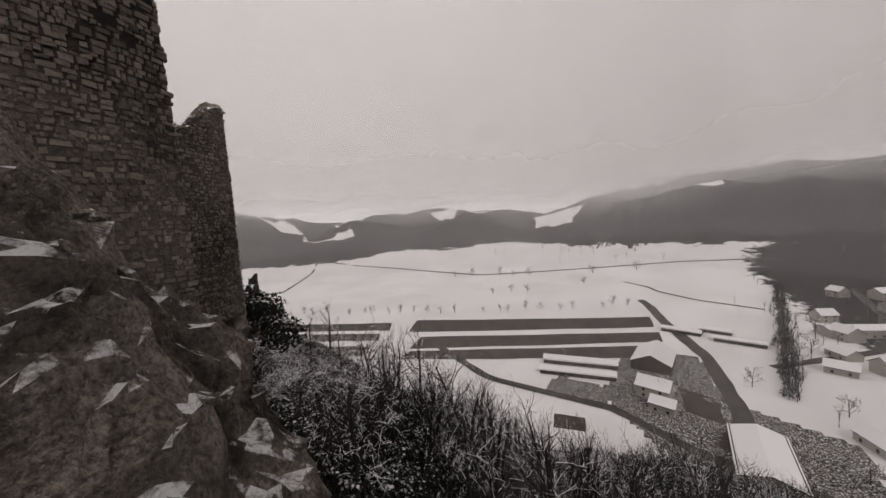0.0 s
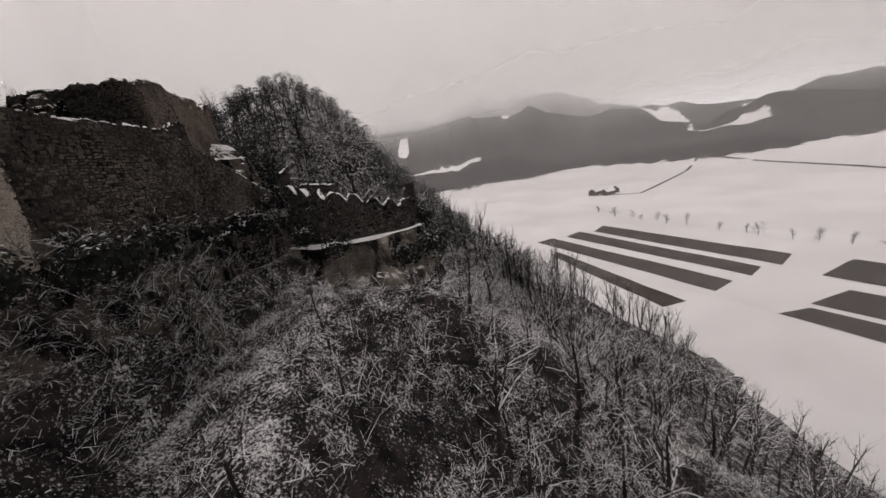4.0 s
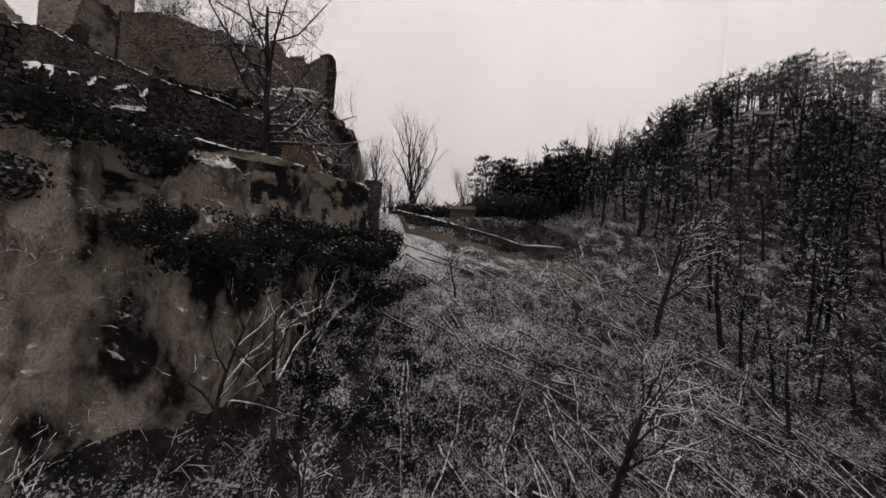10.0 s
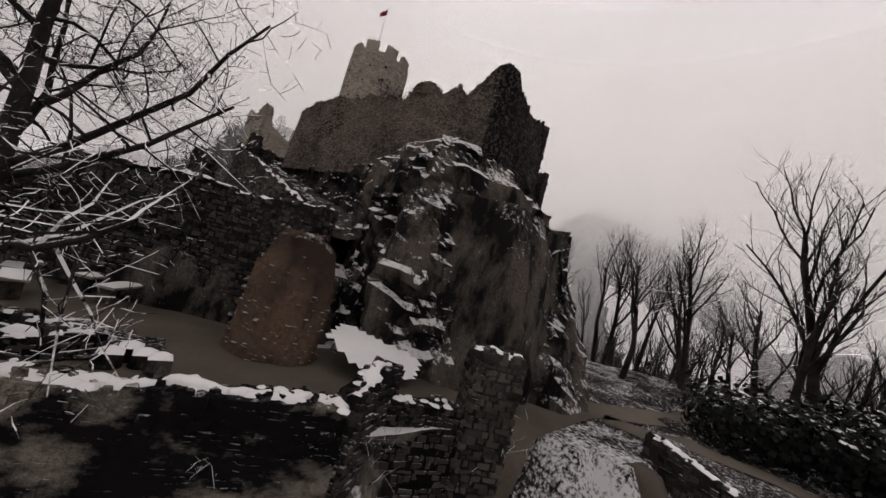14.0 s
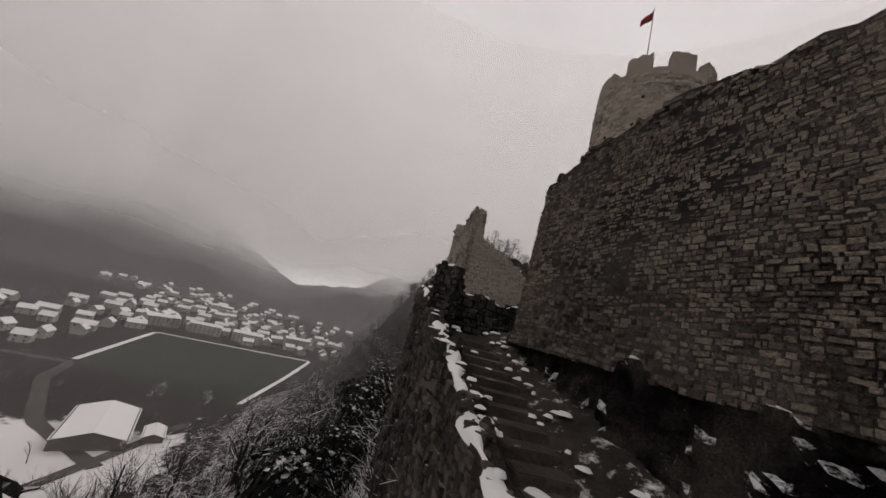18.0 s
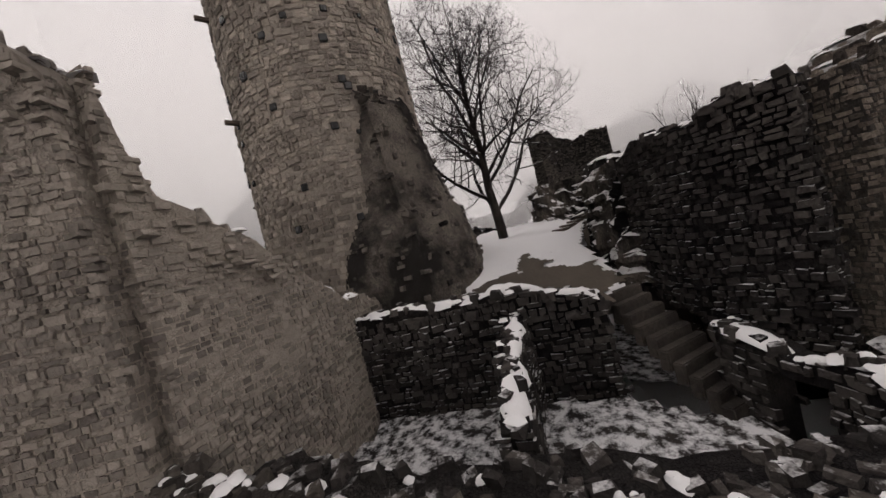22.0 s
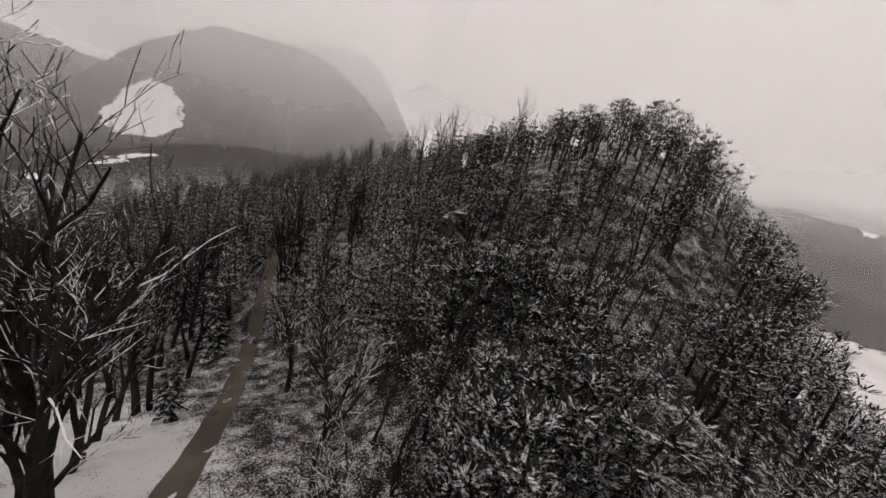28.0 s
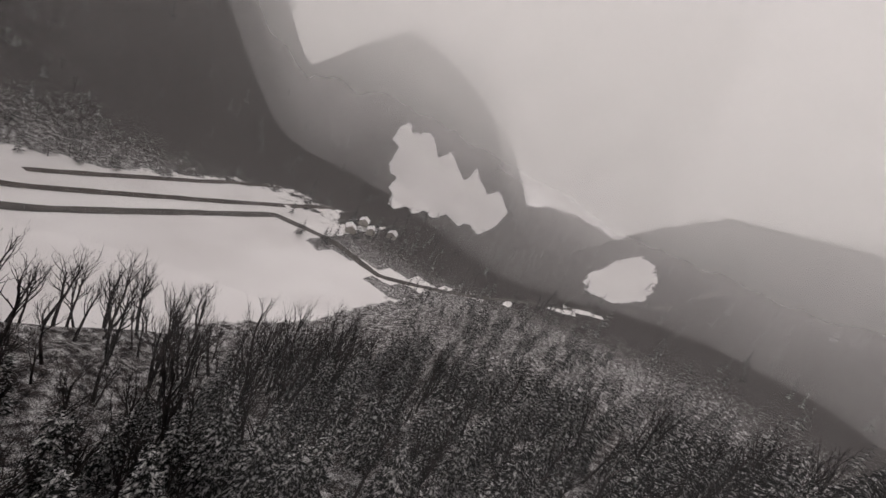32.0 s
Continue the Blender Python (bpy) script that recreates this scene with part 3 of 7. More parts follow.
    cube = np.array([(-1, -1, -1), (1, -1, -1), (1, 1, -1), (-1, 1, -1), (-0.7, -0.7, 1), (0.7, -0.7, 1), (0.7, 0.7, 1), (-0.7, 0.7, 1)])
    a = r.uniform(0, 6.28, n)
    sx, sy, sz = r.uniform(0.08, 0.2, n), r.uniform(0.07, 0.15, n), r.uniform(0.05, 0.15, n)
    bx, by = cube[None, :, 0] * sx[:, None], cube[None, :, 1] * sy[:, None]
    crest = np.stack([bx * np.cos(a)[:, None] - by * np.sin(a)[:, None] + c[:, :1], bx * np.sin(a)[:, None] + by * np.cos(a)[:, None] + c[:, 1:], cube[None, :, 2] * sz[:, None] + np.interp(m, u, top)[:, None] + r.uniform(-0.1, 0.06, (n, 1))], -1) + r.normal(0, 0.018, (n, 8, 3))
    okay = np.ones(n, bool)
    for h0, h1, g0, g1 in holes:
        okay &= ~((m > h0 - 0.1) & (m < h1 + 0.1) & (np.interp(m, u, top) < g1))
    part("crest", stone_mesh("crest", np.concatenate(ends + [crest[okay]]), smat), wall, "loose broken stones of the wall head", kind="stuff")
    if snow:
        cap_on(wall, u, xy, nrm, top, thick, snow, seed)
    return tagged(wall, label, category)

def snow_lumps(at, rad, high, seed=1):
    """Small uneven pillows of snow at the points given, as arrays."""
    r = np.random.default_rng(seed)
    n = len(at)
    ang = np.arange(8) * np.pi / 4
    rings = []
    for k, h in ((0.03, 1.0), (0.62, 0.82), (1.0, -0.15)):
        wob = r.uniform(0.75, 1.25, (n, 8)) if k > 0.1 else np.ones((n, 8))
        rings.append(np.stack([at[:, :1] + np.cos(ang) * rad[:, None] * k * wob, at[:, 1:2] + np.sin(ang) * rad[:, None] * k * wob, at[:, 2:] + h * high[:, None] * np.ones(8)], -1))
    V = np.stack(rings, 1)
    i = np.arange(n * 24).reshape(n, 3, 8)
    j = np.roll(i, -1, 2)
    F = np.stack([i[:, :-1], i[:, 1:], j[:, 1:], j[:, :-1]], -1).reshape(-1, 4)
    return V.reshape(-1, 3), F

def cap_on(wall, u, xy, nrm, top, thick, amount, seed):
    """Lumps of snow along a wall's top."""
    uu = np.arange(0, u[-1], 0.16)
    if len(uu) < 4:
        return
    keep = fbm(np.stack([uu * 0.55 + seed * 9, 0 * uu, 0 * uu], -1), 1.0, 3) * 0.5 + 0.5 < amount
    c = np.stack([np.interp(uu, u, xy[:, 0]), np.interp(uu, u, xy[:, 1])], -1)
    o = np.stack([np.interp(uu, u, nrm[:, 0]), np.interp(uu, u, nrm[:, 1])], -1)
    z = np.interp(uu, u, top)
    wid = np.minimum(thick, 1.2) * (0.30 + 0.26 * fbm(np.stack([uu, 0 * uu + 4, 0 * uu], -1), 2.2, 3))
    hgt = 0.15 + 0.12 * fbm(np.stack([uu, 0 * uu + 9, 0 * uu], -1), 2.6, 3)
    soft = np.convolve(keep.astype(float), np.ones(3) / 3, "same")
    shift = 0.22 * thick * fbm(np.stack([uu * 0.6, 0 * uu + 2, 0 * uu + seed], -1), 1.0, 2)
    prof = np.array([(-1.0, -0.10), (-0.85, 0.55), (-0.35, 1.0), (0.35, 1.0), (0.85, 0.55), (1.0, -0.10)])
    P = np.zeros((len(uu), 6, 3))
    for k, (a, h) in enumerate(prof):
        P[:, k, :2] = c + o * (shift + a * wid * (0.2 + 0.8 * soft))[:, None]
        P[:, k, 2] = z - 0.04 + h * hgt * soft
    P += 0.05 * fbm(P.reshape(-1, 3), 3.5, 2).reshape(len(uu), 6, 1)
    i = np.arange(len(uu) * 6).reshape(-1, 6)
    q = np.stack([i[:-1, :-1], i[1:, :-1], i[1:, 1:], i[:-1, 1:]], -1)[keep[:-1] & keep[1:]].reshape(-1, 4)
    if len(q):
        part("snow_cap", raw("snow_cap", P, q[:, ::-1], M_SNOW, True), wall, "melting white snow cap")
    r = np.random.default_rng(seed + 50)
    n = int(u[-1] * (2.0 + 3.0 * thick) * min(1.0, amount + 0.25))
    m = r.uniform(0, u[-1], n)
    at = np.stack([np.interp(m, u, xy[:, 0]), np.interp(m, u, xy[:, 1])], -1) + np.stack([np.interp(m, u, nrm[:, 0]), np.interp(m, u, nrm[:, 1])], -1) * (r.uniform(-0.46, 0.46, n) * thick)[:, None]
    at = np.concatenate([at, (np.interp(m, u, top) + r.uniform(-0.02, 0.08, n))[:, None]], 1)
    part("snow_lump", raw("snow_lump", *snow_lumps(at, r.uniform(0.06, 0.22, n), r.uniform(0.03, 0.08, n), seed), M_SNOW, True), wall, "scattered lumps of snow", "stuff")

def rock(name, contour, levels, mat, amp=1.0, label="", step=0.6, seed=1, scale=0.22, kind="structure", category="rock", ledge=0.0, bed=0.5):
    """A rock mass: the contour (counter-clockwise) at each level (z, outward offset), roughened; closed on top."""
    c = np.asarray(contour, float)
    u, s, xy, nrm = along(np.vstack([c, c[:1]]), step)
    xy, nrm = xy[:-1], nrm[:-1]
    zs = [levels[0][0]]
    for (za, _), (zb, _) in zip(levels, levels[1:]):
        zs += list(np.linspace(za, zb, max(2, int(abs(za - zb) / step) + 1))[1:])
    zs = np.array(zs)
    lz = np.array(levels)[::-1] if levels[0][0] > levels[-1][0] else np.array(levels)
    off = np.interp(zs, lz[:, 0], lz[:, 1])
    n, k = len(xy), len(zs)
    P = np.zeros((k, n, 3))
    P[..., :2] = xy[None] + nrm[None] * off[:, None, None]
    P[..., 2] = zs[:, None]
    d = amp * fbm(P.reshape(-1, 3) * (1, 1, 0.45) + seed * 7, scale, 5).reshape(k, n)
    ridge = amp * 0.5 * np.abs(fbm(P.reshape(-1, 3) * (1, 1, 0.3) + seed * 3, scale * 2.2, 3)).reshape(k, n)
    if ledge:
        row = np.floor(P[..., 2] / bed + 0.8 * fbm(P.reshape(-1, 3), 0.6 / bed * 0.5, 2).reshape(k, n))
        col = np.floor(u[None, :n] / (1.7 * bed) + 0.37 * row + 0.7 * fbm(P.reshape(-1, 3) + 9, 0.9, 2).reshape(k, n))
        d = d + ledge * ((np.sin(row * 12.9898 + col * 78.233 + seed) * 43758.5) % 1.0 - 0.5)
    fade = np.clip(np.arange(k) / 2.0, 0.15, 1)[:, None]
    P[..., :2] += nrm[None] * ((d - ridge) * fade)[..., None]
    P[..., 2] += 0.35 * amp * fbm(P.reshape(-1, 3) + 40, scale * 1.8, 3).reshape(k, n) * fade
    i = np.arange(k * n).reshape(k, n)
    j = np.roll(i, -1, 1)
    F = np.stack([i[:-1], i[1:], j[1:], j[:-1]], -1).reshape(-1, 4)
    me = raw(name, P, F, mat)
    bm = bmesh.new()
    bm.from_mesh(me)
    bm.verts.ensure_lookup_table()
    try:
        face = bm.faces.new([bm.verts[v] for v in i[0]])
        bmesh.ops.triangulate(bm, faces=[face])
    except ValueError:
        pass
    bmesh.ops.recalc_face_normals(bm, faces=bm.faces[:])
    bm.to_mesh(me)
    bm.free()
    return tagged(part(name, me), label, category, kind=kind)

def sheet(name, pts, z, mat, label="", step=0.8, rough=0.06, kind="structure", category="ground", seed=1, wave=0.0):
    """A level patch with a wavy rim: pts counter-clockwise; z: number, or function of x, y."""
    c = np.asarray(pts, float)
    lo, hi = c.min(0) - 1, c.max(0) + 1
    xs, ys = np.arange(lo[0], hi[0], step), np.arange(lo[1], hi[1], step)
    X, Y = np.meshgrid(xs, ys)
    d = inside_dist(X, Y, c) + max(0.35 * step, wave) * fbm(np.stack([X.ravel(), Y.ravel(), 0 * X.ravel() + seed], -1), 1.6 if wave else 0.6, 4 if wave else 2).reshape(X.shape)
    Z = (z(X, Y) if callable(z) else np.full_like(X, z)) + rough * fbm(np.stack([X.ravel(), Y.ravel(), 0 * X.ravel()], -1), 0.7, 4).reshape(X.shape)
    i = np.arange(X.size).reshape(X.shape)
    ok = (d > 0)[:-1, :-1] & (d > 0)[1:, 1:] & (d > 0)[:-1, 1:] & (d > 0)[1:, :-1]
    q = np.stack([i[:-1, :-1], i[:-1, 1:], i[1:, 1:], i[1:, :-1]], -1)[ok]
    used, inv = np.unique(q, return_inverse=True)
    ob = part(name, raw(name, np.stack([X, Y, Z], -1).reshape(-1, 3)[used], inv.reshape(q.shape), mat, True))
    return tagged(ob, label, category, kind=kind)

def ribbon(name, pts, width, zf, mat, label="", category="path", step=1.0, lift=0.05, kind="structure"):
    """A path along pts (x, y), lying on zf(x, y)."""
    u, s, xy, nrm = along(pts, step)
    k = np.linspace(-0.5, 0.5, 5)
    P = np.zeros((len(u), 5, 3))
    w = width * (1 + 0.12 * fbm(np.stack([u * 0.4, 0 * u, 0 * u], -1), 1.0, 2))
    P[..., :2] = xy[:, None] + nrm[:, None] * (k[None] * w[:, None])[..., None]
    P[..., 2] = zf(P[..., 0], P[..., 1]) + lift
    i = np.arange(len(u) * 5).reshape(-1, 5)
    q = np.stack([i[:-1, :-1], i[1:, :-1], i[1:, 1:], i[:-1, 1:]], -1).reshape(-1, 4)
    return tagged(part(name, raw(name, P, q, mat, True)), label, category, kind=kind)

# ---- plants ----
def tubes(seg, sides):
    """Tapered prisms from rows p0 (3), p1 (3), r0, r1."""
    seg = np.asarray(seg, float).reshape(-1, 8)
    p0, p1, r0, r1 = seg[:, :3], seg[:, 3:6], seg[:, 6], seg[:, 7]
    d = p1 - p0
    d /= np.linalg.norm(d, axis=1)[:, None] + 1e-9
    a = np.cross(d, np.where(np.abs(d[:, 2:]) > 0.9, [[1.0, 0, 0]], [[0, 0, 1.0]]))
    a /= np.linalg.norm(a, axis=1)[:, None] + 1e-9
    b = np.cross(d, a)
    ang = np.arange(sides) * 2 * np.pi / sides
    ring = np.cos(ang)[None, :, None] * a[:, None] + np.sin(ang)[None, :, None] * b[:, None]
    V = np.concatenate([p0[:, None] + ring * r0[:, None, None], p1[:, None] + ring * r1[:, None, None]], 1)
    k = np.arange(sides)
    f = np.stack([k, (k + 1) % sides, sides + (k + 1) % sides, sides + k], -1)
    F = (f[None] + 2 * sides * np.arange(len(seg))[:, None, None]).reshape(-1, 4)
    return V.reshape(-1, 3), F

def bole(seg, sides):
    """One unbroken tapered tube through a chain of segments."""
    seg = np.asarray(seg, float).reshape(-1, 8)
    pts = np.vstack([seg[:, :3], seg[-1:, 3:6]])
    rad = np.append(seg[:, 6], seg[-1, 7])
    d = np.gradient(pts, axis=0)
    d /= np.linalg.norm(d, axis=1)[:, None] + 1e-9
    ref = np.array([1.0, 0, 0]) if abs(d[0, 2]) > 0.7 else np.array([0, 0, 1.0])
    a = np.cross(d, ref)
    a /= np.linalg.norm(a, axis=1)[:, None] + 1e-9
    c = np.cross(d, a)
    ang = np.arange(sides) * 2 * np.pi / sides
    V = pts[:, None] + (np.cos(ang)[None, :, None] * a[:, None] + np.sin(ang)[None, :, None] * c[:, None]) * rad[:, None, None]
    i = np.arange(len(pts) * sides).reshape(-1, sides)
    j = np.roll(i, -1, 1)
    return V.reshape(-1, 3), np.stack([i[:-1], j[:-1], j[1:], i[1:]], -1).reshape(-1, 4)

def face_rubble(name, count, size, mat, seed, test=None, label="rough stones of the face", proud=0.06):
    """Irregular stones set into the faces of a rock."""
    r = np.random.default_rng(seed)
    ob = bpy.data.objects[name]
    C = np.array([tuple(p.center) for p in ob.data.polygons])
    N = np.array([tuple(p.normal) for p in ob.data.polygons])
    A = np.array([p.area for p in ob.data.polygons])
    ok = (N[:, 2] < 0.75) & (A < 1.5)
    if test:
        ok &= test(C[:, 0], C[:, 1], C[:, 2])
    C, N, A = C[ok], N[ok], A[ok]
    k = r.choice(len(C), count, p=A / A.sum())
    n = N[k] + r.normal(0, 0.12, (count, 3))
    n /= np.linalg.norm(n, axis=1)[:, None]
    e1 = np.cross(n, [0, 0, 1.0]) + 1e-6
    e1 /= np.linalg.norm(e1, axis=1)[:, None]
    e2 = np.cross(n, e1)
    c = C[k] + e1 * r.uniform(-0.3, 0.3, (count, 1)) + e2 * r.uniform(-0.3, 0.3, (count, 1))
    sx, sy, dep = size * r.uniform(0.5, 1.5, count), size * r.uniform(0.35, 0.9, count), proud * r.uniform(0.2, 1.8, count)
    v = np.zeros((count, 8, 3))
    for q, (x, y, h) in enumerate(((-1, -1, 0), (1, -1, 0), (1, 1, 0), (-1, 1, 0), (-1, -1, 1), (1, -1, 1), (1, 1, 1), (-1, 1, 1))):
        ease = r.uniform(0.55, 0.95, count) if h else np.ones(count)
        v[:, q] = c + e1 * (x * sx * ease)[:, None] + e2 * (y * sy * ease)[:, None] + n * np.where(h, dep, -0.2)[:, None]
    part("rubble", stone_mesh("rubble", v, mat), ob, label, "stuff")

def blades(seg, seed=0):
    """Flat tapered slips, one quad each: twigs too thin to be round."""
    seg = np.asarray(seg, float).reshape(-1, 8)
    p0, p1, r0, r1 = seg[:, :3], seg[:, 3:6], seg[:, 6:7], seg[:, 7:8]
    d = p1 - p0
    side = np.cross(d, np.random.default_rng(seed).normal(0, 0.6, d.shape) + [0, 0, 1.0])
    side /= np.linalg.norm(side, axis=1)[:, None] + 1e-9
    V = np.stack([p0 - side * r0, p0 + side * r0, p1 + side * r1, p1 - side * r1], 1)
    return V.reshape(-1, 3), np.arange(len(seg) * 4).reshape(-1, 4)

def grow(height, seed, spread=0.55, levels=4, kids=(7, 6, 5, 4), trunk=0.022, upward=0.25, bare=0.28, crook=0.16):
    """Segments of a bare tree by level: a list of arrays."""
    r = np.random.default_rng(seed)
    out = [[] for _ in range(levels)]
    def limb(p, d, length, rad, lev):
        n = (7, 5, 4, 3)[min(lev, 3)]
        q = np.array(p, float)
        d = np.array(d, float)
        pts = [q.copy()]
        for k in range(n):
            d = d + r.normal(0, crook * (0.4 if lev == 0 else 1), 3) + np.array([0, 0, upward * 0.2 if lev else 0.0])
            d /= np.linalg.norm(d)
            q = q + d * length / n
            pts.append(q.copy())
        rr = rad * np.linspace(1, 0.30, n + 1)
        for k in range(n):
            out[lev].append((*pts[k], *pts[k + 1], rr[k], rr[k + 1]))
        if lev + 1 >= levels:
            return
        m = kids[lev]
        for k in range(m):
            f = (bare if lev == 0 else 0.2) + (1 - (bare if lev == 0 else 0.2)) * (k + r.uniform(0.2, 0.9)) / m
            idx = min(n - 1, int(f * n))
            base = pts[idx] + (pts[idx + 1] - pts[idx]) * (f * n - idx)
            ax = pts[idx + 1] - pts[idx]
            ax /= np.linalg.norm(ax)
            side = np.cross(ax, r.normal(0, 1, 3))
            side /= np.linalg.norm(side)
            tilt = spread * r.uniform(0.75, 1.35) * (1.25 if lev else 1.0)
            nd = ax * math.cos(tilt) + side * math.sin(tilt) + np.array([0, 0, upward * 0.5])
            limb(base, nd / np.linalg.norm(nd), length * (0.62 if lev == 0 else 0.52) * (1.15 - 0.55 * f) * r.uniform(0.8, 1.2), rr[idx] * 0.52, lev + 1)
    limb((0, 0, 0), (r.normal(0, 0.04), r.normal(0, 0.04), 1), height * 0.82, height * trunk, 0)
    return [np.array(o) for o in out]

def tree(name, at, height, seed, label, twig=None, round_twigs=False, category="tree", fine=0.0, **kw):
    """A bare tree as a thing: trunk, limbs and crown."""
    lv = grow(height, seed, **kw)
    ob = part(name, None)
    ob.location = at
    part("trunk", raw("trunk", *bole(lv[0], 8), M_BARK, True), ob)
    for k in range(0, len(lv[1]), 5):
        part("limb", raw("limb", *bole(lv[1][k:k + 5], 5), M_BARK, True), ob)
    V, F = [], []
    n = 0
    for k in range(2, len(lv)):
        thin = np.concatenate([lv[k][:, :6], np.maximum(lv[k][:, 6:], fine or 0.005 + 0.0003 * height)], 1)
        v, f = tubes(thin, 3) if round_twigs or k < 3 else blades(thin, seed)
        V.append(v)
        F.append(f + n)
        n += len(v)
    part("crown", raw("crown", np.concatenate(V), np.concatenate(F), twig or M_TWIG), ob, "bare snow-dusted twigs", "stuff")
    return tagged(ob, label, category)

def proto_bare(height, seed, levels=3, kids=(8, 6, 4), thick=0.02, **kw):
    lv = grow(height, seed, levels=levels, kids=kids, **kw)
    V, F, n = [], [], 0
    for k, s in enumerate(lv):
        s = s.copy()
        s[:, 6:] = np.maximum(s[:, 6:], thick)
        v, f = blades(s * (1, 1, 1, 1, 1, 1, 1.3, 1.3), seed) if k > 1 else tubes(s, 4 if k == 0 else 3)
        V.append(v)
        F.append(f + n)
        n += len(v)
    return np.concatenate(V), np.concatenate(F)

def proto_conifer(height, seed, tiers=10, arms=8):
    """A snow-laden spruce: drooping boughs of folded blades round a trunk."""
    r = np.random.default_rng(seed)
    V, F = [], []
    v, f = tubes([(0, 0, 0, 0, 0, height, height * 0.016, 0.02)], 4)
    V.append(v)
    F.append(f)
    n = len(v)
    for t in range(tiers):
        k = (t + 0.6) / tiers
        z = height * (0.12 + 0.86 * k)
        reach = height * 0.21 * (1 - k) ** 0.8 + 0.15
        for a in range(arms):
            ang = a * 2 * np.pi / arms + t * 0.7 + r.uniform(-0.25, 0.25)
            L = reach * r.uniform(0.7, 1.2)
            d = np.array([math.cos(ang), math.sin(ang), 0])
            s = np.array([-d[1], d[0], 0])
            w = L * 0.26
            z0 = z + r.uniform(-0.2, 0.2)
            root, midp, tip = np.array([0, 0, z0]), d * L * 0.55 + [0, 0, z0 - L * 0.12], d * L + [0, 0, z0 - L * 0.42]
            quad = np.array([root, midp + s * w - [0, 0, L * 0.16], tip, midp + [0, 0, L * 0.05], midp - s * w - [0, 0, L * 0.16]])
            V.append(quad)
            F.append(np.array([(0, 1, 2, 3), (0, 3, 2, 4)]) + n)
            n += 5
    return np.concatenate(V), np.concatenate(F)

def proto_shrub(height, seed, stems=16, thick=0.022):
    """A clump of arching stems, each with fine side twigs that fork once."""
    r = np.random.default_rng(seed)
    seg = []
    for k in range(stems):
        p = np.array([r.normal(0, 0.16 * height), r.normal(0, 0.16 * height), -0.1])
        d = np.array([r.normal(0, 0.55), r.normal(0, 0.55), 1.0])
        L = height * r.uniform(0.45, 1.1) / 3
        for j in range(3):
            d = d + r.normal(0, 0.20, 3) + [0, 0, -0.16 * j]
            d /= np.linalg.norm(d)
            q = p + d * L
            seg.append((*p, *q, thick * (1 - 0.25 * j), thick * (0.75 - 0.25 * j)))
            for b in range(3):
                e = d + r.normal(0, 0.75, 3)
                e /= np.linalg.norm(e)
                a = p + (q - p) * r.uniform(0.2, 1.0)
                seg.append((*a, *(a + e * L * r.uniform(0.45, 1.0)), thick * 0.55, thick * 0.3))
            p = q
    return blades(seg, seed)

def scatter(name, protos, xy, zs, size, mat, label, seed=1, tilt=0.06, category="wood"):
    """Many plants in one mesh of kind stuff."""
    r = np.random.default_rng(seed)
    V, F, n = [], [], 0
    which = r.integers(0, len(protos), len(xy))
    for k, (pv, pf) in enumerate(protos):
        m = which == k
        c = int(m.sum())
        if not c:
            continue
        a = r.uniform(0, 2 * np.pi, c)
        sc = size[m]
        tx, ty = r.normal(0, tilt, c), r.normal(0, tilt, c)
        x = pv[None, :, 0] * np.cos(a)[:, None] - pv[None, :, 1] * np.sin(a)[:, None]
        y = pv[None, :, 0] * np.sin(a)[:, None] + pv[None, :, 1] * np.cos(a)[:, None]
        z = np.broadcast_to(pv[None, :, 2], x.shape)
        W = np.stack([(x + z * tx[:, None]) * sc[:, None] + xy[m, 0][:, None], (y + z * ty[:, None]) * sc[:, None] + xy[m, 1][:, None], z * sc[:, None] + zs[m][:, None]], -1)
        V.append(W.reshape(-1, 3))
        F.append((pf[None] + (n + len(pv) * np.arange(c))[:, None, None]).reshape(-1, 4))
        n += W.shape[0] * W.shape[1]
    return tagged(part(name, raw(name, np.concatenate(V), np.concatenate(F), mat)), label, category, kind="stuff")

# ---- castle: rock and floors ----
LOWER = [(-17.2, 3.4), (-15.0, -1.5), (-10.4, -9.6), (-4, -12.2), (1.2, -13.7), (8.0, -14.2), (11.5, -12), (10, -6), (4, -2), (-1, 5), (-6, 8.5), (-12, 8)]
rock("cliff_rock", LOWER, [(-10.75, 0.0), (-14.5, 0.5), (-16, 0.9), (-22, 0.2), (-28, 1.0), (-40, 5.0)], M_CLIFF, 2.0, "pale bare limestone cliff under the curtain wall", 0.4, 2, 0.26)
UPPER = [(7.4, -3.5), (7.6, -8.2), (9.5, -10.6), (16.5, -9.5), (21, -6), (24, 3), (23.5, 14), (22, 20), (19.5, 30), (12, 33.2), (2.8, 33.0), (2.4, 26), (1.3, 16.8), (2.4, 13.2), (5.6, 6), (6.8, 0.5)]
rock("castle_rock", UPPER, [(-1.2, 0.0), (-4, 0.6), (-9, 1.1), (-14, 2.2), (-26, 6.0)], M_ROCK, 1.0, "dark snow-patched castle rock", 0.55, 5)
CRAG = [(4.9, 11.2), (5.6, 9.0), (7.6, 2.8), (8.6, 1.0), (12.5, -6.6), (16.4, -5.8), (17.6, 2), (17.2, 8), (15.0, 10.4), (9.4, 12.8), (6.0, 12.8)]
rock("terrace_crag", CRAG, [(1.7, -1.0), (0.9, -0.4), (-3.5, 0.3), (-12, 1.6)], M_ROCK, 0.7, "steep dark rock face below the terrace walls", 0.36, 9, 0.34)
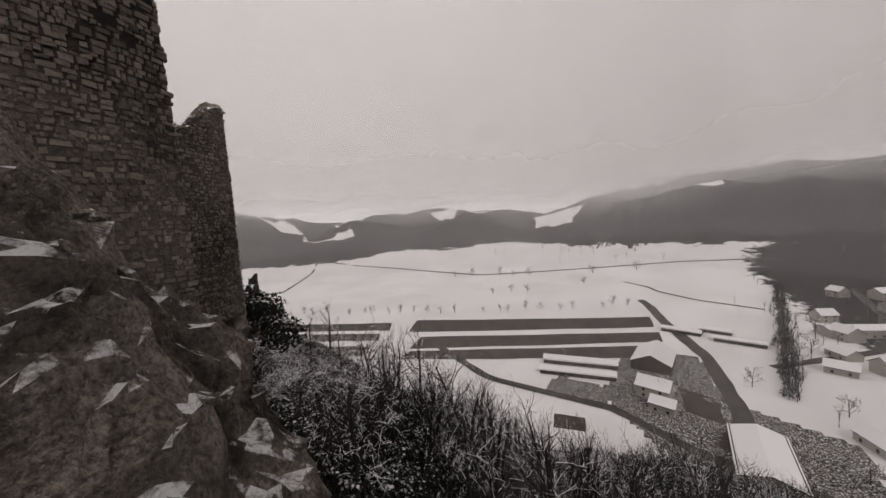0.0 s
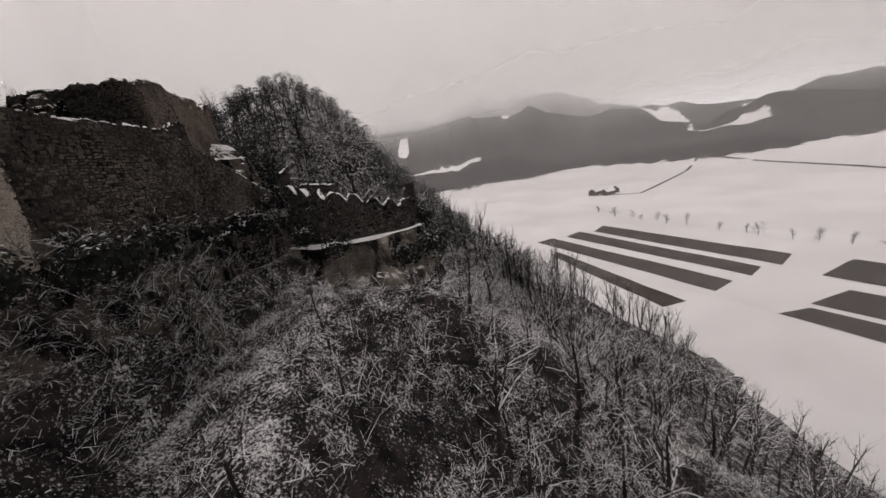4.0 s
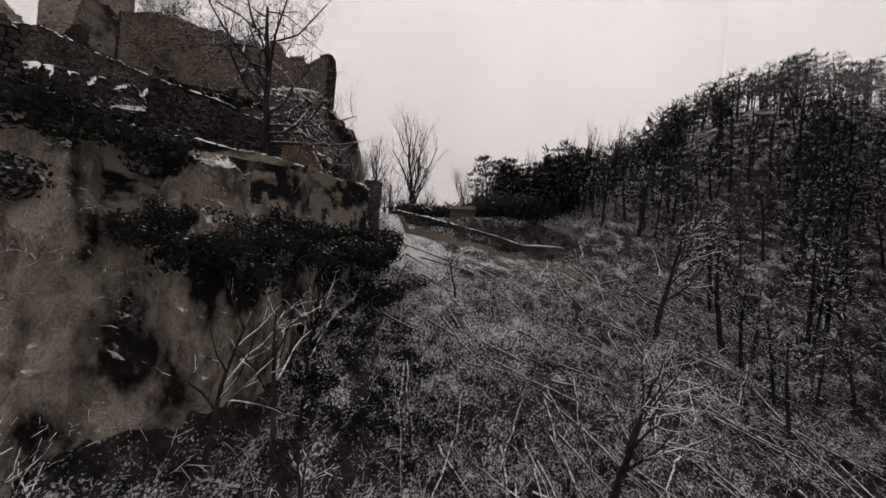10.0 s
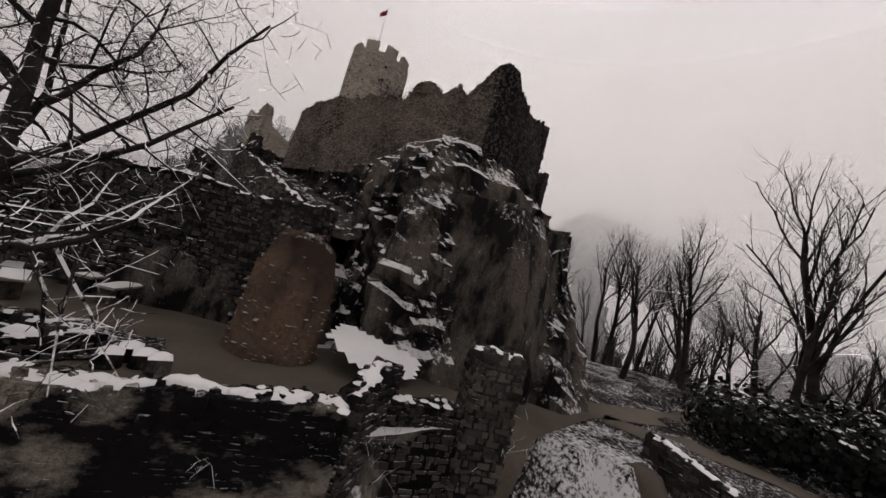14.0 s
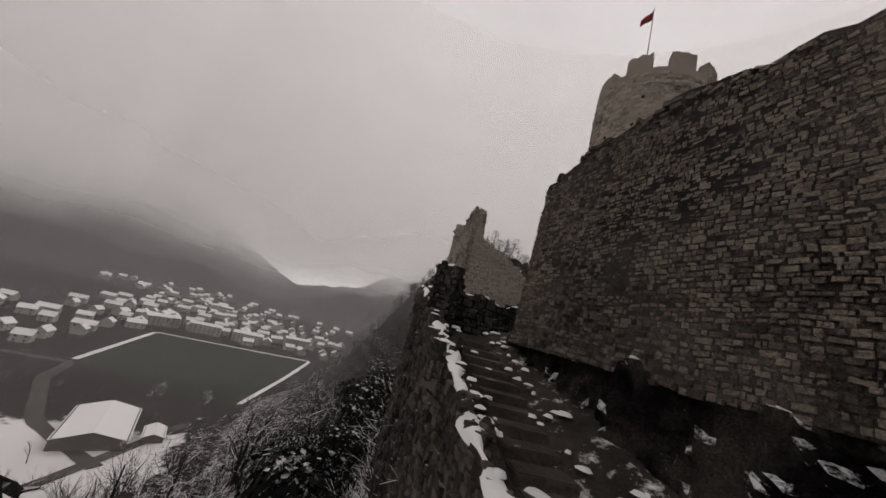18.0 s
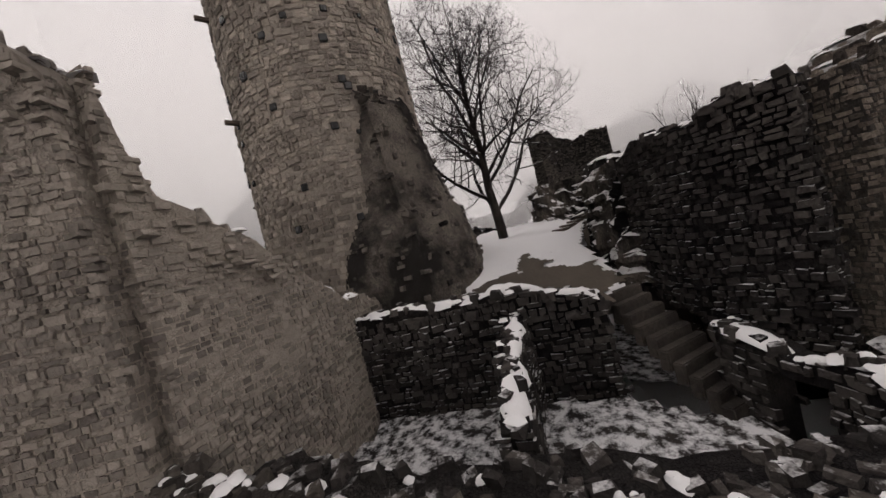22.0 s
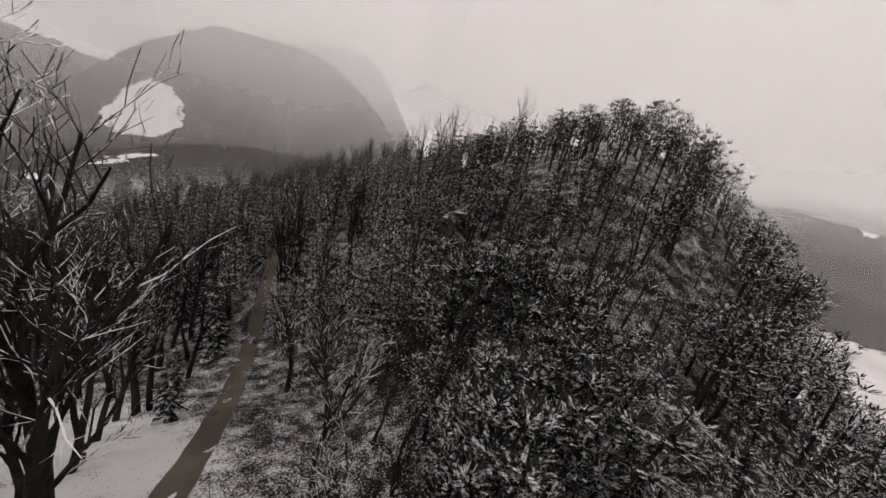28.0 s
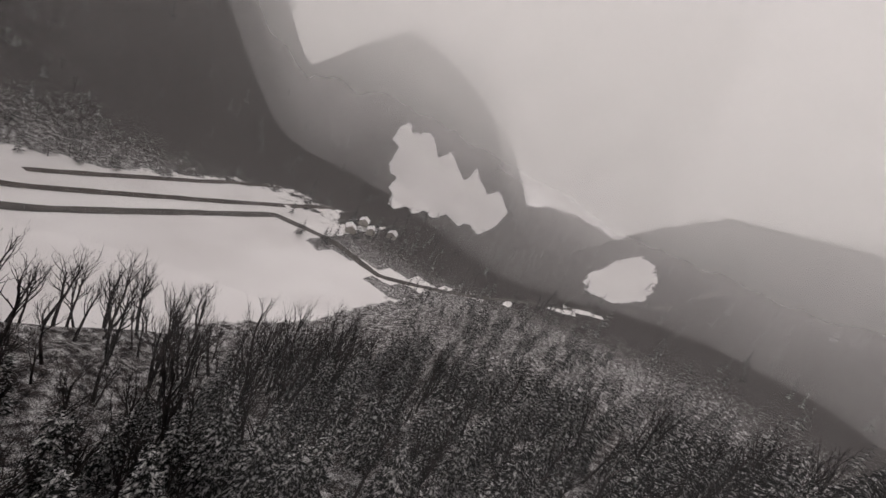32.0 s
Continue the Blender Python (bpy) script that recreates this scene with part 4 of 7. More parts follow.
SOUTH = [(8.4, 3.0), (6.6, 1.4), (5.6, -0.8), (5.3, -4.2), (6.0, -7.2), (8.8, -8.7), (13.0, -8.9), (16.6, -7.4), (17.4, -3.0), (16.6, 1.0), (12.0, 3.0)]
rock("south_crag", SOUTH, [(2.6, -2.3), (2.0, -1.5), (0.8, -0.8), (0.4, -0.1), (-3.0, 0.2), (-7.0, 0.7), (-12, 1.9)], M_ROCK, 0.9, "sheer dark crag with snow on its ledges", 0.26, 19, 0.36, ledge=0.55, bed=0.8)
rock("south_spur", [(13.6, -9.4), (15.6, -11.6), (18.0, -11.0), (20.0, -8.0), (19.6, -4.0), (16.0, -5.0)], [(-0.8, -2.3), (-2.5, -1.5), (-5.0, -0.6), (-9.0, 0.8), (-12.5, 2.0)], M_ROCK, 0.8, "broken rock shoulder streaked with snow", 0.4, 20, 0.5)

for k, (x, y, rad, top) in enumerate(((58.0, -69.5, 2.6, 7.4), (59.2, -63.0, 2.4, 0.8), (60.4, -56.0, 2.2, -6.0))):
    rock("snowy_rib", [(x + rad * math.cos(q), y + 1.7 * rad * math.sin(q)) for q in np.arange(0, 6.2, 0.63)], [(top, -1.9), (top - 1.2, -1.0), (top - 4, 0.2), (top - 12, 2.5)], M_SPUR, 0.8, "rock rib with snow among the pines", 0.5, 40 + k, 0.45)

# ---- castle: walls ----
TA, TB = np.array((3.75, 12.5)), np.array((10.25, -6.4))
TAL = (0, 2, 5, 8, 11, 12.6, 13.0, 14.2, 14.9, 15.3, 16.2, 17.2, 17.7, 18.2, 18.6, 19.5, 19.98)
TAZ = (6.1, 6.6, 7.1, 7.0, 6.6, 6.2, 7.5, 7.6, 7.3, 5.8, 6.9, 7.0, 5.9, 6.6, 7.2, 7.9, 8.0)
TW = [TA + (TB - TA) * k / 19.98 for k in TAL]
ruined_wall("terrace_wall", TW, TAZ, [0.2] * len(TAL), 1.3, M_WALLBROWN, M_STONEWET, "high rubble retaining wall of the terrace, mossy and stained", 0.2, 0.3, (), 0.4, (1,), 0.125, 0.21, 0.012, 3, 260, lean=0.3)
WD = (TB - TA) / 19.98
WO = np.array((WD[1], -WD[0]))
foot = [TA + WD * (k * 1.2 - 0.5) + WO * (0.72 + 0.18 * math.sin(2.3 * k) + 0.1 * math.sin(5.1 * k)) for k in range(11)] + [TA + WD * (12.0 - k * 1.2) - WO * 0.3 for k in range(11)]
rock("terrace_foot", foot, [(1.15, -0.42), (0.95, -0.1), (0.3, 0.12), (-0.6, 0.22), (-2.0, 0.55), (-4.5, 1.0)], M_MOSSROCK, 0.42, "dark mossy rock foot of the terrace wall with specks of snow", 0.13, 23, 0.8, ledge=0.22, bed=0.35)
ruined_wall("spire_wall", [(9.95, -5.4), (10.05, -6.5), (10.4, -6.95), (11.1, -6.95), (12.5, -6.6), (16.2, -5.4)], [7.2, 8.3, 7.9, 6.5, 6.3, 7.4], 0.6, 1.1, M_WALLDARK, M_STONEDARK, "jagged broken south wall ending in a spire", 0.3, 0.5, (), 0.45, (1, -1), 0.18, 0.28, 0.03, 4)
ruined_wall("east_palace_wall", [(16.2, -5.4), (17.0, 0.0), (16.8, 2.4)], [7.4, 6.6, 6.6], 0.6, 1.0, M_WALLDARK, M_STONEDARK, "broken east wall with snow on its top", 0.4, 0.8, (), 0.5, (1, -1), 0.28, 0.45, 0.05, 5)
ruined_wall("terrace_south_wall", [(8.6, 2.2), (10.2, 1.35), (10.45, 1.3), (13.5, 1.9), (16.7, 2.45)], [8.1, 7.6, 7.05, 6.95, 6.5], 4.5, 0.8, M_WALL, M_STONE, "terrace cross wall stepping down beside the log table", 0.18, 0.9, (), 0.4, (1, -1), 0.16, 0.26, 0.025, 6, 120)
ruined_wall("terrace_north_wall", [(3.75, 12.5), (5.6, 13.5), (8.0, 13.6), (9.7, 13.3), (12.0, 12.9), (13.9, 12.1), (15.4, 10.8)], [6.1, 6.1, 6.05, 6.2, 6.4, 6.6, 6.1], [0.3, 1.2, 1.9, 2.3, 2.6, 3.0, 3.4], 0.95, M_WALLDARK, M_STONEDARK, "dark retaining wall with snow lumps", 0.3, 0.8, (), 0.45, (-1,), 0.17, 0.27, 0.06, 7, 200)
rock("terrace_north_crag", [(8.0, 13.5), (9.7, 13.2), (12.0, 12.8), (13.9, 12.0), (15.4, 10.7), (15.9, 11.1), (14.3, 12.6), (12.2, 13.45), (9.8, 13.85), (8.0, 14.15)], [(6.1, 0.02), (5.7, 0.22), (4.6, 0.36), (3.4, 0.45), (2.0, 0.65)], M_ROCK, 0.45, "black craggy rock under the terrace edge with snow on its ledges", 0.10, 33, 0.8, ledge=0.42, bed=0.3)
ruined_wall("terrace_east_wall", [(15.5, 10.6), (16.1, 8.5), (16.75, 4.3), (17.0, 1.8)], [6.0, 5.85, 5.85, 6.2], 3.0, 0.4, M_WALLDARK, M_STONEDARK, "low kerb of single stones along the terrace edge", 0.08, 0.8, (), 0.4, (1, -1), 0.2, 0.34, 0.04, 8)
sheet("terrace_floor", [(4.6, 11.9), (5.6, 8.6), (8.6, 2.2), (16.8, 2.2), (16.65, 5), (16.05, 8.5), (15.3, 10.5), (13.8, 11.7), (11.9, 12.5), (9.7, 12.9), (8.0, 13.2), (5.4, 13.1)], lambda x, y: 5.62 - 0.02 * (y - 6), M_TRODDEN, "snow-covered castle terrace with bare wet patches", 0.16, 0.05)
rock("terrace_fill", [(4.8, 11.6), (5.8, 8.4), (8.9, 1.8), (10.4, -6), (16, -5.2), (16.7, 2.4), (16.0, 8), (15.2, 10.4), (13.6, 11.6), (11.8, 12.4), (8.0, 13.2), (5.4, 12.8)], [(5.2, 0.0), (0.5, 0.0)], M_LITTER, 0.1, "earth fill of the terrace", 1.0, 4)
ruined_wall("stair_wall", [(2.95, -3.2), (2.1, 2.0), (1.44, 6.0), (0.78, 10.0), (0.28, 13.0), (-0.3, 16.0), (0.6, 21.0), (2.05, 25.2)], [-4.5, -2.94, -1.66, -0.38, 0.5, 1.55, 1.9, 2.35], [-9, -9, -8.5, -8, -7, -6.5, -6, -4.5], 0.55, M_WALL, M_STONEMID, "outer ward wall of rough rubble with a snow-dotted crest", 0.08, 0.75, (), 0.4, (-1, 1), 0.22, 0.36, 0.045, 11, 300)
ruined_wall("gate_pillar", [(0.3, 13.2), (0.75, 14.5)], [2.4, 2.2], -1.0, 0.8, M_WALLDARK, M_STONEDARK, "broken gate pillar beside the stair", 0.25, 0.8, (), 0.3, (1, -1), 0.2, 0.34, 0.05, 12)
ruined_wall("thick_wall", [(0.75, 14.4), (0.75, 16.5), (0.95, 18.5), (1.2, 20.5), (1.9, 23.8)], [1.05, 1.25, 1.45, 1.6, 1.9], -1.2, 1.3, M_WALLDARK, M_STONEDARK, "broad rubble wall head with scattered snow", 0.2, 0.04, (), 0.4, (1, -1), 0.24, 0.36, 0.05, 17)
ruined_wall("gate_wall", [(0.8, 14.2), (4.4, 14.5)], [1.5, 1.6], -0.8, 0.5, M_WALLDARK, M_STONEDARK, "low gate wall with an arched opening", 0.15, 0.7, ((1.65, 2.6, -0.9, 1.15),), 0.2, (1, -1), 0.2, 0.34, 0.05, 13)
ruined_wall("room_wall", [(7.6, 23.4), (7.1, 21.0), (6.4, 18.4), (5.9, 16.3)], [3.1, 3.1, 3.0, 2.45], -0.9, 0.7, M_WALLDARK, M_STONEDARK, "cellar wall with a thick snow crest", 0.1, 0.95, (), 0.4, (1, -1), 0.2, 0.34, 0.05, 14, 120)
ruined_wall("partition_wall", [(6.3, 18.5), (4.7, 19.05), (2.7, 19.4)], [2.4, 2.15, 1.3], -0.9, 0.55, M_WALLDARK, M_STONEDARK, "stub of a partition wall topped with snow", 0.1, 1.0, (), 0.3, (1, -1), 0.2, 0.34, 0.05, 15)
# ruined house
HA, HB = np.array((2.16, 24.9)), np.array((1.24, 31.95))
HAL = (0, 0.6, 1.8, 3.0, 3.15, 3.8, 4.0, 5.3, 6.9, 7.1)
HAZ = (8.5, 9.35, 9.0, 8.4, 7.4, 7.4, 8.4, 8.9, 9.35, 9.0)
HOLES = ((2.35, 3.2, 4.5, 5.95), (5.1, 5.9, 4.65, 5.95), (3.52, 3.9, 1.25, 2.6), (5.5, 5.95, -1.7, -0.9))
ruined_wall("house_west_wall", [HA + (HB - HA) * k / 7.11 for k in HAL], HAZ, -6.0, 0.9, M_TOWER, M_STONEPALE, "ruined house wall with two paired windows and a slit", 0.14, 0.3, HOLES, 0.2, (-1, 1), 0.15, 0.25, 0.014, 21, 300)
HD, HN = (HB - HA) / 7.11, np.array((-0.99, -0.13))
for a, b, c, d in HOLES[:2]:
    win = part("window_frame", None)
    m, w = (HA + HD * (a + b) / 2), b - a
    turn = math.atan2(HD[1], HD[0])
    part("sill", box_mesh("sill", (w + 0.16, 0.95, 0.10), M_CONCRETE, (*m, c - 0.03), 0.02, turn), win)
    part("lintel", box_mesh("lintel", (w + 0.24, 0.95, 0.14), M_CONCRETE, (*m, d + 0.05), 0.02, turn), win)
    part("mullion", box_mesh("mullion", (0.14, 0.22, d - c), M_CONCRETE, (*(m + HN * 0.25), (c + d) / 2), 0.02, turn), win)
    tagged(win, "dressed stone surround of a paired window in the ruin", "window")
SA, SB = np.array((2.2, 25.0)), np.array((9.0, 23.2))
SAL = (0, 0.2, 0.55, 1.3, 2.4, 3.7, 5.2, 7.03)
ruined_wall("house_south_wall", [SA + (SB - SA) * k / 7.03 for k in SAL], (9.0, 8.0, 6.8, 6.4, 5.8, 4.8, 4.0, 3.4), -1.5, 0.85, M_TOWER, M_STONEPALE, "gable wall of the ruined house broken down in steps", 0.15, 0.35, (), 0.3, (1, -1), 0.15, 0.25, 0.014, 22, 200)
ruined_wall("house_north_wall", [(1.3, 32.0), (5.5, 33.2), (10.0, 33.4)], [9.1, 6.0, 4.8], -5.0, 1.0, M_WALLBROWN, M_STONEBROWN, "sheer outer wall of the ruined house", 0.3, 0.3, (), 0.5, (1, -1), 0.22, 0.34, 0.03, 23)
ruined_wall("north_ward_wall", [(10.0, 33.4), (16.0, 33.0), (20.5, 29.0), (22.0, 24.0)], [4.6, 5.2, 5.0, 4.8], -6.5, 1.2, M_WALLBROWN, M_STONEBROWN, "tall stained outer wall above the wooded slope", 0.5, 0.4, (), 0.6, (1, -1), 0.26, 0.4, 0.03, 24)
ruined_wall("outer_north_wall", [(8.5, 42.6), (9.8, 43.0), (13, 43.3), (18.5, 43.0), (21.0, 40.0)], [9.8, 10.4, 9.6, 8.4, 7.0], -7.0, 1.3, M_WALLBROWN, M_STONEBROWN, "tall dark outer wall over the north slope", 0.5, 0.4, (), 0.6, (-1, 1), 0.2, 0.3, 0.025, 28, 200, lean=0.35)
rock("north_base", [(7.6, 41.6), (19, 41.6), (20.5, 44.6), (8.0, 44.4)], [(-5.5, -0.6), (-7, 0.2), (-14, 1.5), (-26, 5)], M_SPUR, 1.0, "dark rock under the outer wall", 0.5, 15)
qx = np.concatenate([np.arange(6, 10.6, 0.35), np.arange(10.6, 15.6, 0.055), np.arange(15.6, 20.5, 0.35)])
qy = np.concatenate([np.arange(46, 50.6, 0.35), np.arange(50.6, 55.6, 0.055), np.arange(55.6, 59.5, 0.35)])
QX, QY = np.meshgrid(qx, qy)
crest = np.interp(QX, (6, 10.5, 11.3, 11.62, 11.9, 12.1, 12.5, 12.75, 13.1, 14.5, 16, 17, 20), (-18, -8.5, -4.6, -2.2, -0.75, -0.2, 0.25, 0.75, 1.1, 1.3, 0.8, -3, -16))
fore, back = np.clip(QY - 53.4, 0, None), np.clip(53.4 - QY, 0, None)
QZ = crest - 1.05 * fore - 0.10 * fore**2 - 0.12 * back - 1.6 * np.clip(back - 2.4, 0, None)
Q = np.stack([QX, QY, QZ], -1).reshape(-1, 3)
cell = np.floor(Q * (2.1, 2.6, 2.2) + 0.9 * np.stack([fbm(Q + k, 0.9, 3) for k in (3, 17, 31)], -1))
block = (np.sin(cell @ np.array((12.9898, 78.233, 37.719))) * 43758.5) % 1.0 - 0.5
rough = np.stack([fbm(Q + k, 2.4, 4) for k in (11, 23, 5)], -1) * (0.16, 0.16, 0.18) + np.stack([fbm(Q + k, 7.0, 3) for k in (41, 53, 67)], -1) * 0.055
Q[:, 2] += 0.24 * block
Q += rough
i = np.arange(len(Q)).reshape(QX.shape)
tagged(part("near_crag", raw("near_crag", Q, np.stack([i[:-1, :-1], i[:-1, 1:], i[1:, 1:], i[1:, :-1]], -1).reshape(-1, 4), M_NEARROCK)), "rough pale rock outcrop with snow on its ledges", "rock", kind="structure")
ruined_wall("merlon_wall", [(17.6, 21.0), (19.9, 18.3), (22.0, 15.6)], [5.2, 5.3, 4.6], 2.0, 0.5, M_WALLDARK, M_STONEDARK, "low merloned parapet behind the tree", 0.12, 0.6, ((0.9, 1.5, 4.7, 9), (2.4, 3.0, 4.7, 9), (3.9, 4.5, 4.5, 9)), 0.3, (1, -1), 0.2, 0.34, 0.04, 25)
ruined_wall("east_ward_wall", [(19.1, 13.3), (20.6, 10.8), (20.2, 8.2)], [10.1, 9.5, 9.9], 3.0, 0.9, M_WALLDARK, M_STONEMID, "tall dark wall fragment of the east ward", 0.35, 0.4, (), 0.5, (1, -1), 0.13, 0.21, 0.014, 26)
ruined_wall("walk_wall", [(18.5, 7.7), (18.8, 5.0), (19.05, 3.0), (19.3, -0.5), (19.3, -3.0)], [6.0, 6.1, 6.2, 6.4, 6.6], 3.0, 0.7, M_WALLDARK, M_STONEDARK, "inner walk wall with a long snow cap and a squared end", 0.08, 1.0, (), 0.4, (1, -1), 0.18, 0.28, 0.03, 29)
ruined_wall("east_parapet", [(21.0, 8.6), (21.5, 5.0), (21.6, 1.8), (21.2, -3.0)], [5.9, 5.7, 5.9, 6.1], 2.0, 0.6, M_WALLDARK, M_STONEDARK, "broken outer parapet with long snow caps", 0.15, 0.95, (), 0.45, (1, -1), 0.18, 0.28, 0.03, 27)
# lower ward
ruined_wall("curtain_wall", [(-14.7, -1.6), (-9.75, -9.2), (-4.0, -11.6), (1.4, -13.6)], [-10.2, -10.25, -10.1, -9.85], [-15.2, -15.0, -14.6, -14.2], 0.9, M_LIMEWASH, M_LIMEWASH, "long curtain wall with a white snow crest above the cliff", 0.08, 1.0, (), 0.5, (1, -1), 0.2, 0.32, 0.012, 31, 300)
ruined_wall("curtain_return", [(1.4, -13.6), (3.2, -12.6)], [-9.6, -8.9], -14.0, 0.8, M_WALLDARK, M_STONEDARK, "short buttress at the gateway with snow on top", 0.15, 1.0, (), 0.4, (1, -1), 0.24, 0.4, 0.05, 32)
ruined_wall("gateway_wall", [(3.2, -12.8), (5.9, -13.6)], [-9.9, -10.2], -14.5, 0.8, M_WALLDARK, M_STONEDARK, "low dark wall between the buttress and the gatepost", 0.12, 0.8, (), 0.4, (1, -1), 0.24, 0.4, 0.05, 39)
ruined_wall("gatepost", [(5.9, -13.6), (7.4, -14.3)], [-8.0, -7.9], -14.5, 1.4, M_WALL, M_STONEMID, "square gatepost of masonry with a flat snow cap", 0.05, 1.0, (), 0.35, (1, -1), 0.26, 0.42, 0.05, 33)
ruined_wall("lower_parapet", [(-12.6, -4.2), (-8.4, -7.2), (-5.2, -9.2), (-4.2, -8.0), (-7.6, -6.0)], [-10.0, -10.0, -10.0, -10.1, -10.1], -11.2, 0.6, M_WALLDARK, M_STONEDARK, "low kerb wall round the stone seats", 0.05, 1.0, (), 0.4, (1, -1), 0.2, 0.34, 0.04, 34)
ruined_wall("ramp_parapet", [(-7.5, 1.5), (-3.5, -0.5), (-0.8, -2.2), (2.5, -5.4)], [-4.6, -4.2, -4.4, -4.0], -10.5, 0.7, M_WALLDARK, M_STONEDARK, "ramp retaining wall with a snowy crest", 0.12, 0.95, (), 0.5, (1, -1), 0.26, 0.42, 0.05, 35)
ruined_wall("ward_fragment", [(-3.2, 3.9), (-2.4, 4.6)], [-1.75, -2.3], -6.0, 0.9, M_WALLDARK, M_STONEDARK, "freestanding wall stump with a snow hat", 0.3, 1.0, (), 0.3, (1, -1), 0.24, 0.4, 0.05, 36)
u, _, WP, _ = along([(-2.6, 4.4), (-8.0, 6.0), (-14.5, 4.0), (-16.3, 2.4)], 0.45)
WZ = np.interp(u, (0, 5.6, 12.4, u[-1]), (-3.8, -5.2, -7.2, -7.5)) + np.where((u % 1.9) < 1.1, 0.0, -0.75)
ruined_wall("ward_wall", WP, WZ, -12.5, 0.8, M_WALLDARK, M_STONEDARK, "crenellated ward wall on the outcrop with snow on its merlons", 0.1, 0.85, (), 0.22, (1, -1), 0.24, 0.4, 0.05, 37)
ruined_wall("ward_post", [(-16.5, 2.5), (-15.9, 1.7)], [-5.7, -6.6], -12.5, 0.9, M_WALLDARK, M_STONEDARK, "tall broken corner post of the ward wall", 0.25, 0.8, (), 0.3, (1, -1), 0.24, 0.4, 0.05, 38)
sheet("lower_court", [(-13.5, -2.5), (-9.2, -8.9), (-3.6, -11.3), (1.6, -13.2), (6, -13.0), (9.5, -13.6), (10, -9), (3, -5.5), (-2, -1), (-8, 3), (-13, 3.5)], -10.62, M_PATH, "wet gravel court inside the curtain wall", 0.5, 0.05)
rock("ramp_fill", [(-7.4, 1.8), (-0.8, -1.8), (2.4, -5.0), (5.5, -3), (3.5, 8), (2.8, 14.5), (-0.2, 14.5), (-0.2, 8), (-2.0, 4.0), (-7, 5)], [(-6.6, -0.5), (-7.2, 0.2), (-12, 0.8)], M_ROCK, 1.0, "earth ramp below the terrace wall", 0.9, 6)

# boulder, stair, rooms
rock("conglomerate_mound", [(2.3, -8.2), (2.8, -6.5), (1.9, -5.2), (0.0, -5.3), (-0.7, -6.8), (0.2, -8.2), (1.3, -8.7)], [(-5.5, -0.95), (-5.8, -0.6), (-7.2, -0.1), (-9.2, 0.15), (-11.2, 0.3)], M_MOUND, 0.35, "reddish conglomerate boulder crusted with snow", 0.35, 3, 0.7, "", "boulder")

def stair(name, a, b, width, n, mat, label, depth=0.12):
    """Steps from a to b (x, y, z) as separate blocks."""
    ob = part(name, None)
    a, b = np.array(a, float), np.array(b, float)
    d = (b - a)[:2]
    ang = math.atan2(d[1], d[0])
    run = np.hypot(*d) / n
    for k in range(n):
        c = a + (b - a) * (k + 0.5) / n
        bm = bmesh.new()
        bmesh.ops.create_cube(bm, size=1, matrix=Matrix.Translation((c[0], c[1], c[2] - 0.25)) @ Matrix.Rotation(ang + rng.normal(0, 0.03), 4, "Z") @ Matrix.Diagonal((run * 0.95, width * rng.uniform(0.92, 1.06), 0.5, 1)))
        bmesh.ops.bevel(bm, geom=bm.edges[:], offset=0.03, segments=2, affect="EDGES")
        part("step", bm_mesh("step", bm, mat), ob)
    return tagged(ob, label, "stairs")

stair("ward_stair", (3.85, -2.0, -4.65), (1.7, 13.4, 0.2), 1.25, 26, M_STAIR, "worn stone stair rising along the ward wall")
sheet("stair_verge", [(3.6, -3.0), (6.6, -2.6), (6.4, 4.0), (4.6, 10.0), (4.0, 14.0), (2.0, 14.0), (2.3, 9.0), (3.2, 3.5)], lambda x, y: -3.55 + 0.318 * (y - 2) + 0.28 * np.clip(x - 3.7 + 0.15 * (y - 2), 0, 3), M_PATCHY, "trodden earth and snow beside the stair", 0.3, 0.10)
stair("court_stair", (4.0, 14.5, 0.1), (6.5, 15.65, 2.5), 1.4, 10, M_STAIR, "narrow worn stair against the dark terrace wall")
sheet("room_floor", [(0.4, 16.5), (3.4, 14.2), (5.6, 16.4), (6.2, 18), (7.4, 20.2), (8.0, 23.2), (2.4, 24.6), (0.9, 21)], 0.0, M_THINSNOW, "cellar floor with patchy thin snow", 0.4, 0.1)
sheet("cellar_floor", [(5.2, 13.6), (6.4, 12.9), (11.4, 12.9), (11.4, 15.0), (6.4, 16.2)], -0.3, M_THINSNOW, "sunken floor beside the stair with patchy thin snow", 0.3, 0.08)
sheet("court_path", [(5.9, 15.9), (7.6, 14.9), (11.0, 14.6), (14.6, 12.9), (17.6, 13.6), (19.2, 18.0), (17.2, 20.4), (12.5, 19.3), (9.2, 19.9), (7.8, 21.6), (7.3, 20.4), (6.6, 18.2)], lambda x, y: 2.45 + 0.19 * (x - 6.4) + 0.03 * (16 - y), M_COURT, "snowy upper court around the tree", 0.2, 0.06)
sheet("court_gravel", [(5.9, 16.2), (6.7, 15.3), (8.6, 15.4), (9.6, 16.6), (11.8, 16.6), (12.0, 17.4), (9.9, 17.7), (9.6, 19.0), (8.8, 20.6), (7.8, 20.9), (7.4, 19.4), (6.7, 17.6)], lambda x, y: 2.50 + 0.19 * (x - 6.4) + 0.03 * (16 - y), M_PATH, "trodden wet gravel in the upper court", 0.1, 0.03, wave=0.6)
stair("ward_steps", (14.2, 14.6, 4.02), (17.4, 9.8, 5.02), 0.75, 9, M_WOOD, "log steps half buried in snow")
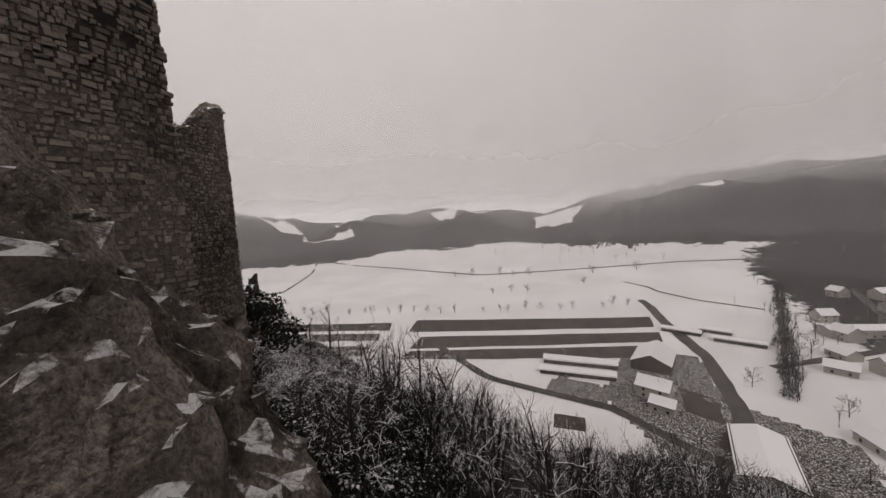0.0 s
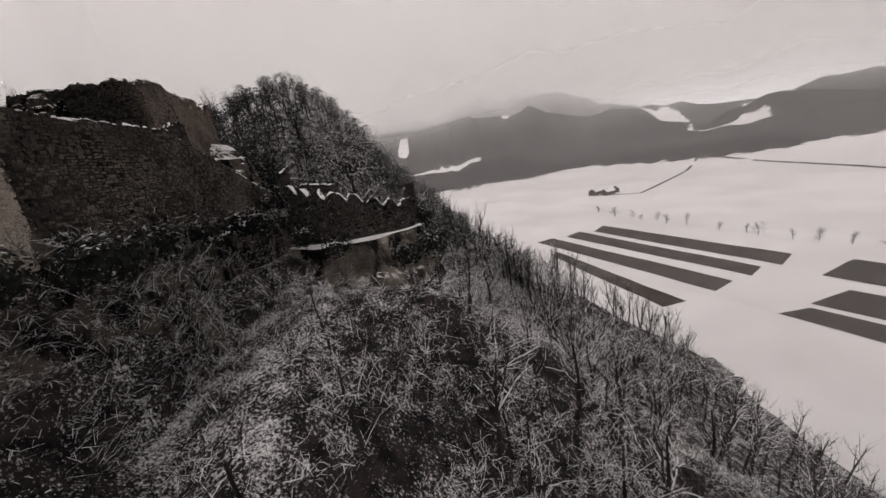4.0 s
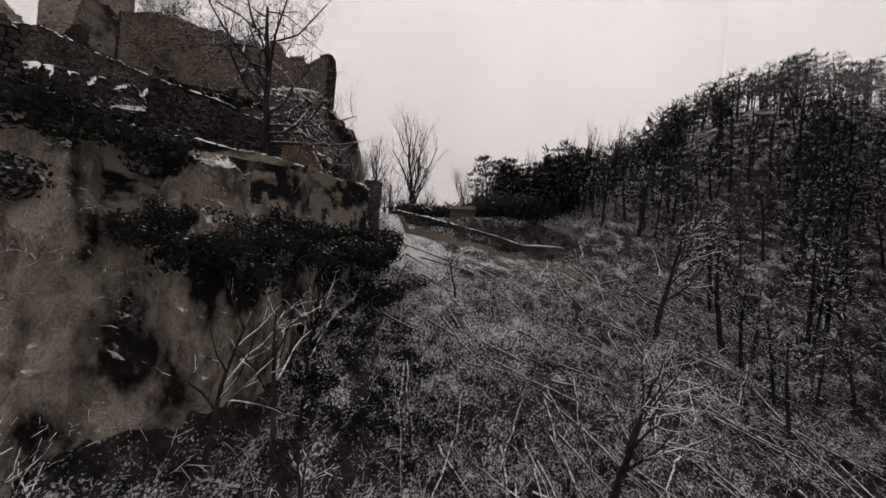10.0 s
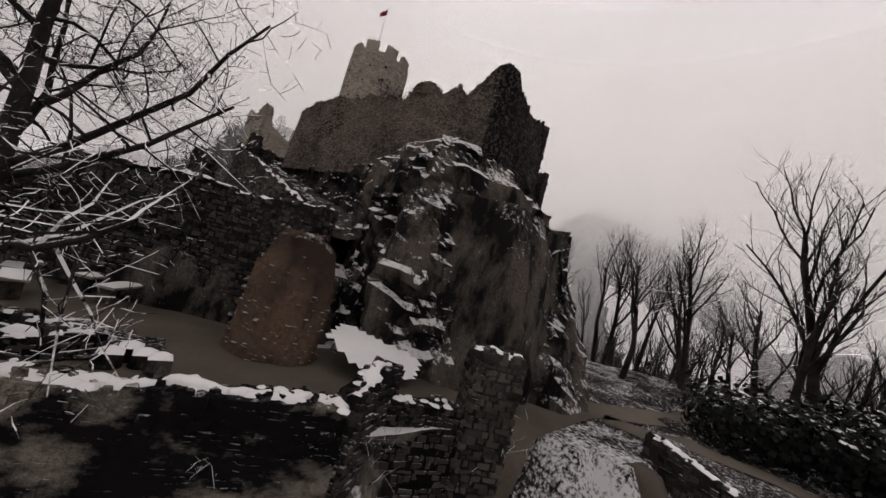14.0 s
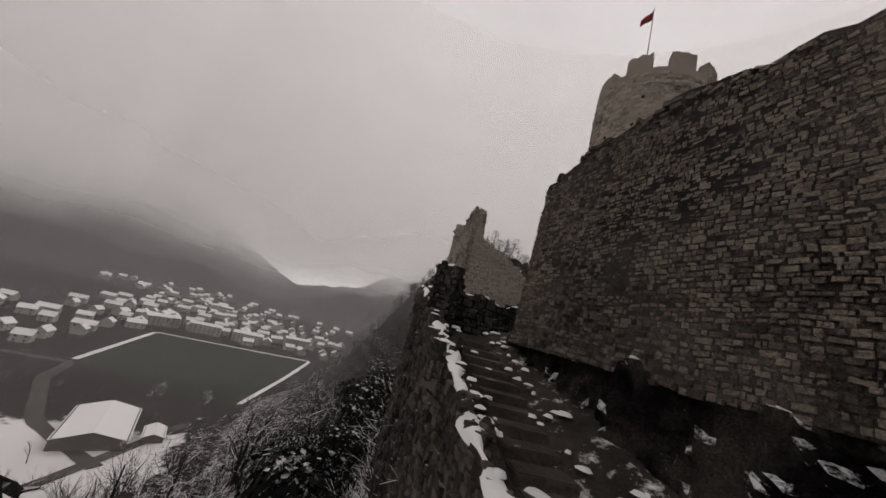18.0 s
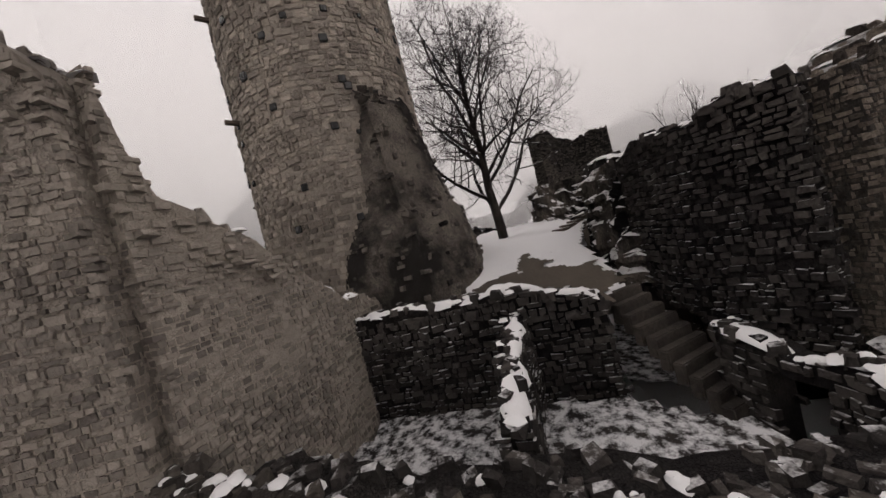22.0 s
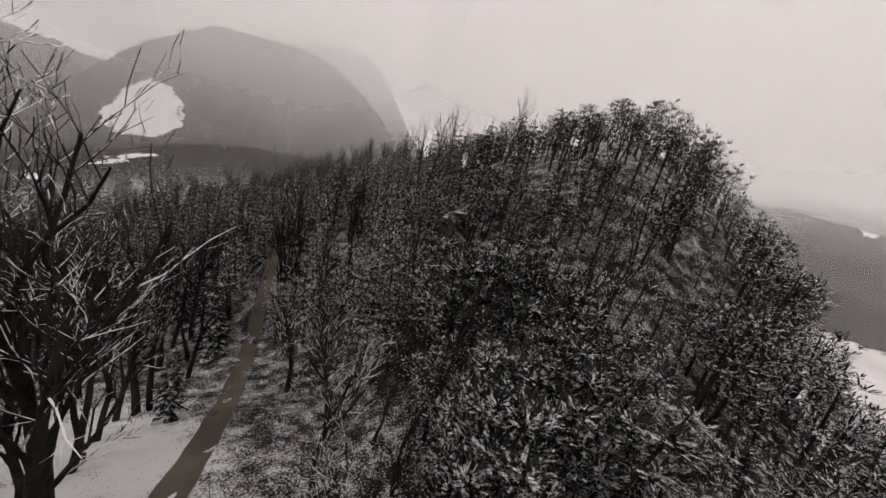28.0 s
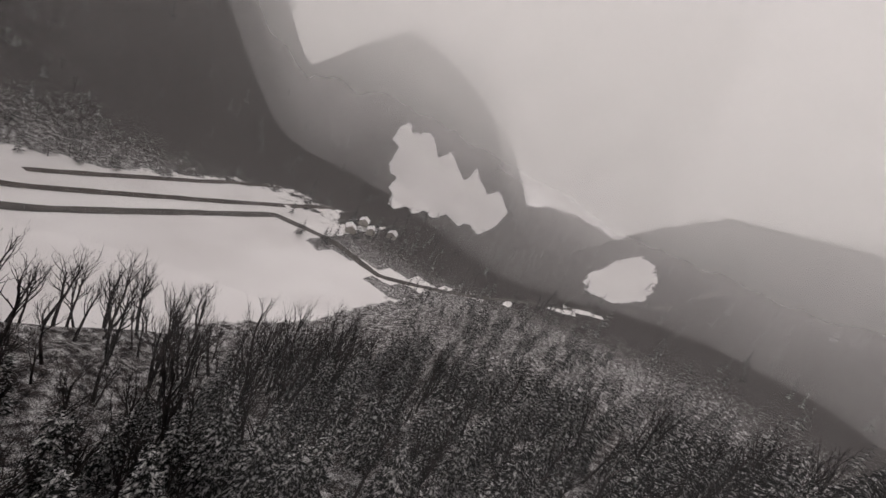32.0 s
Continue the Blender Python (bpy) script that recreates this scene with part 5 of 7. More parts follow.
sheet("east_court", [(14.6, 13.2), (15.6, 11.0), (16.2, 9.0), (17.0, 4.0), (17.2, -3.0), (21.2, -3.0), (21.6, 2.0), (21.0, 8.4), (19.2, 13.2)], lambda x, y: 5.02 - 0.11 * (y - 8) * (y > 8), M_COURT, "snowy lower walk beside the terrace", 0.2, 0.08)
rock("court_outcrop", [(17.2, 14.2), (17.5, 12.4), (18.1, 11.0), (18.7, 9.4), (19.3, 7.9), (20.1, 8.2), (20.4, 10.8), (19.0, 13.4), (18.2, 14.5)], [(6.75, -0.35), (6.4, -0.05), (5.4, 0.25), (4.4, 0.4), (3.4, 0.5)], M_ROCK, 0.5, "snow-streaked rock outcrop beside the steps", 0.14, 8, 0.8, "", "boulder", 0.4, 0.4)

# round tower
TX, TY, TR = 13.3, 24.1, 4.05
tower = part("round_tower", None)
nseg, zt = 96, np.arange(2.0, 21.01, 0.5)
ang = np.arange(nseg) * 2 * np.pi / nseg
rr = TR + 0.005 + 0 * zt
P = np.stack([np.cos(ang)[None] * rr[:, None], np.sin(ang)[None] * rr[:, None], np.repeat(zt[:, None], nseg, 1)], -1)
P[..., :2] *= (1 + 0.003 * fbm(P.reshape(-1, 3), 1.1, 3).reshape(len(zt), nseg))[..., None]
P[..., :2] += (TX, TY)
i = np.arange(P.shape[0] * nseg).reshape(-1, nseg)
j = np.roll(i, -1, 1)
part("drum", raw("drum", P, np.stack([i[:-1], j[:-1], j[1:], i[1:]], -1).reshape(-1, 4), M_TOWER), tower)
sv = stones_on(lambda m: np.stack([TX + np.cos(m / TR) * (TR + 0.03), TY + np.sin(m / TR) * (TR + 0.03)], -1), lambda m: np.stack([np.cos(m / TR), np.sin(m / TR)], -1), None, np.full(60, 21.0), 2.0, np.linspace(0, 2 * np.pi * TR, 60), 0.27, 0.42, 0.03, (), seed=41)
part("masonry", stone_mesh("masonry", sv, M_TOWER), tower, kind="stuff")
bm = bmesh.new()
bmesh.ops.create_cone(bm, cap_ends=True, segments=64, radius1=TR - 0.5, radius2=TR - 0.5, depth=0.3, matrix=Matrix.Translation((TX, TY, 20.4)))
part("platform", bm_mesh("platform", bm, M_CONCRETE), tower)
NM = 9
for k in range(NM):
    a0 = k * 2 * np.pi / NM + 0.2
    n = 6
    w = 2 * np.pi / NM * 0.60
    h = 1.5 if k % 4 else 1.1
    ro, ri = TR + 0.02, TR - 0.7
    vs = []
    for z in (20.6, 21.0 + h):
        for r_ in (ro, ri):
            for q in range(n):
                a = a0 + w * q / (n - 1)
                vs.append((TX + math.cos(a) * r_, TY + math.sin(a) * r_, z + (0.12 * math.sin(3.1 * q + k) if z > 21 else 0)))
    A = np.arange(4 * n).reshape(4, n)
    F = []
    for q in range(n - 1):
        F += [(A[0, q], A[0, q + 1], A[2, q + 1], A[2, q]), (A[1, q + 1], A[1, q], A[3, q], A[3, q + 1]), (A[2, q], A[2, q + 1], A[3, q + 1], A[3, q])]
    F += [(A[0, 0], A[2, 0], A[3, 0], A[1, 0]), (A[0, -1], A[1, -1], A[3, -1], A[2, -1])]
    part("merlon", raw("merlon", np.array(vs), np.array(F), M_TOWER), tower)
i0 = np.arange(nseg)
ring = np.concatenate([np.stack([TX + np.cos(ang) * r_, TY + np.sin(ang) * r_, np.full(nseg, z)], -1) for r_, z in ((TR + 0.02, 20.9), (TR + 0.02, 21.25), (TR - 0.6, 21.25), (TR - 0.6, 20.3))])
part("parapet", raw("parapet", ring, np.concatenate([np.stack([k * nseg + i0, k * nseg + np.roll(i0, -1), (k + 1) * nseg + np.roll(i0, -1), (k + 1) * nseg + i0], -1) for k in range(3)]), M_TOWER), tower)
# Near-black blocks on the drum stand in for the shade inside putlog holes.
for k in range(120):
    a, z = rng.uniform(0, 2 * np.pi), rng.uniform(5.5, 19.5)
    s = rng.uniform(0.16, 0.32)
    me = box_mesh("putlog_hole", (s, 0.10, s), M_GLASSHOLE, bevel=0.03)
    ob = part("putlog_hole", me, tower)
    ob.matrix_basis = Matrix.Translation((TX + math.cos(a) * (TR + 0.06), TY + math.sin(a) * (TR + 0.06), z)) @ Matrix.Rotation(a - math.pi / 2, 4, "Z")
for a, z in ((-0.9, 17.5), (-0.85, 13.0), (2.3, 16.0), (2.4, 11.5)):
    ob = part("beam_stub", box_mesh("beam_stub", (0.18, 0.7, 0.16), M_WOOD), tower)
    ob.matrix_basis = Matrix.Translation((TX + math.cos(a) * (TR + 0.2), TY + math.sin(a) * (TR + 0.2), z)) @ Matrix.Rotation(a - math.pi / 2, 4, "Z")
tagged(tower, "round rubble keep with battered merlons, putlog holes painted as dark blocks", "tower")
rock("tower_crag", [(8.7, 20.9), (10.8, 18.9), (15.2, 18.6), (18.6, 21.3), (18.8, 26.5), (15.5, 29.0), (11.0, 28.2), (9.2, 24.2)], [(11.3, -1.6), (10.7, -1.2), (8.6, -0.85), (6.6, -0.6), (6.2, -0.35), (3.0, 0.0), (-2, 0.4), (-6, 0.8)], M_APRON, 0.4, "rough rock apron hugging the foot of the keep", 0.45, 12, 0.35)
pole = part("flagpole", None)
v, f = tubes([(11.4, 22.4, 20.5, 11.4, 22.4, 28.6, 0.05, 0.03)], 8)
part("pole", raw("pole", v, f, M_METAL, True), pole)
fx = np.linspace(0, 1, 9)
flag = np.array([(11.4 - 0.75 * a, 22.4 + 0.3 * a + 0.08 * math.sin(7 * a), 28.3 - 0.9 * a - h * 0.9 * (1 - 0.25 * a)) for a in fx for h in (0, 1)])
part("flag", raw("flag", flag, np.array([(2 * k, 2 * k + 1, 2 * k + 3, 2 * k + 2) for k in range(8)]), M_FLAG, True), pole, "limp dark red flag")
tagged(pole, "flagpole with a limp red flag on the keep", "flagpole")

# ---- valley ----
ribbon("castle_path", [(-1, -10), (8.5, -13.2), (13, -12.6), (17.6, -12.2), (28, -15), (40, -21.2), (55, -31.6), (73, -42.6), (84, -49), (105, -62), (140, -70)], 2.6, ground, M_PATH, "wet gravel path round the castle foot")
ruined_wall("path_wall", [(15.4, -16.6), (14.6, -21.0), (12.6, -28.0), (11.2, -34.6)], [-10.25, -10.9, -12.3, -13.9], [-12.6, -13.6, -15.2, -16.6], 0.7, M_WALLDARK, M_STONEDARK, "long retaining wall between the two paths, snow on its coping", 0.06, 1.0, (), 0.5, (1, -1), 0.26, 0.45, 0.04, 51)
ribbon("upper_path", [(18, -13.5), (21, -20), (24, -29), (27, -38), (33, -50)], 2.4, ground, M_PATH, "gravel path across the saddle")
ribbon("lower_path", [(13.3, -16.8), (12.6, -21), (10.7, -28), (9.2, -33.5), (6.2, -37), (3.0, -40.5)], 1.7, ground, M_PATH, "muddy path below the retaining wall")

def strip(name, pts, mat, label, lift=0.12, category="field", n=10):
    """A four-cornered field draped on the ground."""
    a, b, c, d = (np.array(p, float) for p in pts)
    u, v = np.meshgrid(np.linspace(0, 1, n), np.linspace(0, 1, n))
    P = (a * (1 - u[..., None]) + b * u[..., None]) * (1 - v[..., None]) + (d * (1 - u[..., None]) + c * u[..., None]) * v[..., None]
    P = P + 0.5 * fbm(np.concatenate([P.reshape(-1, 2), np.zeros((n * n, 1))], 1), 0.08, 2).reshape(n, n, 1)
    z = ground(P[..., 0], P[..., 1]) + lift
    i = np.arange(n * n).reshape(n, n)
    q = np.stack([i[:-1, :-1], i[:-1, 1:], i[1:, 1:], i[1:, :-1]], -1).reshape(-1, 4)
    return tagged(part(name, raw(name, np.concatenate([P, z[..., None]], -1), q, mat, True)), label, category, kind="structure")

for corners in (
    [(-158, -258), (-207, -137), (-190, -125), (-143, -243)], [(-133, -250), (-181, -127), (-168, -118), (-118, -240)],
    [(-107, -242), (-157, -116), (-142, -108), (-92, -236)], [(-98, -202), (-124, -102), (-112, -100), (-91, -197)],
    [(-221, -120), (-287, 55), (-262, 58), (-192, -108)], [(-187, -92), (-252, 60), (-233, 62), (-164, -86)], [(-161, -83), (-224, 56), (-202, 52), (-147, -82)],
):
    strip("ploughed_strip", corners, M_SOIL, "dark ploughed strip between snow bands")
strip("sports_field", [(-214, 248), (-101, 241), (-122, 439), (-263, 381)], M_GRASS, "dark green sports field bare of snow")
face_rubble("tower_crag", 1900, 0.13, M_STONE, 71, label="rough rubble of the apron")
face_rubble("conglomerate_mound", 420, 0.10, M_MOUND, 74, None, "pebbles of the conglomerate", 0.05)
face_rubble("north_base", 260, 0.3, M_STONEMID, 77, None, "broken rock facets", 0.15)

# ---- mist and low cloud: haze painted on rings ----
def mist(radius, low, high, thin, thick, cut, east=False):
    """One veil of mist: a see-through ring painting in haze, thicker upwards into cloud."""
    m = bpy.data.materials.new("mist")
    m.use_nodes = True
    n, l = m.node_tree.nodes, m.node_tree.links
    n.clear()
    out, mix = n.new("ShaderNodeOutputMaterial"), n.new("ShaderNodeMixShader")
    tr, di, tl, ad = n.new("ShaderNodeBsdfTransparent"), n.new("ShaderNodeBsdfDiffuse"), n.new("ShaderNodeBsdfTranslucent"), n.new("ShaderNodeMixShader")
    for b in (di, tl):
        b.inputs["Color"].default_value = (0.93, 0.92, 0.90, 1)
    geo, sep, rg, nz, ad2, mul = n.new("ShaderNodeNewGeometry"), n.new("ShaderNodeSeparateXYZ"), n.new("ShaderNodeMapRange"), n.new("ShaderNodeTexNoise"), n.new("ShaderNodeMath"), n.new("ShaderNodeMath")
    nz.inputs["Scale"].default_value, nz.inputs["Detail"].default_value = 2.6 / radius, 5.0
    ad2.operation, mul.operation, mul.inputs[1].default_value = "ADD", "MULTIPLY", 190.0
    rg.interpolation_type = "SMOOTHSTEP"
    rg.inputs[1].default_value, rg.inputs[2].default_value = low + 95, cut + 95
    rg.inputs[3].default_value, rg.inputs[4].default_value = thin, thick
    l.new(geo.outputs["Position"], sep.inputs[0])
    l.new(geo.outputs["Position"], nz.inputs["Vector"])
    l.new(nz.outputs[0], mul.inputs[0])
    l.new(sep.outputs[2], ad2.inputs[0])
    l.new(mul.outputs[0], ad2.inputs[1])
    l.new(ad2.outputs[0], rg.inputs[0])
    if east:
        side, both = n.new("ShaderNodeMapRange"), n.new("ShaderNodeMath")
        side.interpolation_type, both.operation = "SMOOTHSTEP", "MULTIPLY"
        side.inputs[1].default_value, side.inputs[2].default_value = 180, 480
        l.new(sep.outputs[0], side.inputs[0])
        l.new(side.outputs[0], both.inputs[0])
        l.new(rg.outputs[0], both.inputs[1])
        l.new(both.outputs[0], mix.inputs[0])
    else:
        l.new(rg.outputs[0], mix.inputs[0])
    l.new(di.outputs[0], ad.inputs[1])
    l.new(tl.outputs[0], ad.inputs[2])
    l.new(tr.outputs[0], mix.inputs[1])
    l.new(ad.outputs[0], mix.inputs[2])
    l.new(mix.outputs[0], out.inputs[0])
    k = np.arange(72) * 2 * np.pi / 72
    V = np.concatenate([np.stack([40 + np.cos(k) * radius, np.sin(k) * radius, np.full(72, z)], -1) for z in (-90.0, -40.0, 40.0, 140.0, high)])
    i = np.arange(V.shape[0]).reshape(-1, 72)
    j = np.roll(i, -1, 1)
    ob = part("mist_bank", raw("mist_bank", V, np.stack([i[:-1], j[:-1], j[1:], i[1:]], -1).reshape(-1, 4), m, True))
    ob.visible_shadow = False
    tagged(ob, "translucent ring painting in mist and haze, whitening upwards into low cloud", "mist", kind="structure")

# Nested rings add up to distance haze; opacity is set per radius.
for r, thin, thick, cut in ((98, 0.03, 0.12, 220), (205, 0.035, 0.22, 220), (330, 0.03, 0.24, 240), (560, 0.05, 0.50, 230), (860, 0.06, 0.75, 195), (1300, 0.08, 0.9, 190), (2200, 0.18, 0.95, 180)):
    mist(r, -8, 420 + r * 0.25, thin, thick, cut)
# Extra ring on the east side only, hazing the far hills paler.
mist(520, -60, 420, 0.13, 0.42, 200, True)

# ---- woods ----
BARE = [(v / 12.0, f) for v, f in (proto_bare(12, q, kids=(8, 5, 4), thick=0.013) for q in (1, 2, 3, 4, 5))]
FAR_BARE = [(v / 12.0, f) for v, f in (proto_bare(12, q, kids=(6, 4, 2), thick=0.045) for q in (1, 2, 3, 4))]
SLIM = [(v / 12.0, f) for v, f in (proto_bare(12, q, kids=(8, 6, 4), thick=0.010, spread=0.4, bare=0.5, upward=0.5) for q in (21, 22, 23))]
FAR_FIR = [(v / 14.0, f) for v, f in (proto_conifer(14, q, 7, 5) for q in (5, 6, 7))]
FIR = [(v / 14.0, f) for v, f in (proto_conifer(14, q, 9, 6) for q in (5, 6, 7))]
SHRUB = [proto_shrub(1.0, q, 8, 0.0085) for q in (8, 9, 10, 11)]
BRUSH = [proto_shrub(1.0, q, 7, 0.0095) for q in (8, 9, 10, 11)]

def proto_pine(seed, clumps=24, leaves=20, long=0.045, wide=0.0065):
    """A round-headed pine, one unit high: a trunk with flat tufts of needles."""
    r = np.random.default_rng(seed)
    v, f = tubes([(0, 0, 0, 0.02, 0, 0.5, 0.022, 0.016), (0.02, 0, 0.5, 0, 0.02, 0.95, 0.016, 0.006)], 4)
    V, F, n = [v], [f], len(v)
    for k in range(clumps):
        z = 0.42 + 0.55 * (k + 0.5) / clumps
        reach = 0.30 * math.sqrt(max(0.05, 1 - ((z - 0.62) / 0.42) ** 2))
        a = k * 2.4
        c = np.array([math.cos(a) * reach * r.uniform(0.2, 1), math.sin(a) * reach * r.uniform(0.2, 1), z])
        for q in range(leaves):
            d = r.normal(0, 1, 3) * (1, 1, 0.35)
            d /= np.linalg.norm(d)
            s = np.cross(d, (r.normal(0, 0.3), r.normal(0, 0.3), 1))
            s /= np.linalg.norm(s)
            o = c + d * r.uniform(0.0, 0.07)
            V.append(np.array([o - s * wide, o + s * wide, o + d * long + s * wide * 0.8 + [0, 0, 0.02], o + d * long - s * wide * 0.8 + [0, 0, 0.02]]))
            F.append(np.array([(0, 1, 2, 3)]) + n)
            n += 4
    return np.concatenate(V), np.concatenate(F)

PINE = [proto_pine(q) for q in (31, 32, 33, 34)]

PATHS = [np.array([(8.5, -13.2), (17.6, -12.2), (28, -15), (40, -21.2), (55, -31.6), (73, -42.6), (84, -49), (105, -62)]), np.array([(18, -14.5), (20, -20), (17, -28), (13, -36), (6, -48), (-6, -62)])]

def off_path(x, y, gap):
    best = np.full(x.shape, 1e9)
    p = np.stack([x, y], -1)
    for line in PATHS:
        for a, b in zip(line[:-1], line[1:]):
            t = np.clip(((p - a) @ (b - a)) / ((b - a) @ (b - a)), 0, 1)
            best = np.minimum(best, np.hypot(*(p - a - t[:, None] * (b - a)).T))
    return best > gap

def spots(n, x0, x1, y0, y1, seed, test):
    r = np.random.default_rng(seed)
    p = np.stack([r.uniform(x0, x1, n), r.uniform(y0, y1, n)], -1)
    z = ground(p[:, 0], p[:, 1])
    k = test(p[:, 0], p[:, 1], z) & off_path(p[:, 0], p[:, 1], 2.6)
    return p[k], z[k], r.uniform(0.7, 1.25, int(k.sum()))

def wooded(x, y, z, gap=1.0):
    return (z > VALLEY + 4) & (inside_dist(x, y, EDGE) < -gap)

def clear(x, y):
    """The felled slope west of the saddle."""
    return (x > -30) & (x < 8) & (y < -18) & (y > -52)

def south_of_path(x, y, gap):
    return y < np.interp(x, (0, 17.6, 28, 40, 55, 73, 84, 105), (-12, -12.2, -15, -21.2, -31.6, -42.6, -49, -62)) - gap

p, z, s = spots(1900, -60, 20, -48, 62, 1, lambda x, y, z: wooded(x, y, z) & ((x < 4) | (y > 30)) & ~clear(x, y))
k = p[:, 1] < 30
scatter("undergrowth", SHRUB, p[k], z[k] - 0.1, s[k] * 2.7, M_BRUSH, "tangled snow-dusted undergrowth on the castle slope", 1, category="undergrowth")
# North of y = 30 the shrubs take the darker twig colour with less snow.
scatter("undergrowth", SHRUB, p[~k], z[~k] - 0.1, s[~k] * 2.3, M_DARKTWIG, "dark tangled undergrowth on the north slope", 101, category="undergrowth")
p, z, s = spots(3000, -36, 30, -58, -16, 5, lambda x, y, z: wooded(x, y, z) & ~((x > 5) & (x < 14) & (y > -23)))
scatter("undergrowth", BRUSH, p, z - 0.1, s * np.where((p[:, 0] > 2) & (p[:, 1] > -36), 0.7, 1.9), M_BRUSH, "low brushwood on the felled slope", 5, category="undergrowth")
p, z, s = spots(1000, -100, 130, -110, 110, 6, lambda x, y, z: wooded(x, y, z) & ((x < -40) | (x > 80) | (y > 60) | (x > 40) & (south_of_path(x, y, 4) | ~south_of_path(x, y, -14))))
scatter("undergrowth", BRUSH, p, z - 0.1, s * 2.6, M_DARKTWIG, "undergrowth of the lower woods", 6, category="undergrowth")
p, z, s = spots(380, -100, 30, -40, 100, 2, lambda x, y, z: wooded(x, y, z, 6) & (z < -24) & ~clear(x, y))
scatter("bare_wood", BARE, p, z - 0.2, s * 9, M_TWIG, "bare beech wood below the castle", 2)
p, z, s = spots(260, -80, 8, -140, -30, 7, lambda x, y, z: wooded(x, y, z, 6) & ~clear(x, y) & (z < -24))
scatter("bare_wood", SLIM, p, z - 0.2, s * 13, M_TWIG, "slim bare trees on the western slope", 7)
p, z, s = spots(440, 26, 190, -130, 60, 8, lambda x, y, z: wooded(x, y, z, 6) & ((x < 40) | (x > 80) | south_of_path(x, y, 12) | ~south_of_path(x, y, -7)) & ((x < 92) | (y > -30)) & ~((x < 82) & (y < -60)))
tall = np.where((np.abs((p[:, 1] + 26) + 0.72 * (p[:, 0] - 29)) < 9) & (p[:, 0] < 62), 10.0, np.where(p[:, 0] > 62, 19.0, 16.0))
scatter("bare_wood", SLIM, p, z - 0.2, s * tall, M_DARKTWIG, "bare beech wood along the castle path", 8)
p, z, s = spots(1000, -50, 110, -175, -46, 3, lambda x, y, z: wooded(x, y, z))
scatter("pine_wood", PINE, p, z - 0.2, s * 10, M_FIR, "snow-dusted pines on the south hill", 3)
p, z, s = spots(300, -50, 120, -175, -44, 9, lambda x, y, z: wooded(x, y, z))
scatter("bare_wood", FAR_BARE, p, z - 0.2, s * 7, M_TWIG, "bare trees among the pines of the south hill", 9)
NEAR_FIR = [(v / 14.0, f) for v, f in (proto_conifer(14, q, 18, 9) for q in (15, 16, 17))]
p, z, s = spots(190, 66, 190, -130, 5, 13, lambda x, y, z: wooded(x, y, z) & ((x > 92) | (y < -70)))
scatter("fir_wood", NEAR_FIR, p, z - 0.2, s * np.where((p[:, 1] < -62) & (p[:, 0] < 115), 7.0, 16.0), M_FIRDARK, "snow-laden firs on the slope above the gorge", 13)
p, z, s = spots(330, 60, 190, -130, 20, 113, lambda x, y, z: wooded(x, y, z) & ((x > 80) | (y < -70)))
scatter("bare_wood", SLIM, p, z - 0.2, s * np.where((p[:, 1] < -62) & (p[:, 0] < 115), 6.0, 14.0), M_DARKTWIG, "bare trees among the firs above the gorge", 113)
p, z, s = spots(300, 330, 800, -260, 125, 14, lambda x, y, z: (z < VALLEY + 30) & (np.abs((x - 464) * 0.761 + (y + 71) * 0.649) > 16))
scatter("fir_wood", FAR_FIR + FAR_BARE, p, z - 0.2, s * 15, M_FIRDARK, "dark woods on the floor of the gorge", 14)
p, z, s = spots(300, 60, 330, -190, -20, 10, lambda x, y, z: wooded(x, y, z))
scatter("fir_wood", FIR, p, z - 0.2, s * 15, M_FIRDARK, "snow-laden firs above the gorge", 10)
p, z, s = spots(420, -60, 260, 130, 380, 4, lambda x, y, z: wooded(x, y, z))
scatter("fir_wood", FIR + PINE, p, z - 0.2, s * 12, M_FIR, "snowy firs on the rocky north ridge", 4)
p, z, s = spots(800, 150, 1100, -600, 700, 12, lambda x, y, z: wooded(x, y, z) & (np.hypot(x, y) > 220) & (inside_dist(x, y, MEADOW) < 0))
scatter("fir_wood", FAR_FIR, p, z - 0.2, s * 20, M_FIRDARK, "distant fir forest on the mountainsides", 12)
tree("court_tree", (16.1, 17.0, 4.1), 12.9, 11, "tall bare lime tree in the snowy upper court", M_DARKTWIG, levels=5, kids=(24, 10, 7, 4), spread=0.9, bare=0.14, crook=0.16, upward=0.25)
tree("ward_tree", (-7.4, -7.1, -10.7), 15.5, 12, "spreading bare tree in the lower ward", M_BRUSH, levels=5, kids=(17, 9, 6, 4), spread=1.15, bare=0.14, crook=0.2, upward=0.15)

def clothe(name, rocks, count, seed, test, size, protos, mat, label):
    """Plants rooted on the faces of rocks."""
    r = np.random.default_rng(seed)
    pts = []
    for ob in bpy.data.objects:
        if ob.name in rocks:
            pts += [tuple(p.center) for p in ob.data.polygons if p.normal.z > -0.2]
    pts = np.array(pts)
    pts = pts[test(pts[:, 0], pts[:, 1], pts[:, 2])]
    pts = pts[r.permutation(len(pts))[:count]]
    scatter(name, protos, pts[:, :2], pts[:, 2] - 0.15, r.uniform(0.6, 1.3, len(pts)) * size, mat, label, seed, 0.5, "undergrowth")

clothe("undergrowth", ("castle_rock", "ramp_fill"), 1250, 61, lambda x, y, z: (z < -4.5) & (x < 12) & (y < 31) & (y > 3), 2.2, SHRUB, M_BRUSH, "snowy brushwood rooted on the castle rock")
clothe("undergrowth", ("terrace_crag", "castle_rock", "south_crag", "south_spur"), 520, 62, lambda x, y, z: (z < 1.5) & (z > -11) & ((x < 10) | (y < -5)), 0.5, SHRUB, M_TWIG, "tufts of dead growth on the crag")
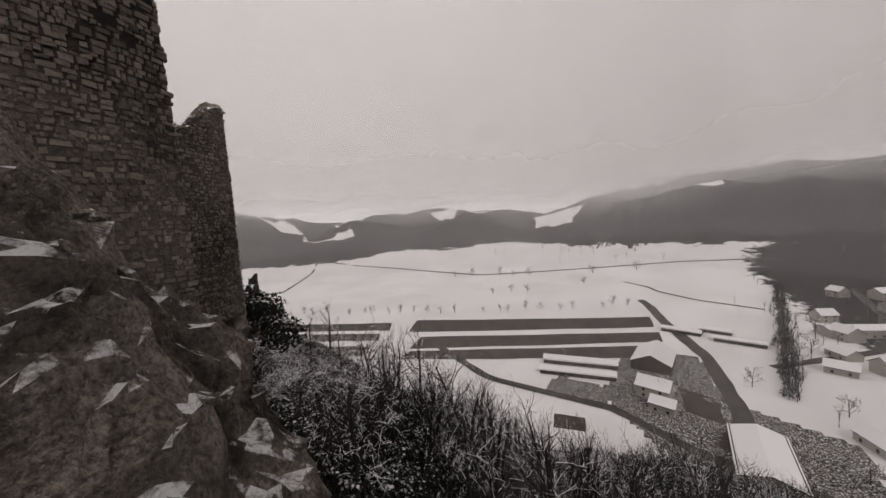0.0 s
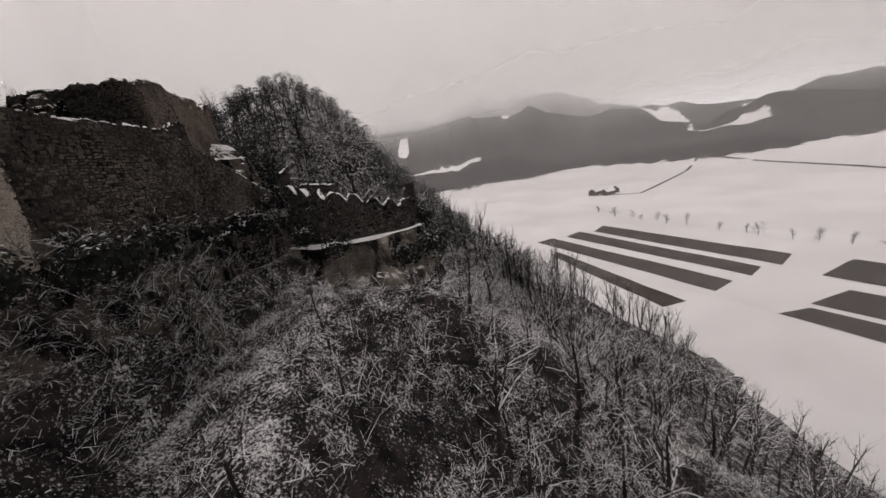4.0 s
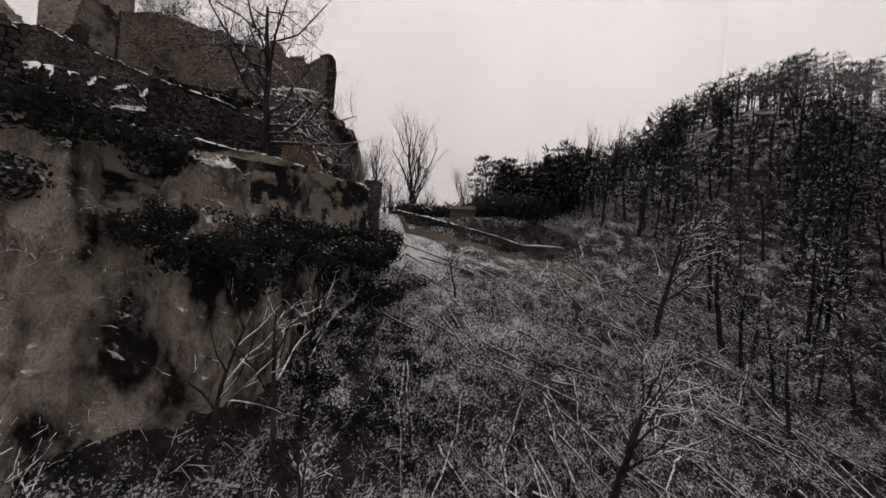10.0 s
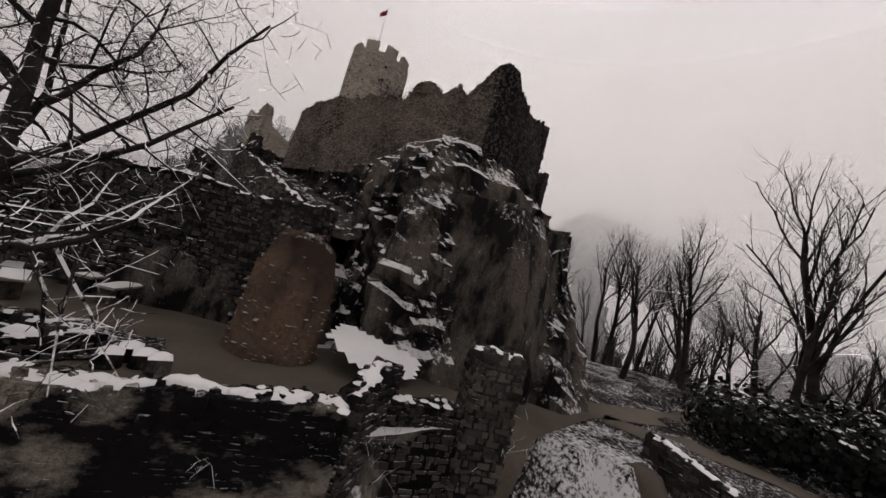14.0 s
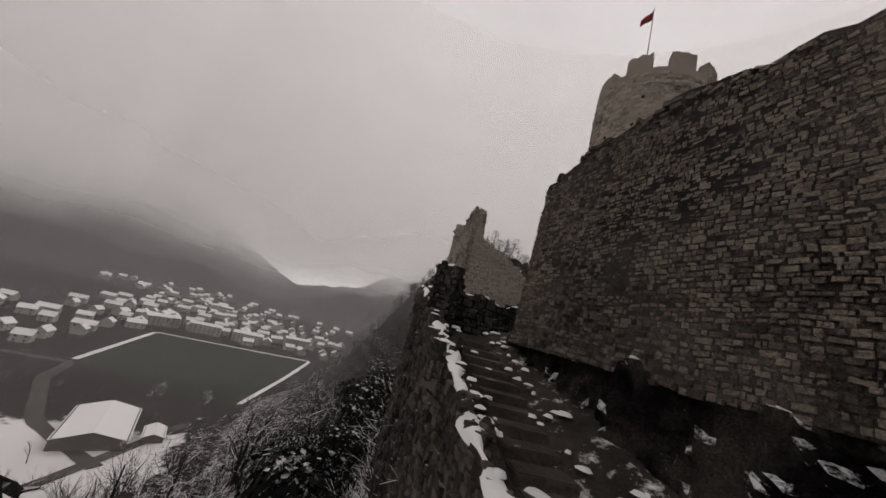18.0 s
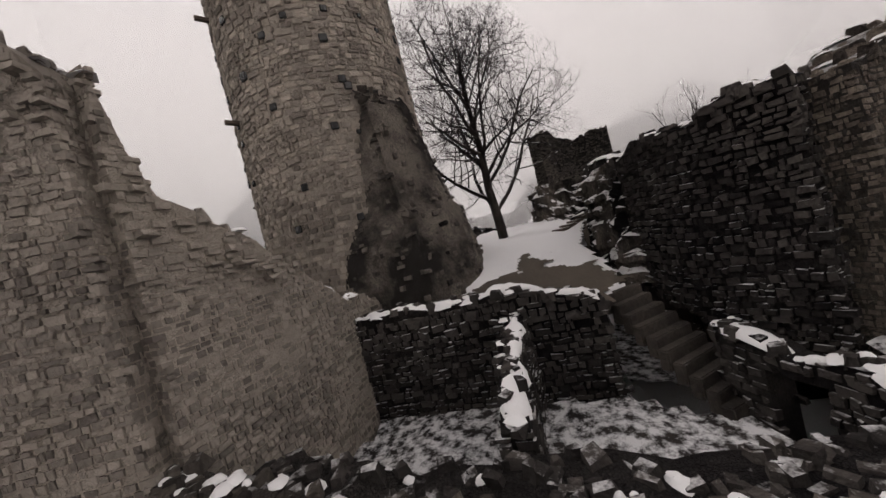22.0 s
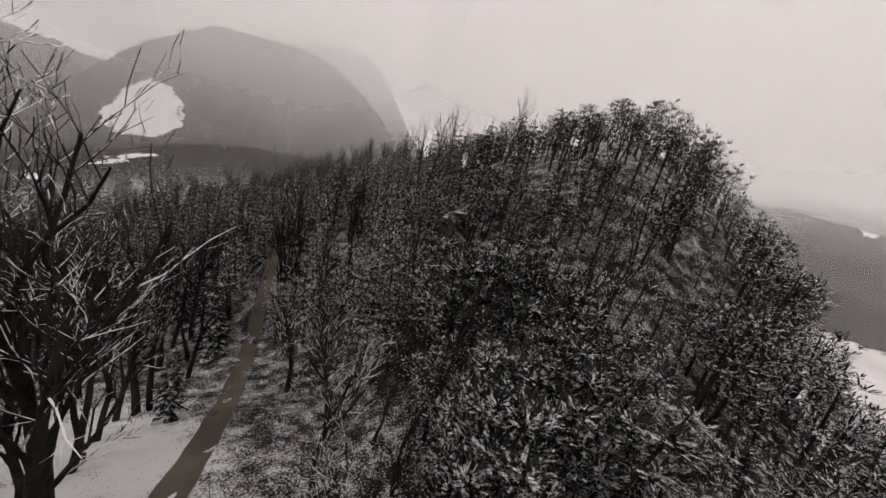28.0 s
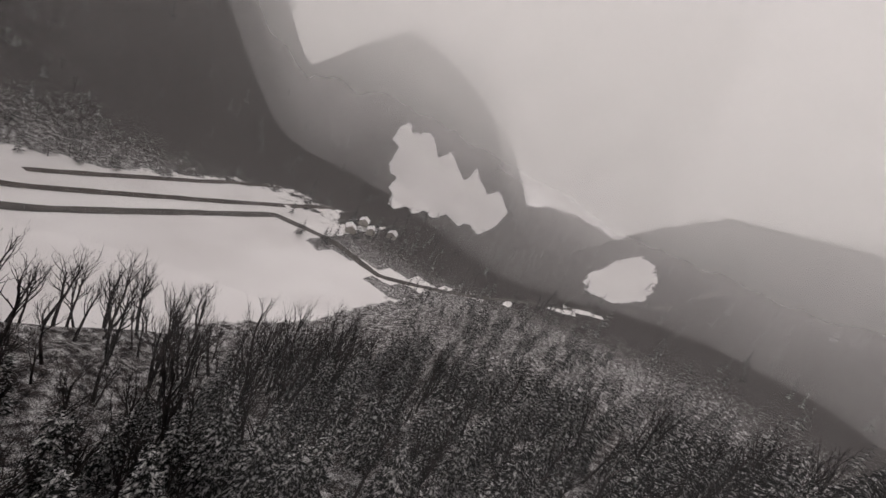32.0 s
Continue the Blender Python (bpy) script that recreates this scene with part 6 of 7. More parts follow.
clothe("undergrowth", ("cliff_rock",), 620, 63, lambda x, y, z: (z > -18) & (z < -11) | (z > -21) & (y > -4), 1.3, SHRUB, M_BRUSH, "brushwood along the top of the cliff")

r = np.random.default_rng(64)
p = np.stack([r.uniform(-7, 0.0, 90), r.uniform(0, 14, 90)], -1)
p = p[inside_dist(p[:, 0], p[:, 1], np.array([(-7.4, 1.8), (-0.8, -1.8), (0.2, 2), (-0.4, 14.5), (-0.2, 8), (-2.0, 4.0), (-7, 5)])) > -0.6]
scatter("undergrowth", SHRUB, p, np.full(len(p), -6.8), r.uniform(1.2, 2.6, len(p)), M_BRUSH, "snowy brush below the ward wall", 64, 0.3, "undergrowth")
tree("ward_sapling", (0.6, -17.6, ground_at(0.6, -17.6) - 0.1), 4.2, 77, "crooked dark sapling at the gateway slope", levels=4, kids=(6, 4, 3), spread=0.9, bare=0.3, crook=0.4, trunk=0.03)

FULL_PINE = [proto_pine(q, 30, 34, 0.036, 0.007) for q in (35, 36, 37)]
p, z, s = spots(150, 23, 52, -54, -20, 66, lambda x, y, z: wooded(x, y, z, 5) & (np.abs((y + 26) + 0.97 * (x - 29)) > 9) & (y < -27) & south_of_path(x, y, 11))
scatter("pine_wood", FULL_PINE, p, z - 0.2, np.minimum(s * 12, 8 - z), M_FIR, "dark tall pines beside the saddle path", 66)
p, z, s = spots(320, -40, 130, 165, 310, 67, lambda x, y, z: wooded(x, y, z))
scatter("pine_wood", PINE, p, z - 0.2, s * 8, M_NEEDLE, "stunted pines on the rocky north peak", 67)

r = np.random.default_rng(68)
p = np.stack([r.uniform(-98, -38, 260), r.uniform(-40, 100, 260)], -1)
z = ground(p[:, 0], p[:, 1])
k = (z < -45) & (p[:, 0] > -62 - 0.45 * np.abs(p[:, 1] - 20))
scatter("bare_wood", BARE, p[k], z[k] - 0.2, r.uniform(8, 13, int(k.sum())), M_TWIG, "bare trees along the foot of the slope", 68)

p = np.stack([r.uniform(-78, 6, 170), r.uniform(46, 100, 170)], -1)
z = ground(p[:, 0], p[:, 1])
scatter("bare_wood", BARE, p, z - 0.2, r.uniform(0.75, 1.0, 170) * np.clip(-11 - z, 3.5, 14), M_DARKTWIG, "snowy bare trees on the north-west slope", 69)

p = np.stack([r.uniform(-40, 16, 420), r.uniform(47, 90, 420)], -1)
scatter("undergrowth", SHRUB, p, ground(p[:, 0], p[:, 1]) - 0.1, r.uniform(2.0, 4.0, 420), M_DARKTWIG, "dark brush on the north slope", 70, 0.2, "undergrowth")

p = np.stack([r.uniform(-104, -72, 70), r.uniform(52, 104, 70)], -1)
scatter("bare_wood", BARE, p, ground(p[:, 0], p[:, 1]) - 0.2, r.uniform(7, 11, 70), M_DARKTWIG, "dark bare trees at the foot of the north-west slope", 73)

clothe("undergrowth", ("north_base",), 230, 71, lambda x, y, z: z < -2.2, 0.9, SHRUB, M_DARKTWIG, "dark brush rooted on the flank of the spur")
r = np.random.default_rng(72)
p = np.stack([r.uniform(-14, 4, 34), r.uniform(39, 45.5, 34)], -1)
FINE = [(v / 12.0, f) for v, f in (proto_bare(12, q, kids=(11, 7, 6), thick=0.010, bare=0.35) for q in (31, 32, 33))]
scatter("bare_wood", FINE, p, ground(p[:, 0], p[:, 1]) - 0.3, r.uniform(4.5, 7, 34), M_DARKTWIG, "bare beeches below the outer wall", 72)

# ---- loose things of the castle ----
def place(ob, x, y, z, turn=0.0):
    ob.matrix_basis = pose(x, y, z, 0, 0, turn)
    return ob

def cap_mesh(name, size, at, bulge=0.05):
    """A pillow of snow on a flat top."""
    bm = bmesh.new()
    bmesh.ops.create_grid(bm, x_segments=8, y_segments=4, size=0.5)
    for v in bm.verts:
        e = (1 - (2 * v.co.x) ** 4) * (1 - (2 * v.co.y) ** 4)
        v.co = Vector((v.co.x * size[0] + at[0], v.co.y * size[1] + at[1], at[2] + e * size[2] + bulge * 0.3 * math.sin(9 * v.co.x + 5 * v.co.y) * e))
    return bm_mesh(name, bm, M_SNOW, True)

def log_seat(length, rad, label):
    ob = part("log_bench", None)
    v, f = tubes([(-length / 2, 0, rad * 0.9, length / 2, 0, rad * 0.9, rad, rad * 0.94)], 14)
    part("trunk", raw("trunk", v, f, M_BARK, True), ob)
    for x in (-length / 2, length / 2):
        bm = bmesh.new()
        bmesh.ops.create_circle(bm, cap_ends=True, segments=14, radius=rad * 0.97, matrix=Matrix.Translation((x, 0, rad * 0.9)) @ Matrix.Rotation(math.pi / 2, 4, "Y"))
        part("cut_end", bm_mesh("cut_end", bm, M_WOOD), ob, "pale sawn end")
    part("snow", cap_mesh("snow", (length * 0.98, rad * 1.7, 0.14), (0, 0, rad * 1.62)), ob, "thick snow pillow")
    return tagged(ob, label, "log seat", "log seats round the fire pit")

seat = log_seat(1.5, 0.25, "sawn log seat capped with thick snow by the fire pit")
place(seat, 8.6, 9.0, 5.62, 130)
for x, y, a in ((7.8, 9.75, 132),):
    copy_thing(seat, pose(x, y, 5.66, 0, 0, a))
stool = log_seat(0.7, 0.24, "short log stool capped with snow near the log table")
place(stool, 9.3, 5.0, 5.68, 10)
for x, y, a in ((8.6, 4.7, 40), (8.1, 5.3, 0), (7.5, 4.9, 25), (11.95, 9.3, 112), (11.55, 9.45, 112), (11.05, 9.65, 150)):
    copy_thing(stool, pose(x, y, 5.68, 0, 0, a))
table = part("log_table", None)
v, f = tubes([(-1.2, 0.0, 0.42, 1.2, 0, 0.42, 0.2, 0.19)], 12)
v = v.copy()
v[:, 2] = np.minimum(v[:, 2], 0.5)
part("top", raw("top", v, f, M_WOOD, True), table)
for x in (-0.75, 0.75):
    part("leg", box_mesh("leg", (0.34, 0.5, 0.32), M_BARK, (x, 0, 0.16), 0.05), table)
part("snow", cap_mesh("snow", (2.35, 0.42, 0.10), (0, 0, 0.5)), table, "even strip of snow")
tagged(place(table, 10.05, 3.35, 5.68, -3), "long split-log table on two blocks, snow on top", "table")
bench = part("park_bench", None)
for k in range(3):
    part("seat_slat", box_mesh("seat_slat", (2.1, 0.11, 0.05), M_REDWOOD, (0, -0.14 + 0.14 * k, 0.44), 0.01), bench)
for k in range(2):
    part("back_slat", box_mesh("back_slat", (2.1, 0.05, 0.13), M_REDWOOD, (0, 0.27 + 0.03 * k, 0.66 + 0.19 * k), 0.01), bench)
for x in (-0.8, 0.8):
    part("leg", box_mesh("leg", (0.09, 0.42, 0.44), M_CONCRETE, (x, 0, 0.21), 0.02), bench)
    part("back_post", box_mesh("back_post", (0.08, 0.07, 0.95), M_CONCRETE, (x, 0.25, 0.47), 0.02), bench)
part("snow", cap_mesh("snow", (2.05, 0.40, 0.07), (0, 0, 0.465)), bench, "thin snow on the seat")
tagged(place(bench, 12.2, 11.2, 5.62, 150), "red wooden park bench with snow on the seat", "bench")
bin_ = part("litter_bin", None)
bm = bmesh.new()
bmesh.ops.create_cone(bm, segments=20, radius1=0.22, radius2=0.25, depth=0.75, matrix=Matrix.Translation((0, 0, 0.45)))
part("drum", bm_mesh("drum", bm, M_METAL, True), bin_)
v, f = tubes([(0.25 * math.cos(a), 0.25 * math.sin(a), 0.82, 0.25 * math.cos(a + 0.35), 0.25 * math.sin(a + 0.35), 0.82, 0.03, 0.03) for a in np.arange(0, 6.28, 0.35)], 6)
part("rim", raw("rim", v, f, M_METAL, True), bin_)
part("foot", box_mesh("foot", (0.1, 0.1, 0.2), M_METAL, (0, 0, 0.06)), bin_)
tagged(place(bin_, 16.15, 2.95, 5.62), "round grey metal litter bin against the terrace wall", "bin")
sheet("fire_patch", [(9.9, 7.2), (10.6, 6.4), (11.8, 6.2), (13.0, 7.3), (13.2, 8.2), (12.2, 8.6), (11.0, 8.5), (10.2, 8.2)], 5.655, M_FIREBED, "bare scorched ground of the fire pit", 0.08, 0.05, wave=0.4)
pit = part("fire_ring", None)
for k in range(14):
    a = k * 2 * math.pi / 14
    bm = bmesh.new()
    bmesh.ops.create_icosphere(bm, subdivisions=2, radius=0.19)
    for v in bm.verts:
        v.co = v.co * (1 + 0.25 * noise.noise(v.co * 6 + Vector((k, 0, 0))))
    ob = part("ring_stone", bm_mesh("ring_stone", bm, M_SNOW if k % 3 == 0 else M_ROCK), pit)
    ob.location = (0.62 * math.cos(a), 0.62 * math.sin(a), 0.10)
part("snow", cap_mesh("snow", (1.25, 1.2, 0.22), (0, 0, 0.06)), pit, "snow heaped in the ring")
tagged(place(pit, 11.45, 7.3, 5.70), "ring of field stones filled with snow", "fire pit")
for pts in ([(9.0, 7.3), (9.5, 7.0), (10.0, 7.5), (9.5, 7.9)], [(15.2, 4.3), (15.9, 3.7), (16.2, 3.5), (15.9, 4.5), (15.4, 4.8)], [(12.6, 8.9), (13.6, 8.6), (13.4, 9.6), (12.4, 9.8)], [(6.3, 10.4), (7.6, 9.6), (8.2, 10.8), (6.8, 11.6)]):
    sheet("bare_patch", pts, 5.64, M_FIREBED, "bare wet patch trodden through the snow", 0.07, 0.07, wave=0.3)

# lower ward seats and tables
stone = part("stone_stool", None)
bm = bmesh.new()
bmesh.ops.create_cone(bm, cap_ends=True, segments=14, radius1=0.34, radius2=0.30, depth=0.4, matrix=Matrix.Translation((0, 0, 0.2)))
part("block", bm_mesh("block", bm, M_ROCK), stone)
part("snow", cap_mesh("snow", (0.58, 0.58, 0.12), (0, 0, 0.4)), stone, "round snow cap")
tagged(place(stone, -3.35, -8.75, -10.62), "round stone seat under a snow cap", "stone seat", "stone seats in the lower ward")
for x, y in ((-3.75, -9.3), (-3.0, -9.3), (-2.65, -9.6)):
    copy_thing(stone, pose(x, y, -10.62))
slab = part("stone_table", None)
part("top", box_mesh("top", (2.0, 0.8, 0.12), M_CONCRETE, (0, 0, 0.72), 0.02), slab)
for x in (-0.7, 0.7):
    part("leg", box_mesh("leg", (0.25, 0.6, 0.68), M_ROCK, (x, 0, 0.33), 0.03), slab)
part("snow", cap_mesh("snow", (1.96, 0.78, 0.09), (0, 0, 0.78)), slab, "snow sheet")
tagged(place(slab, -4.3, -1.6, -10.62, 60), "grey picnic table covered with snow in the lower ward", "table", "picnic tables of the ward")
for x, y, a in ((-5.2, 0.2, 60), (-6.6, 1.4, 15), (-7.2, -2.4, 100)):
    copy_thing(slab, pose(x, y, -10.62, 0, 0, a))
sheet("ward_bed", [(-9.5, -5.5), (-5.4, -9.0), (-2.4, -9.2), (-2.3, -6.6), (-4.4, -5.4), (-7.5, -4.2)], -10.52, M_LITTER, "dark planted bed in the lower ward", 0.4, 0.08)
sheet("snow_bank", [(2.2, -8.6), (3.8, -7.4), (5.2, -8.4), (7.0, -9.8), (5.6, -11.2), (3.2, -10.6)], lambda x, y: -10.1 + 0.35 * np.clip(y + 10.8, 0, 4), M_SNOW, "snowdrift at the foot of the crag", 0.3, 0.1)

# hut, concrete shed
hut = part("path_hut", None)
part("wall", box_mesh("wall", (3.4, 2.6, 2.0), M_BARN, (0, 0, 1.0)), hut)
for sgn in (-1, 1):
    ob = part("roof_slope", box_mesh("roof_slope", (3.9, 1.75, 0.10), M_BARN), hut)
    ob.matrix_basis = Matrix.Translation((0, sgn * 0.78, 2.32)) @ Matrix.Rotation(-sgn * 0.42, 4, "X")
part("door", box_mesh("door", (0.06, 0.8, 1.7), M_WOOD, (-1.72, 0.2, 0.87)), hut)
tagged(place(hut, 15.6, -26.8, ground_at(15.6, -26.8) - 0.9, 70), "small dark wooden hut with a gable roof by the path", "hut")
shed = part("concrete_shed", None)
part("wall", box_mesh("wall", (5.4, 3.2, 3.2), M_WALLBROWN, (0, 0, 1.5), 0.04), shed)
part("roof_slab", box_mesh("roof_slab", (5.6, 3.4, 0.16), M_CONCRETE, (0, 0, 3.16), 0.02), shed)
# No hole is cut: a near-black slab paints the shade inside the opening.
part("opening", box_mesh("opening", (1.2, 0.1, 1.9), M_GLASSHOLE, (-2.0, 1.58, 1.2), 0.0), shed)
part("snow", cap_mesh("snow", (5.5, 3.3, 0.12), (0, 0, 3.24)), shed, "snow on the flat roof")
tagged(place(shed, 10.3, -37.4, -17.2, 42), "flat-roofed grey concrete shed at the end of the wall", "shed")

# ---- farm and town in the valley ----
def gable_house(name, w, d, h, roof, label, wall_mat, category="house", storeys=2, group=""):
    ob = part(name, None)
    part("wall", box_mesh("wall", (w, d, h), wall_mat, (0, 0, h / 2), 0), ob)
    e = 0.5
    pts = [(-w / 2 - e, -d / 2 - e, h - 0.25), (w / 2 + e, -d / 2 - e, h - 0.25), (w / 2 + e, 0, h + roof), (-w / 2 - e, 0, h + roof), (-w / 2 - e, d / 2 + e, h - 0.25), (w / 2 + e, d / 2 + e, h - 0.25)]
    low = [(x, y, z - 0.25) for x, y, z in pts]
    V = np.array(pts + low)
    F = np.array([(0, 1, 2, 3), (3, 2, 5, 4), (7, 6, 9, 8), (8, 9, 10, 11), (0, 6, 7, 1), (4, 5, 11, 10), (0, 3, 9, 6), (3, 4, 10, 9), (1, 7, 8, 2), (2, 8, 11, 5)])
    part("roof", raw("roof", V, F, M_ROOF), ob)
    g = np.array([(-w / 2, -d / 2, h), (-w / 2, d / 2, h), (-w / 2, 0, h + roof - 0.2), (w / 2, -d / 2, h), (w / 2, d / 2, h), (w / 2, 0, h + roof - 0.2)])
    for q in (g[:3], g[3:]):
        part("gable", raw("gable", q, np.array([(0, 1, 2)]), wall_mat), ob)
    n = max(2, int(w / 4.5))
    pane = box_mesh("window", (1.0, 0.08, 1.2), M_GLASSHOLE, bevel=0)
    for f in range(storeys):
        for k in range(n):
            for y in (-d / 2, d / 2):
                o = part("window", pane, ob)
                o.location = (-w / 2 + w * (k + 0.5) / n, y * 1.004, 1.4 + 2.7 * f)
    if storeys > 1:
        part("chimney", box_mesh("chimney", (0.7, 0.7, 1.4), M_CONCRETE, (w * 0.2, d * 0.12, h + roof * 0.8), 0), ob)
    return tagged(ob, label, category, group)

def settle(ob, x, y, turn, sink=0.1):
    return place(ob, x, y, ground_at(x, y) - sink, turn)

barn = gable_house("long_barn", 37, 7, 2.6, 1.2, "long low barn with a striped snowy roof", M_BARN, "barn", 1)
settle(barn, -168, 22, 98)
b2 = gable_house("long_barn", 38, 8, 2.8, 1.3, "long low barn with an even snowy roof", M_BARN, "barn", 1)
settle(b2, -182, 21, 98)
big = gable_house("big_barn", 25, 18, 5.0, 4.2, "large dark barn with a half-bare slatted roof", M_BARN, "barn", 1)
settle(big, -197, 57, 172)
for k in range(9):
    o = part("roof_batten", box_mesh("roof_batten", (0.5, 9.4, 0.16), M_SNOW, bevel=0), big)
    o.matrix_basis = Matrix.Translation((-11 + 2.7 * k, -4.8, 7.35)) @ Matrix.Rotation(math.atan2(4.45, 9.5), 4, "X")
settle(gable_house("farmhouse", 13, 10, 5.6, 3.4, "pale farmhouse with a snowy roof", M_PLASTER, "house"), -160, 57, 75)
settle(gable_house("farm_annexe", 9, 7, 4.0, 2.2, "low farm annexe with a snowy roof", M_PLASTER, "house", 1), -148, 60, 75)
settle(gable_house("farm_hall", 28, 15, 4.5, 2.2, "wide farm hall with a brown and white roof", M_BARN, "barn", 1), -124, 86, -4)
for x, y, a, w in ((-256, 73, 75, 22), (-245, 101, 78, 24), (-262, 92, 75, 16)):
    settle(gable_house("field_shed", w, 7, 2.6, 1.0, "low open field shed with a snowy roof", M_BARN, "shed", 1), x, y, a)
strip("dark_plot", [(-172, 66), (-150, 68), (-146, 80), (-166, 80)], M_SOIL, "brown garden plot beside the farm road")
strip("dark_plot", [(-127, 20), (-117, 22), (-119, 34), (-129, 32)], M_SOIL, "small dark garden plot")
town = [gable_house("town_house", w, d, h, r, "snow-roofed town house in the misty valley", M_PLASTER, "house", 2, "houses of the town") for w, d, h, r in ((12, 9, 5.6, 3.2), (10, 9, 5.4, 3.4), (16, 10, 6.0, 3.2))]
block = gable_house("apartment_block", 34, 12, 11, 2.4, "long apartment block with a snowy roof", M_PLASTER, "building", 4, "blocks of the town")
settle(block, -205, 455, 22)
r = np.random.default_rng(77)
firsts = {block}
cells = [(x, y) for x in np.arange(-640, -90, 25.0) for y in np.arange(110, 900, 24.0)]
cells.sort(key=lambda p: math.hypot(p[0] + 60, p[1] - 40))
far_homes = []
field = np.array([(-232, 232), (-84, 226), (-108, 455), (-280, 398)])
count = 0
for x, y in cells:
    x, y = x + r.uniform(-8, 8), y + r.uniform(-8, 8)
    far = x + 0.45 * y
    if inside_dist(np.array([x]), np.array([y]), field)[0] > -8 or ground_at(x, y) > VALLEY + 2.5 or r.uniform() < 0.34 or (x > -200 and y < 240) or y < 126 - 0.2167 * (x + 176) or (x > -150 and y < 470) or (x > -235 and y < 150):
        continue
    if count >= 200:
        far_homes.append((x, y))
        continue
    k = int(r.integers(0, 3))
    src = block if r.uniform() < 0.07 else town[k]
    m = pose(x, y, ground_at(x, y) - 0.1, 0, 0, r.choice([20, 110, 35, 125]) + r.uniform(-8, 8))
    if src not in firsts:
        firsts.add(src)
        src.matrix_basis = m
    else:
        copy_thing(src, m)
    count += 1
def plain_home(w, d, h, roof):
    V = [(x * w, y * d, z) for z in (0, h) for x, y in ((-0.5, -0.5), (0.5, -0.5), (0.5, 0.5), (-0.5, 0.5))] + [(-0.5 * w, 0, h + roof - 0.2), (0.5 * w, 0, h + roof - 0.2)]
    F = [(0, 1, 5, 4), (2, 3, 7, 6), (1, 2, 6, 5), (3, 0, 4, 7), (4, 8, 8, 7), (5, 6, 9, 9)]
    e = 0.6
    R_ = [(-0.5 * w - e, -0.5 * d - e, h - 0.3), (0.5 * w + e, -0.5 * d - e, h - 0.3), (0.5 * w + e, 0, h + roof), (-0.5 * w - e, 0, h + roof), (-0.5 * w - e, 0.5 * d + e, h - 0.3), (0.5 * w + e, 0.5 * d + e, h - 0.3)]
    return np.array(V), np.array(F), np.array(R_), np.array([(0, 1, 2, 3), (3, 2, 5, 4)])
far_homes += [(r.uniform(-900, -120), r.uniform(640, 1000)) for _ in range(160)] + [(r.uniform(-1000, -640), r.uniform(250, 700)) for _ in range(120)]
p = np.array(far_homes)
p = p[ground(p[:, 0], p[:, 1]) < VALLEY + 9]
z = ground(p[:, 0], p[:, 1]) - 0.1
protos = [plain_home(*q) for q in ((12, 9, 5.6, 3.2), (10, 9, 5.4, 3.4), (15, 10, 6, 3.2))]
scatter("far_house_walls", [q[:2] for q in protos], p, z, np.ones(len(p)), M_PLASTER, "walls of the distant town houses", 78, 0.0, "town")
scatter("far_house_roofs", [q[2:] for q in protos], p, z, np.ones(len(p)), M_ROOF, "snowy roofs of the distant town", 78, 0.0, "town")
for x, y, a in ((-250, 440, 25), (-290, 420, 60)):
    copy_thing(block, pose(x, y, ground_at(x, y) - 0.1, 0, 0, a))
settle(gable_house("field_hall", 38, 24, 4.5, 3.0, "wide hall with a snowy roof beside the sports field", M_BARN, "building", 1), -127, 175, -57)
settle(gable_house("field_annexe", 13, 8, 3.0, 1.4, "small annexe with a snowy roof", M_BARN, "building", 1), -106, 180, -57)
settle(gable_house("long_store", 46, 12, 5.0, 1.6, "long pale store building with a snowy roof", M_PLASTER, "building", 1), -283, 166, 110)
for x, y, a in ((-150, 121, 20), (-216, 133, 70), (-238, 141, 25)):
    settle(gable_house("lane_house", 11, 8, 3.6, 2.6, "small house with a snowy roof at the end of the lane", M_PLASTER, "house", 1), x, y, a)
for x, y, a in ((-232, -402, 20), (-246, -414, 70), (-220, -415, 40)):
    settle(gable_house("hamlet_house", 14, 10, 5, 4, "hamlet farmhouse with a snowy roof", M_BARN, "house", 2), x, y, a)
for x, y, a in ((415, 124, 30), (392, 134, 40), (440, 112, 20), (424, 142, 30)):
    settle(gable_house("gorge_house", 18, 10, 5, 3, "house with a white roof in the gorge", M_PLASTER, "house", 2), x, y, a)

